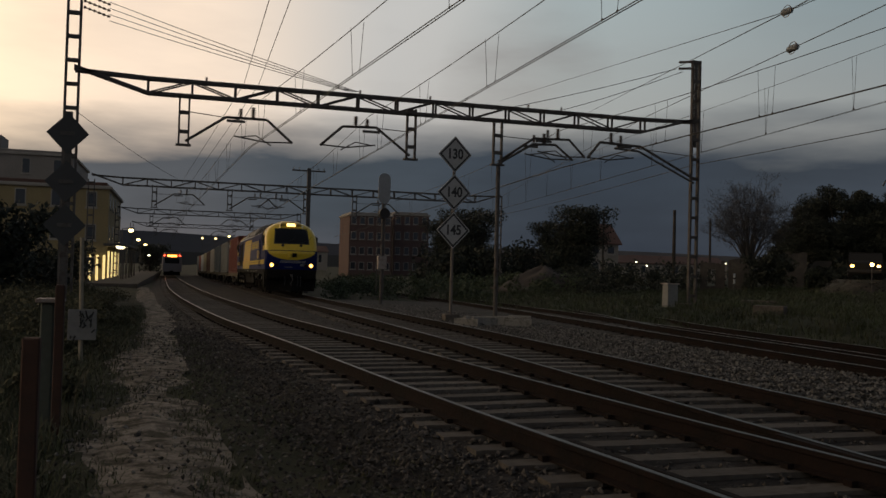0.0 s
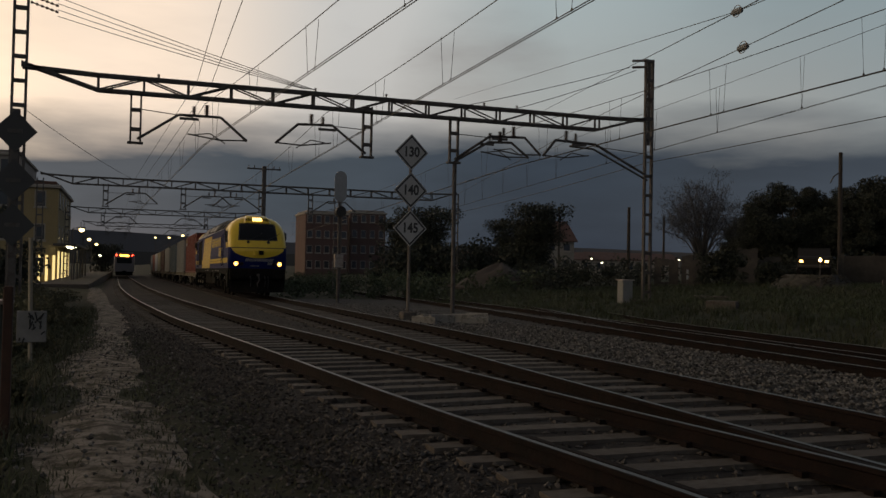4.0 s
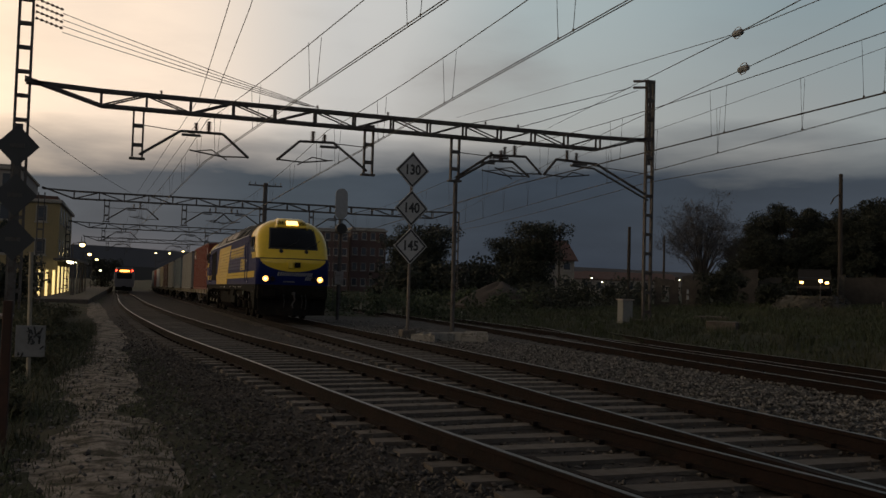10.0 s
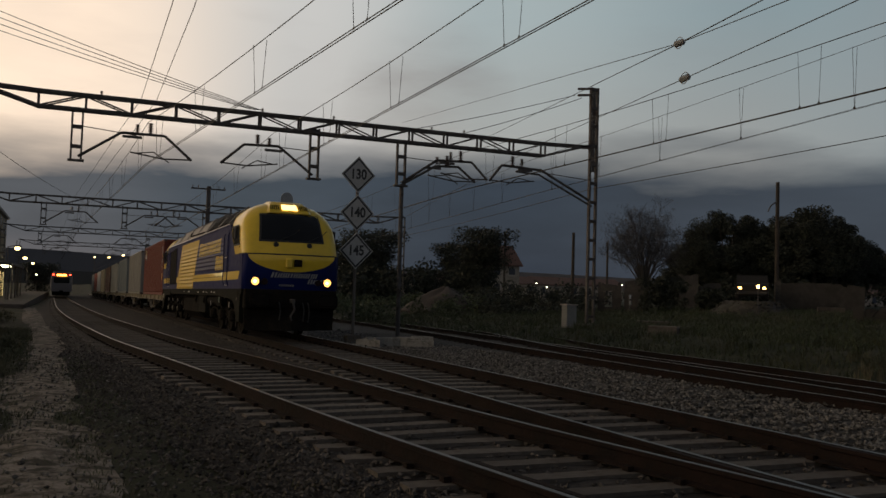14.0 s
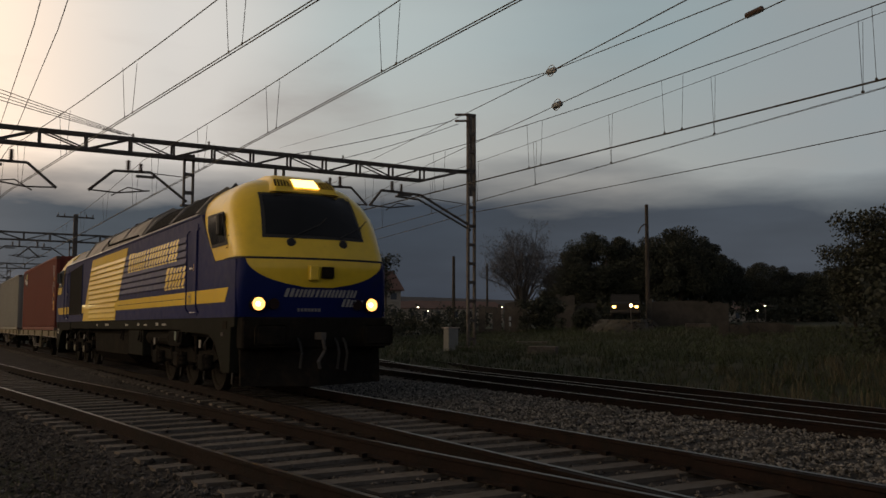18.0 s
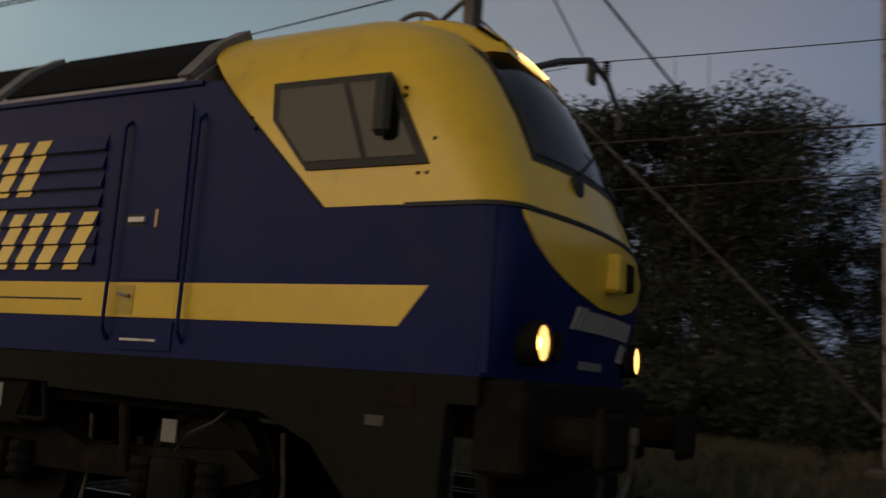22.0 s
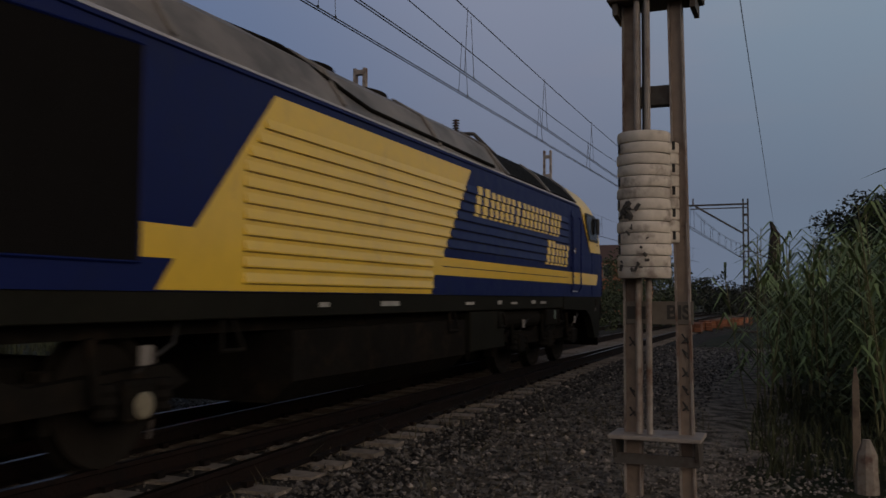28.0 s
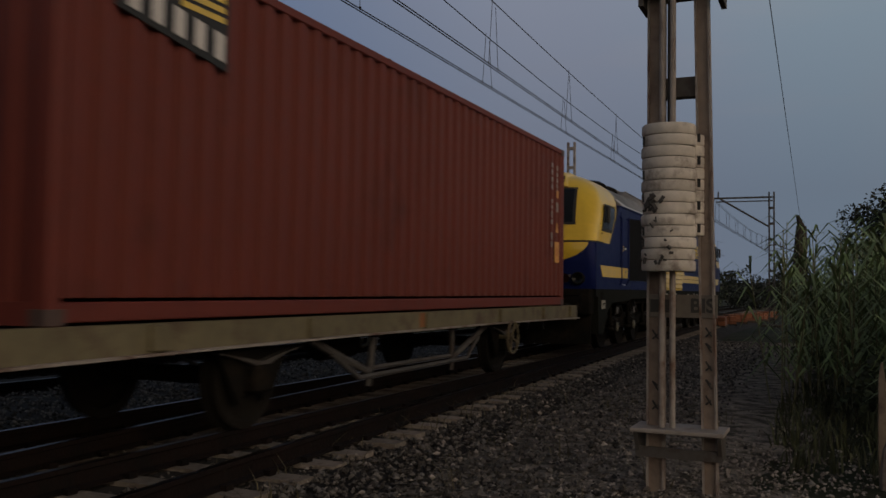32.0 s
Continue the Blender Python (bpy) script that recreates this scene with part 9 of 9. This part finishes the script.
    # the ridge on the horizon; haze is put into its base colours, farthest palest
    for d, h0, haze_hue, seed in ((1500, 62, (0.075, 0.08, 0.094), 3), (900, 20, (0.045, 0.047, 0.048), 8)):
        v, f = [], []
        n = 180
        for i in range(n + 1):
            az = -180 + 360 * i / n
            x, y = polar(az, d)
            hgt = h0 * (0.35 + 0.65 * max(0.0, 0.5 + 0.9 * noise.noise((math.cos(radians(az)) * 2.2 + seed, math.sin(radians(az)) * 2.2, seed))))
            hgt *= 0.35 + 0.65 * smooth01(math.cos(radians(az + 12)), -0.3, 0.9)
            v += [(x, y, -20), (x, y, hgt), (x * 1.25, y * 1.25, hgt * 0.6), (x * 1.25, y * 1.25, -20)]
        for i in range(n):
            for k in range(3):
                f.append((i * 4 + k, i * 4 + k + 1, i * 4 + 4 + k + 1, i * 4 + 4 + k))
        mt = material("far_ridge_%d" % seed, haze_hue, 1.0, 0, 0.15, 0.02, 0.004, 0)
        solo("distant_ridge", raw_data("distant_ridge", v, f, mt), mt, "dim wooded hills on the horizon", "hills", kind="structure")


build_far()
build_plants()
build_tracks()


# ---- what moves ----
# where the leading stripe tip of the locomotive is along the track, second by second
RUN = [(0, 48.3), (1, 47.4), (2, 46.35), (3, 45.25), (4, 44.1), (5, 42.85), (6.5, 40.65), (7, 39.85), (8, 38.15), (9, 36.35), (10, 34.45), (11, 32.45), (12, 30.3), (13, 28.05), (14, 25.62), (15, 23.08), (16.5, 19.17), (17.5, 16.36), (18.5, 13.44), (19.5, 10.38), (20.5, 7.24), (21.5, 4.03), (22.0, 2.45), (22.6, 0.48), (23.3, -1.88), (24.0, -4.36), (25.0, -8.26), (25.5, -10.28), (27.5, -18.48), (28.5, -22.97), (29.5, -27.57), (30.5, -32.34), (31.5, -37.17), (32, -39.63)]
run = smooth_curve(RUN)


def key_times(step):
    """Times by which the train has gone a given way further."""
    out, last, t = [0.0], run(0), 0.0
    while t < 31.99:
        t += 1 / 30
        if last - run(t) >= step or t >= 31.99:
            out.append(round(min(t, 32.0), 4))
            last = run(t)
    return out


def riding(y0, y1, local, extra=0.0):
    """The pose of a vehicle whose axles stand at y0 and y1; local: its own y of the first axle."""
    za, zb = gz(y0), gz(y1)
    slope = math.degrees(math.atan2(zb - za, y1 - y0))
    return pose(T2X, y0 - local, za - local * math.tan(radians(slope)) + extra, slope, 0, 0)


def motions():
    coarse = key_times(1.5)
    fine = key_times(0.62)
    walk(LOCO, [(t, riding(run(t) + 3.8, run(t) + 17.14, 3.8 - 10.47)) for t in coarse])
    for w in LOCO_SETS:
        base = w.matrix_basis.copy()
        walk(w, [(t, base @ pose(0, 0, 0, math.degrees((run(0) - run(t)) / 0.53), 0, 0)) for t in fine])
    for wg, box, u0, sets in WAGONS:
        walk(wg, [(t, riding(run(t) + u0 + 3.75, run(t) + u0 + 10.45, 3.75)) for t in coarse])
        walk(box, [(t, riding(run(t) + u0 + 3.75, run(t) + u0 + 10.45, 3.75 - 0.92, 1.035)) for t in coarse])
        for w in sets:
            base = w.matrix_basis.copy()
            walk(w, [(t, base @ pose(0, 0, 0, math.degrees((run(0) - run(t)) / 0.47), 0, 0)) for t in fine])


motions()
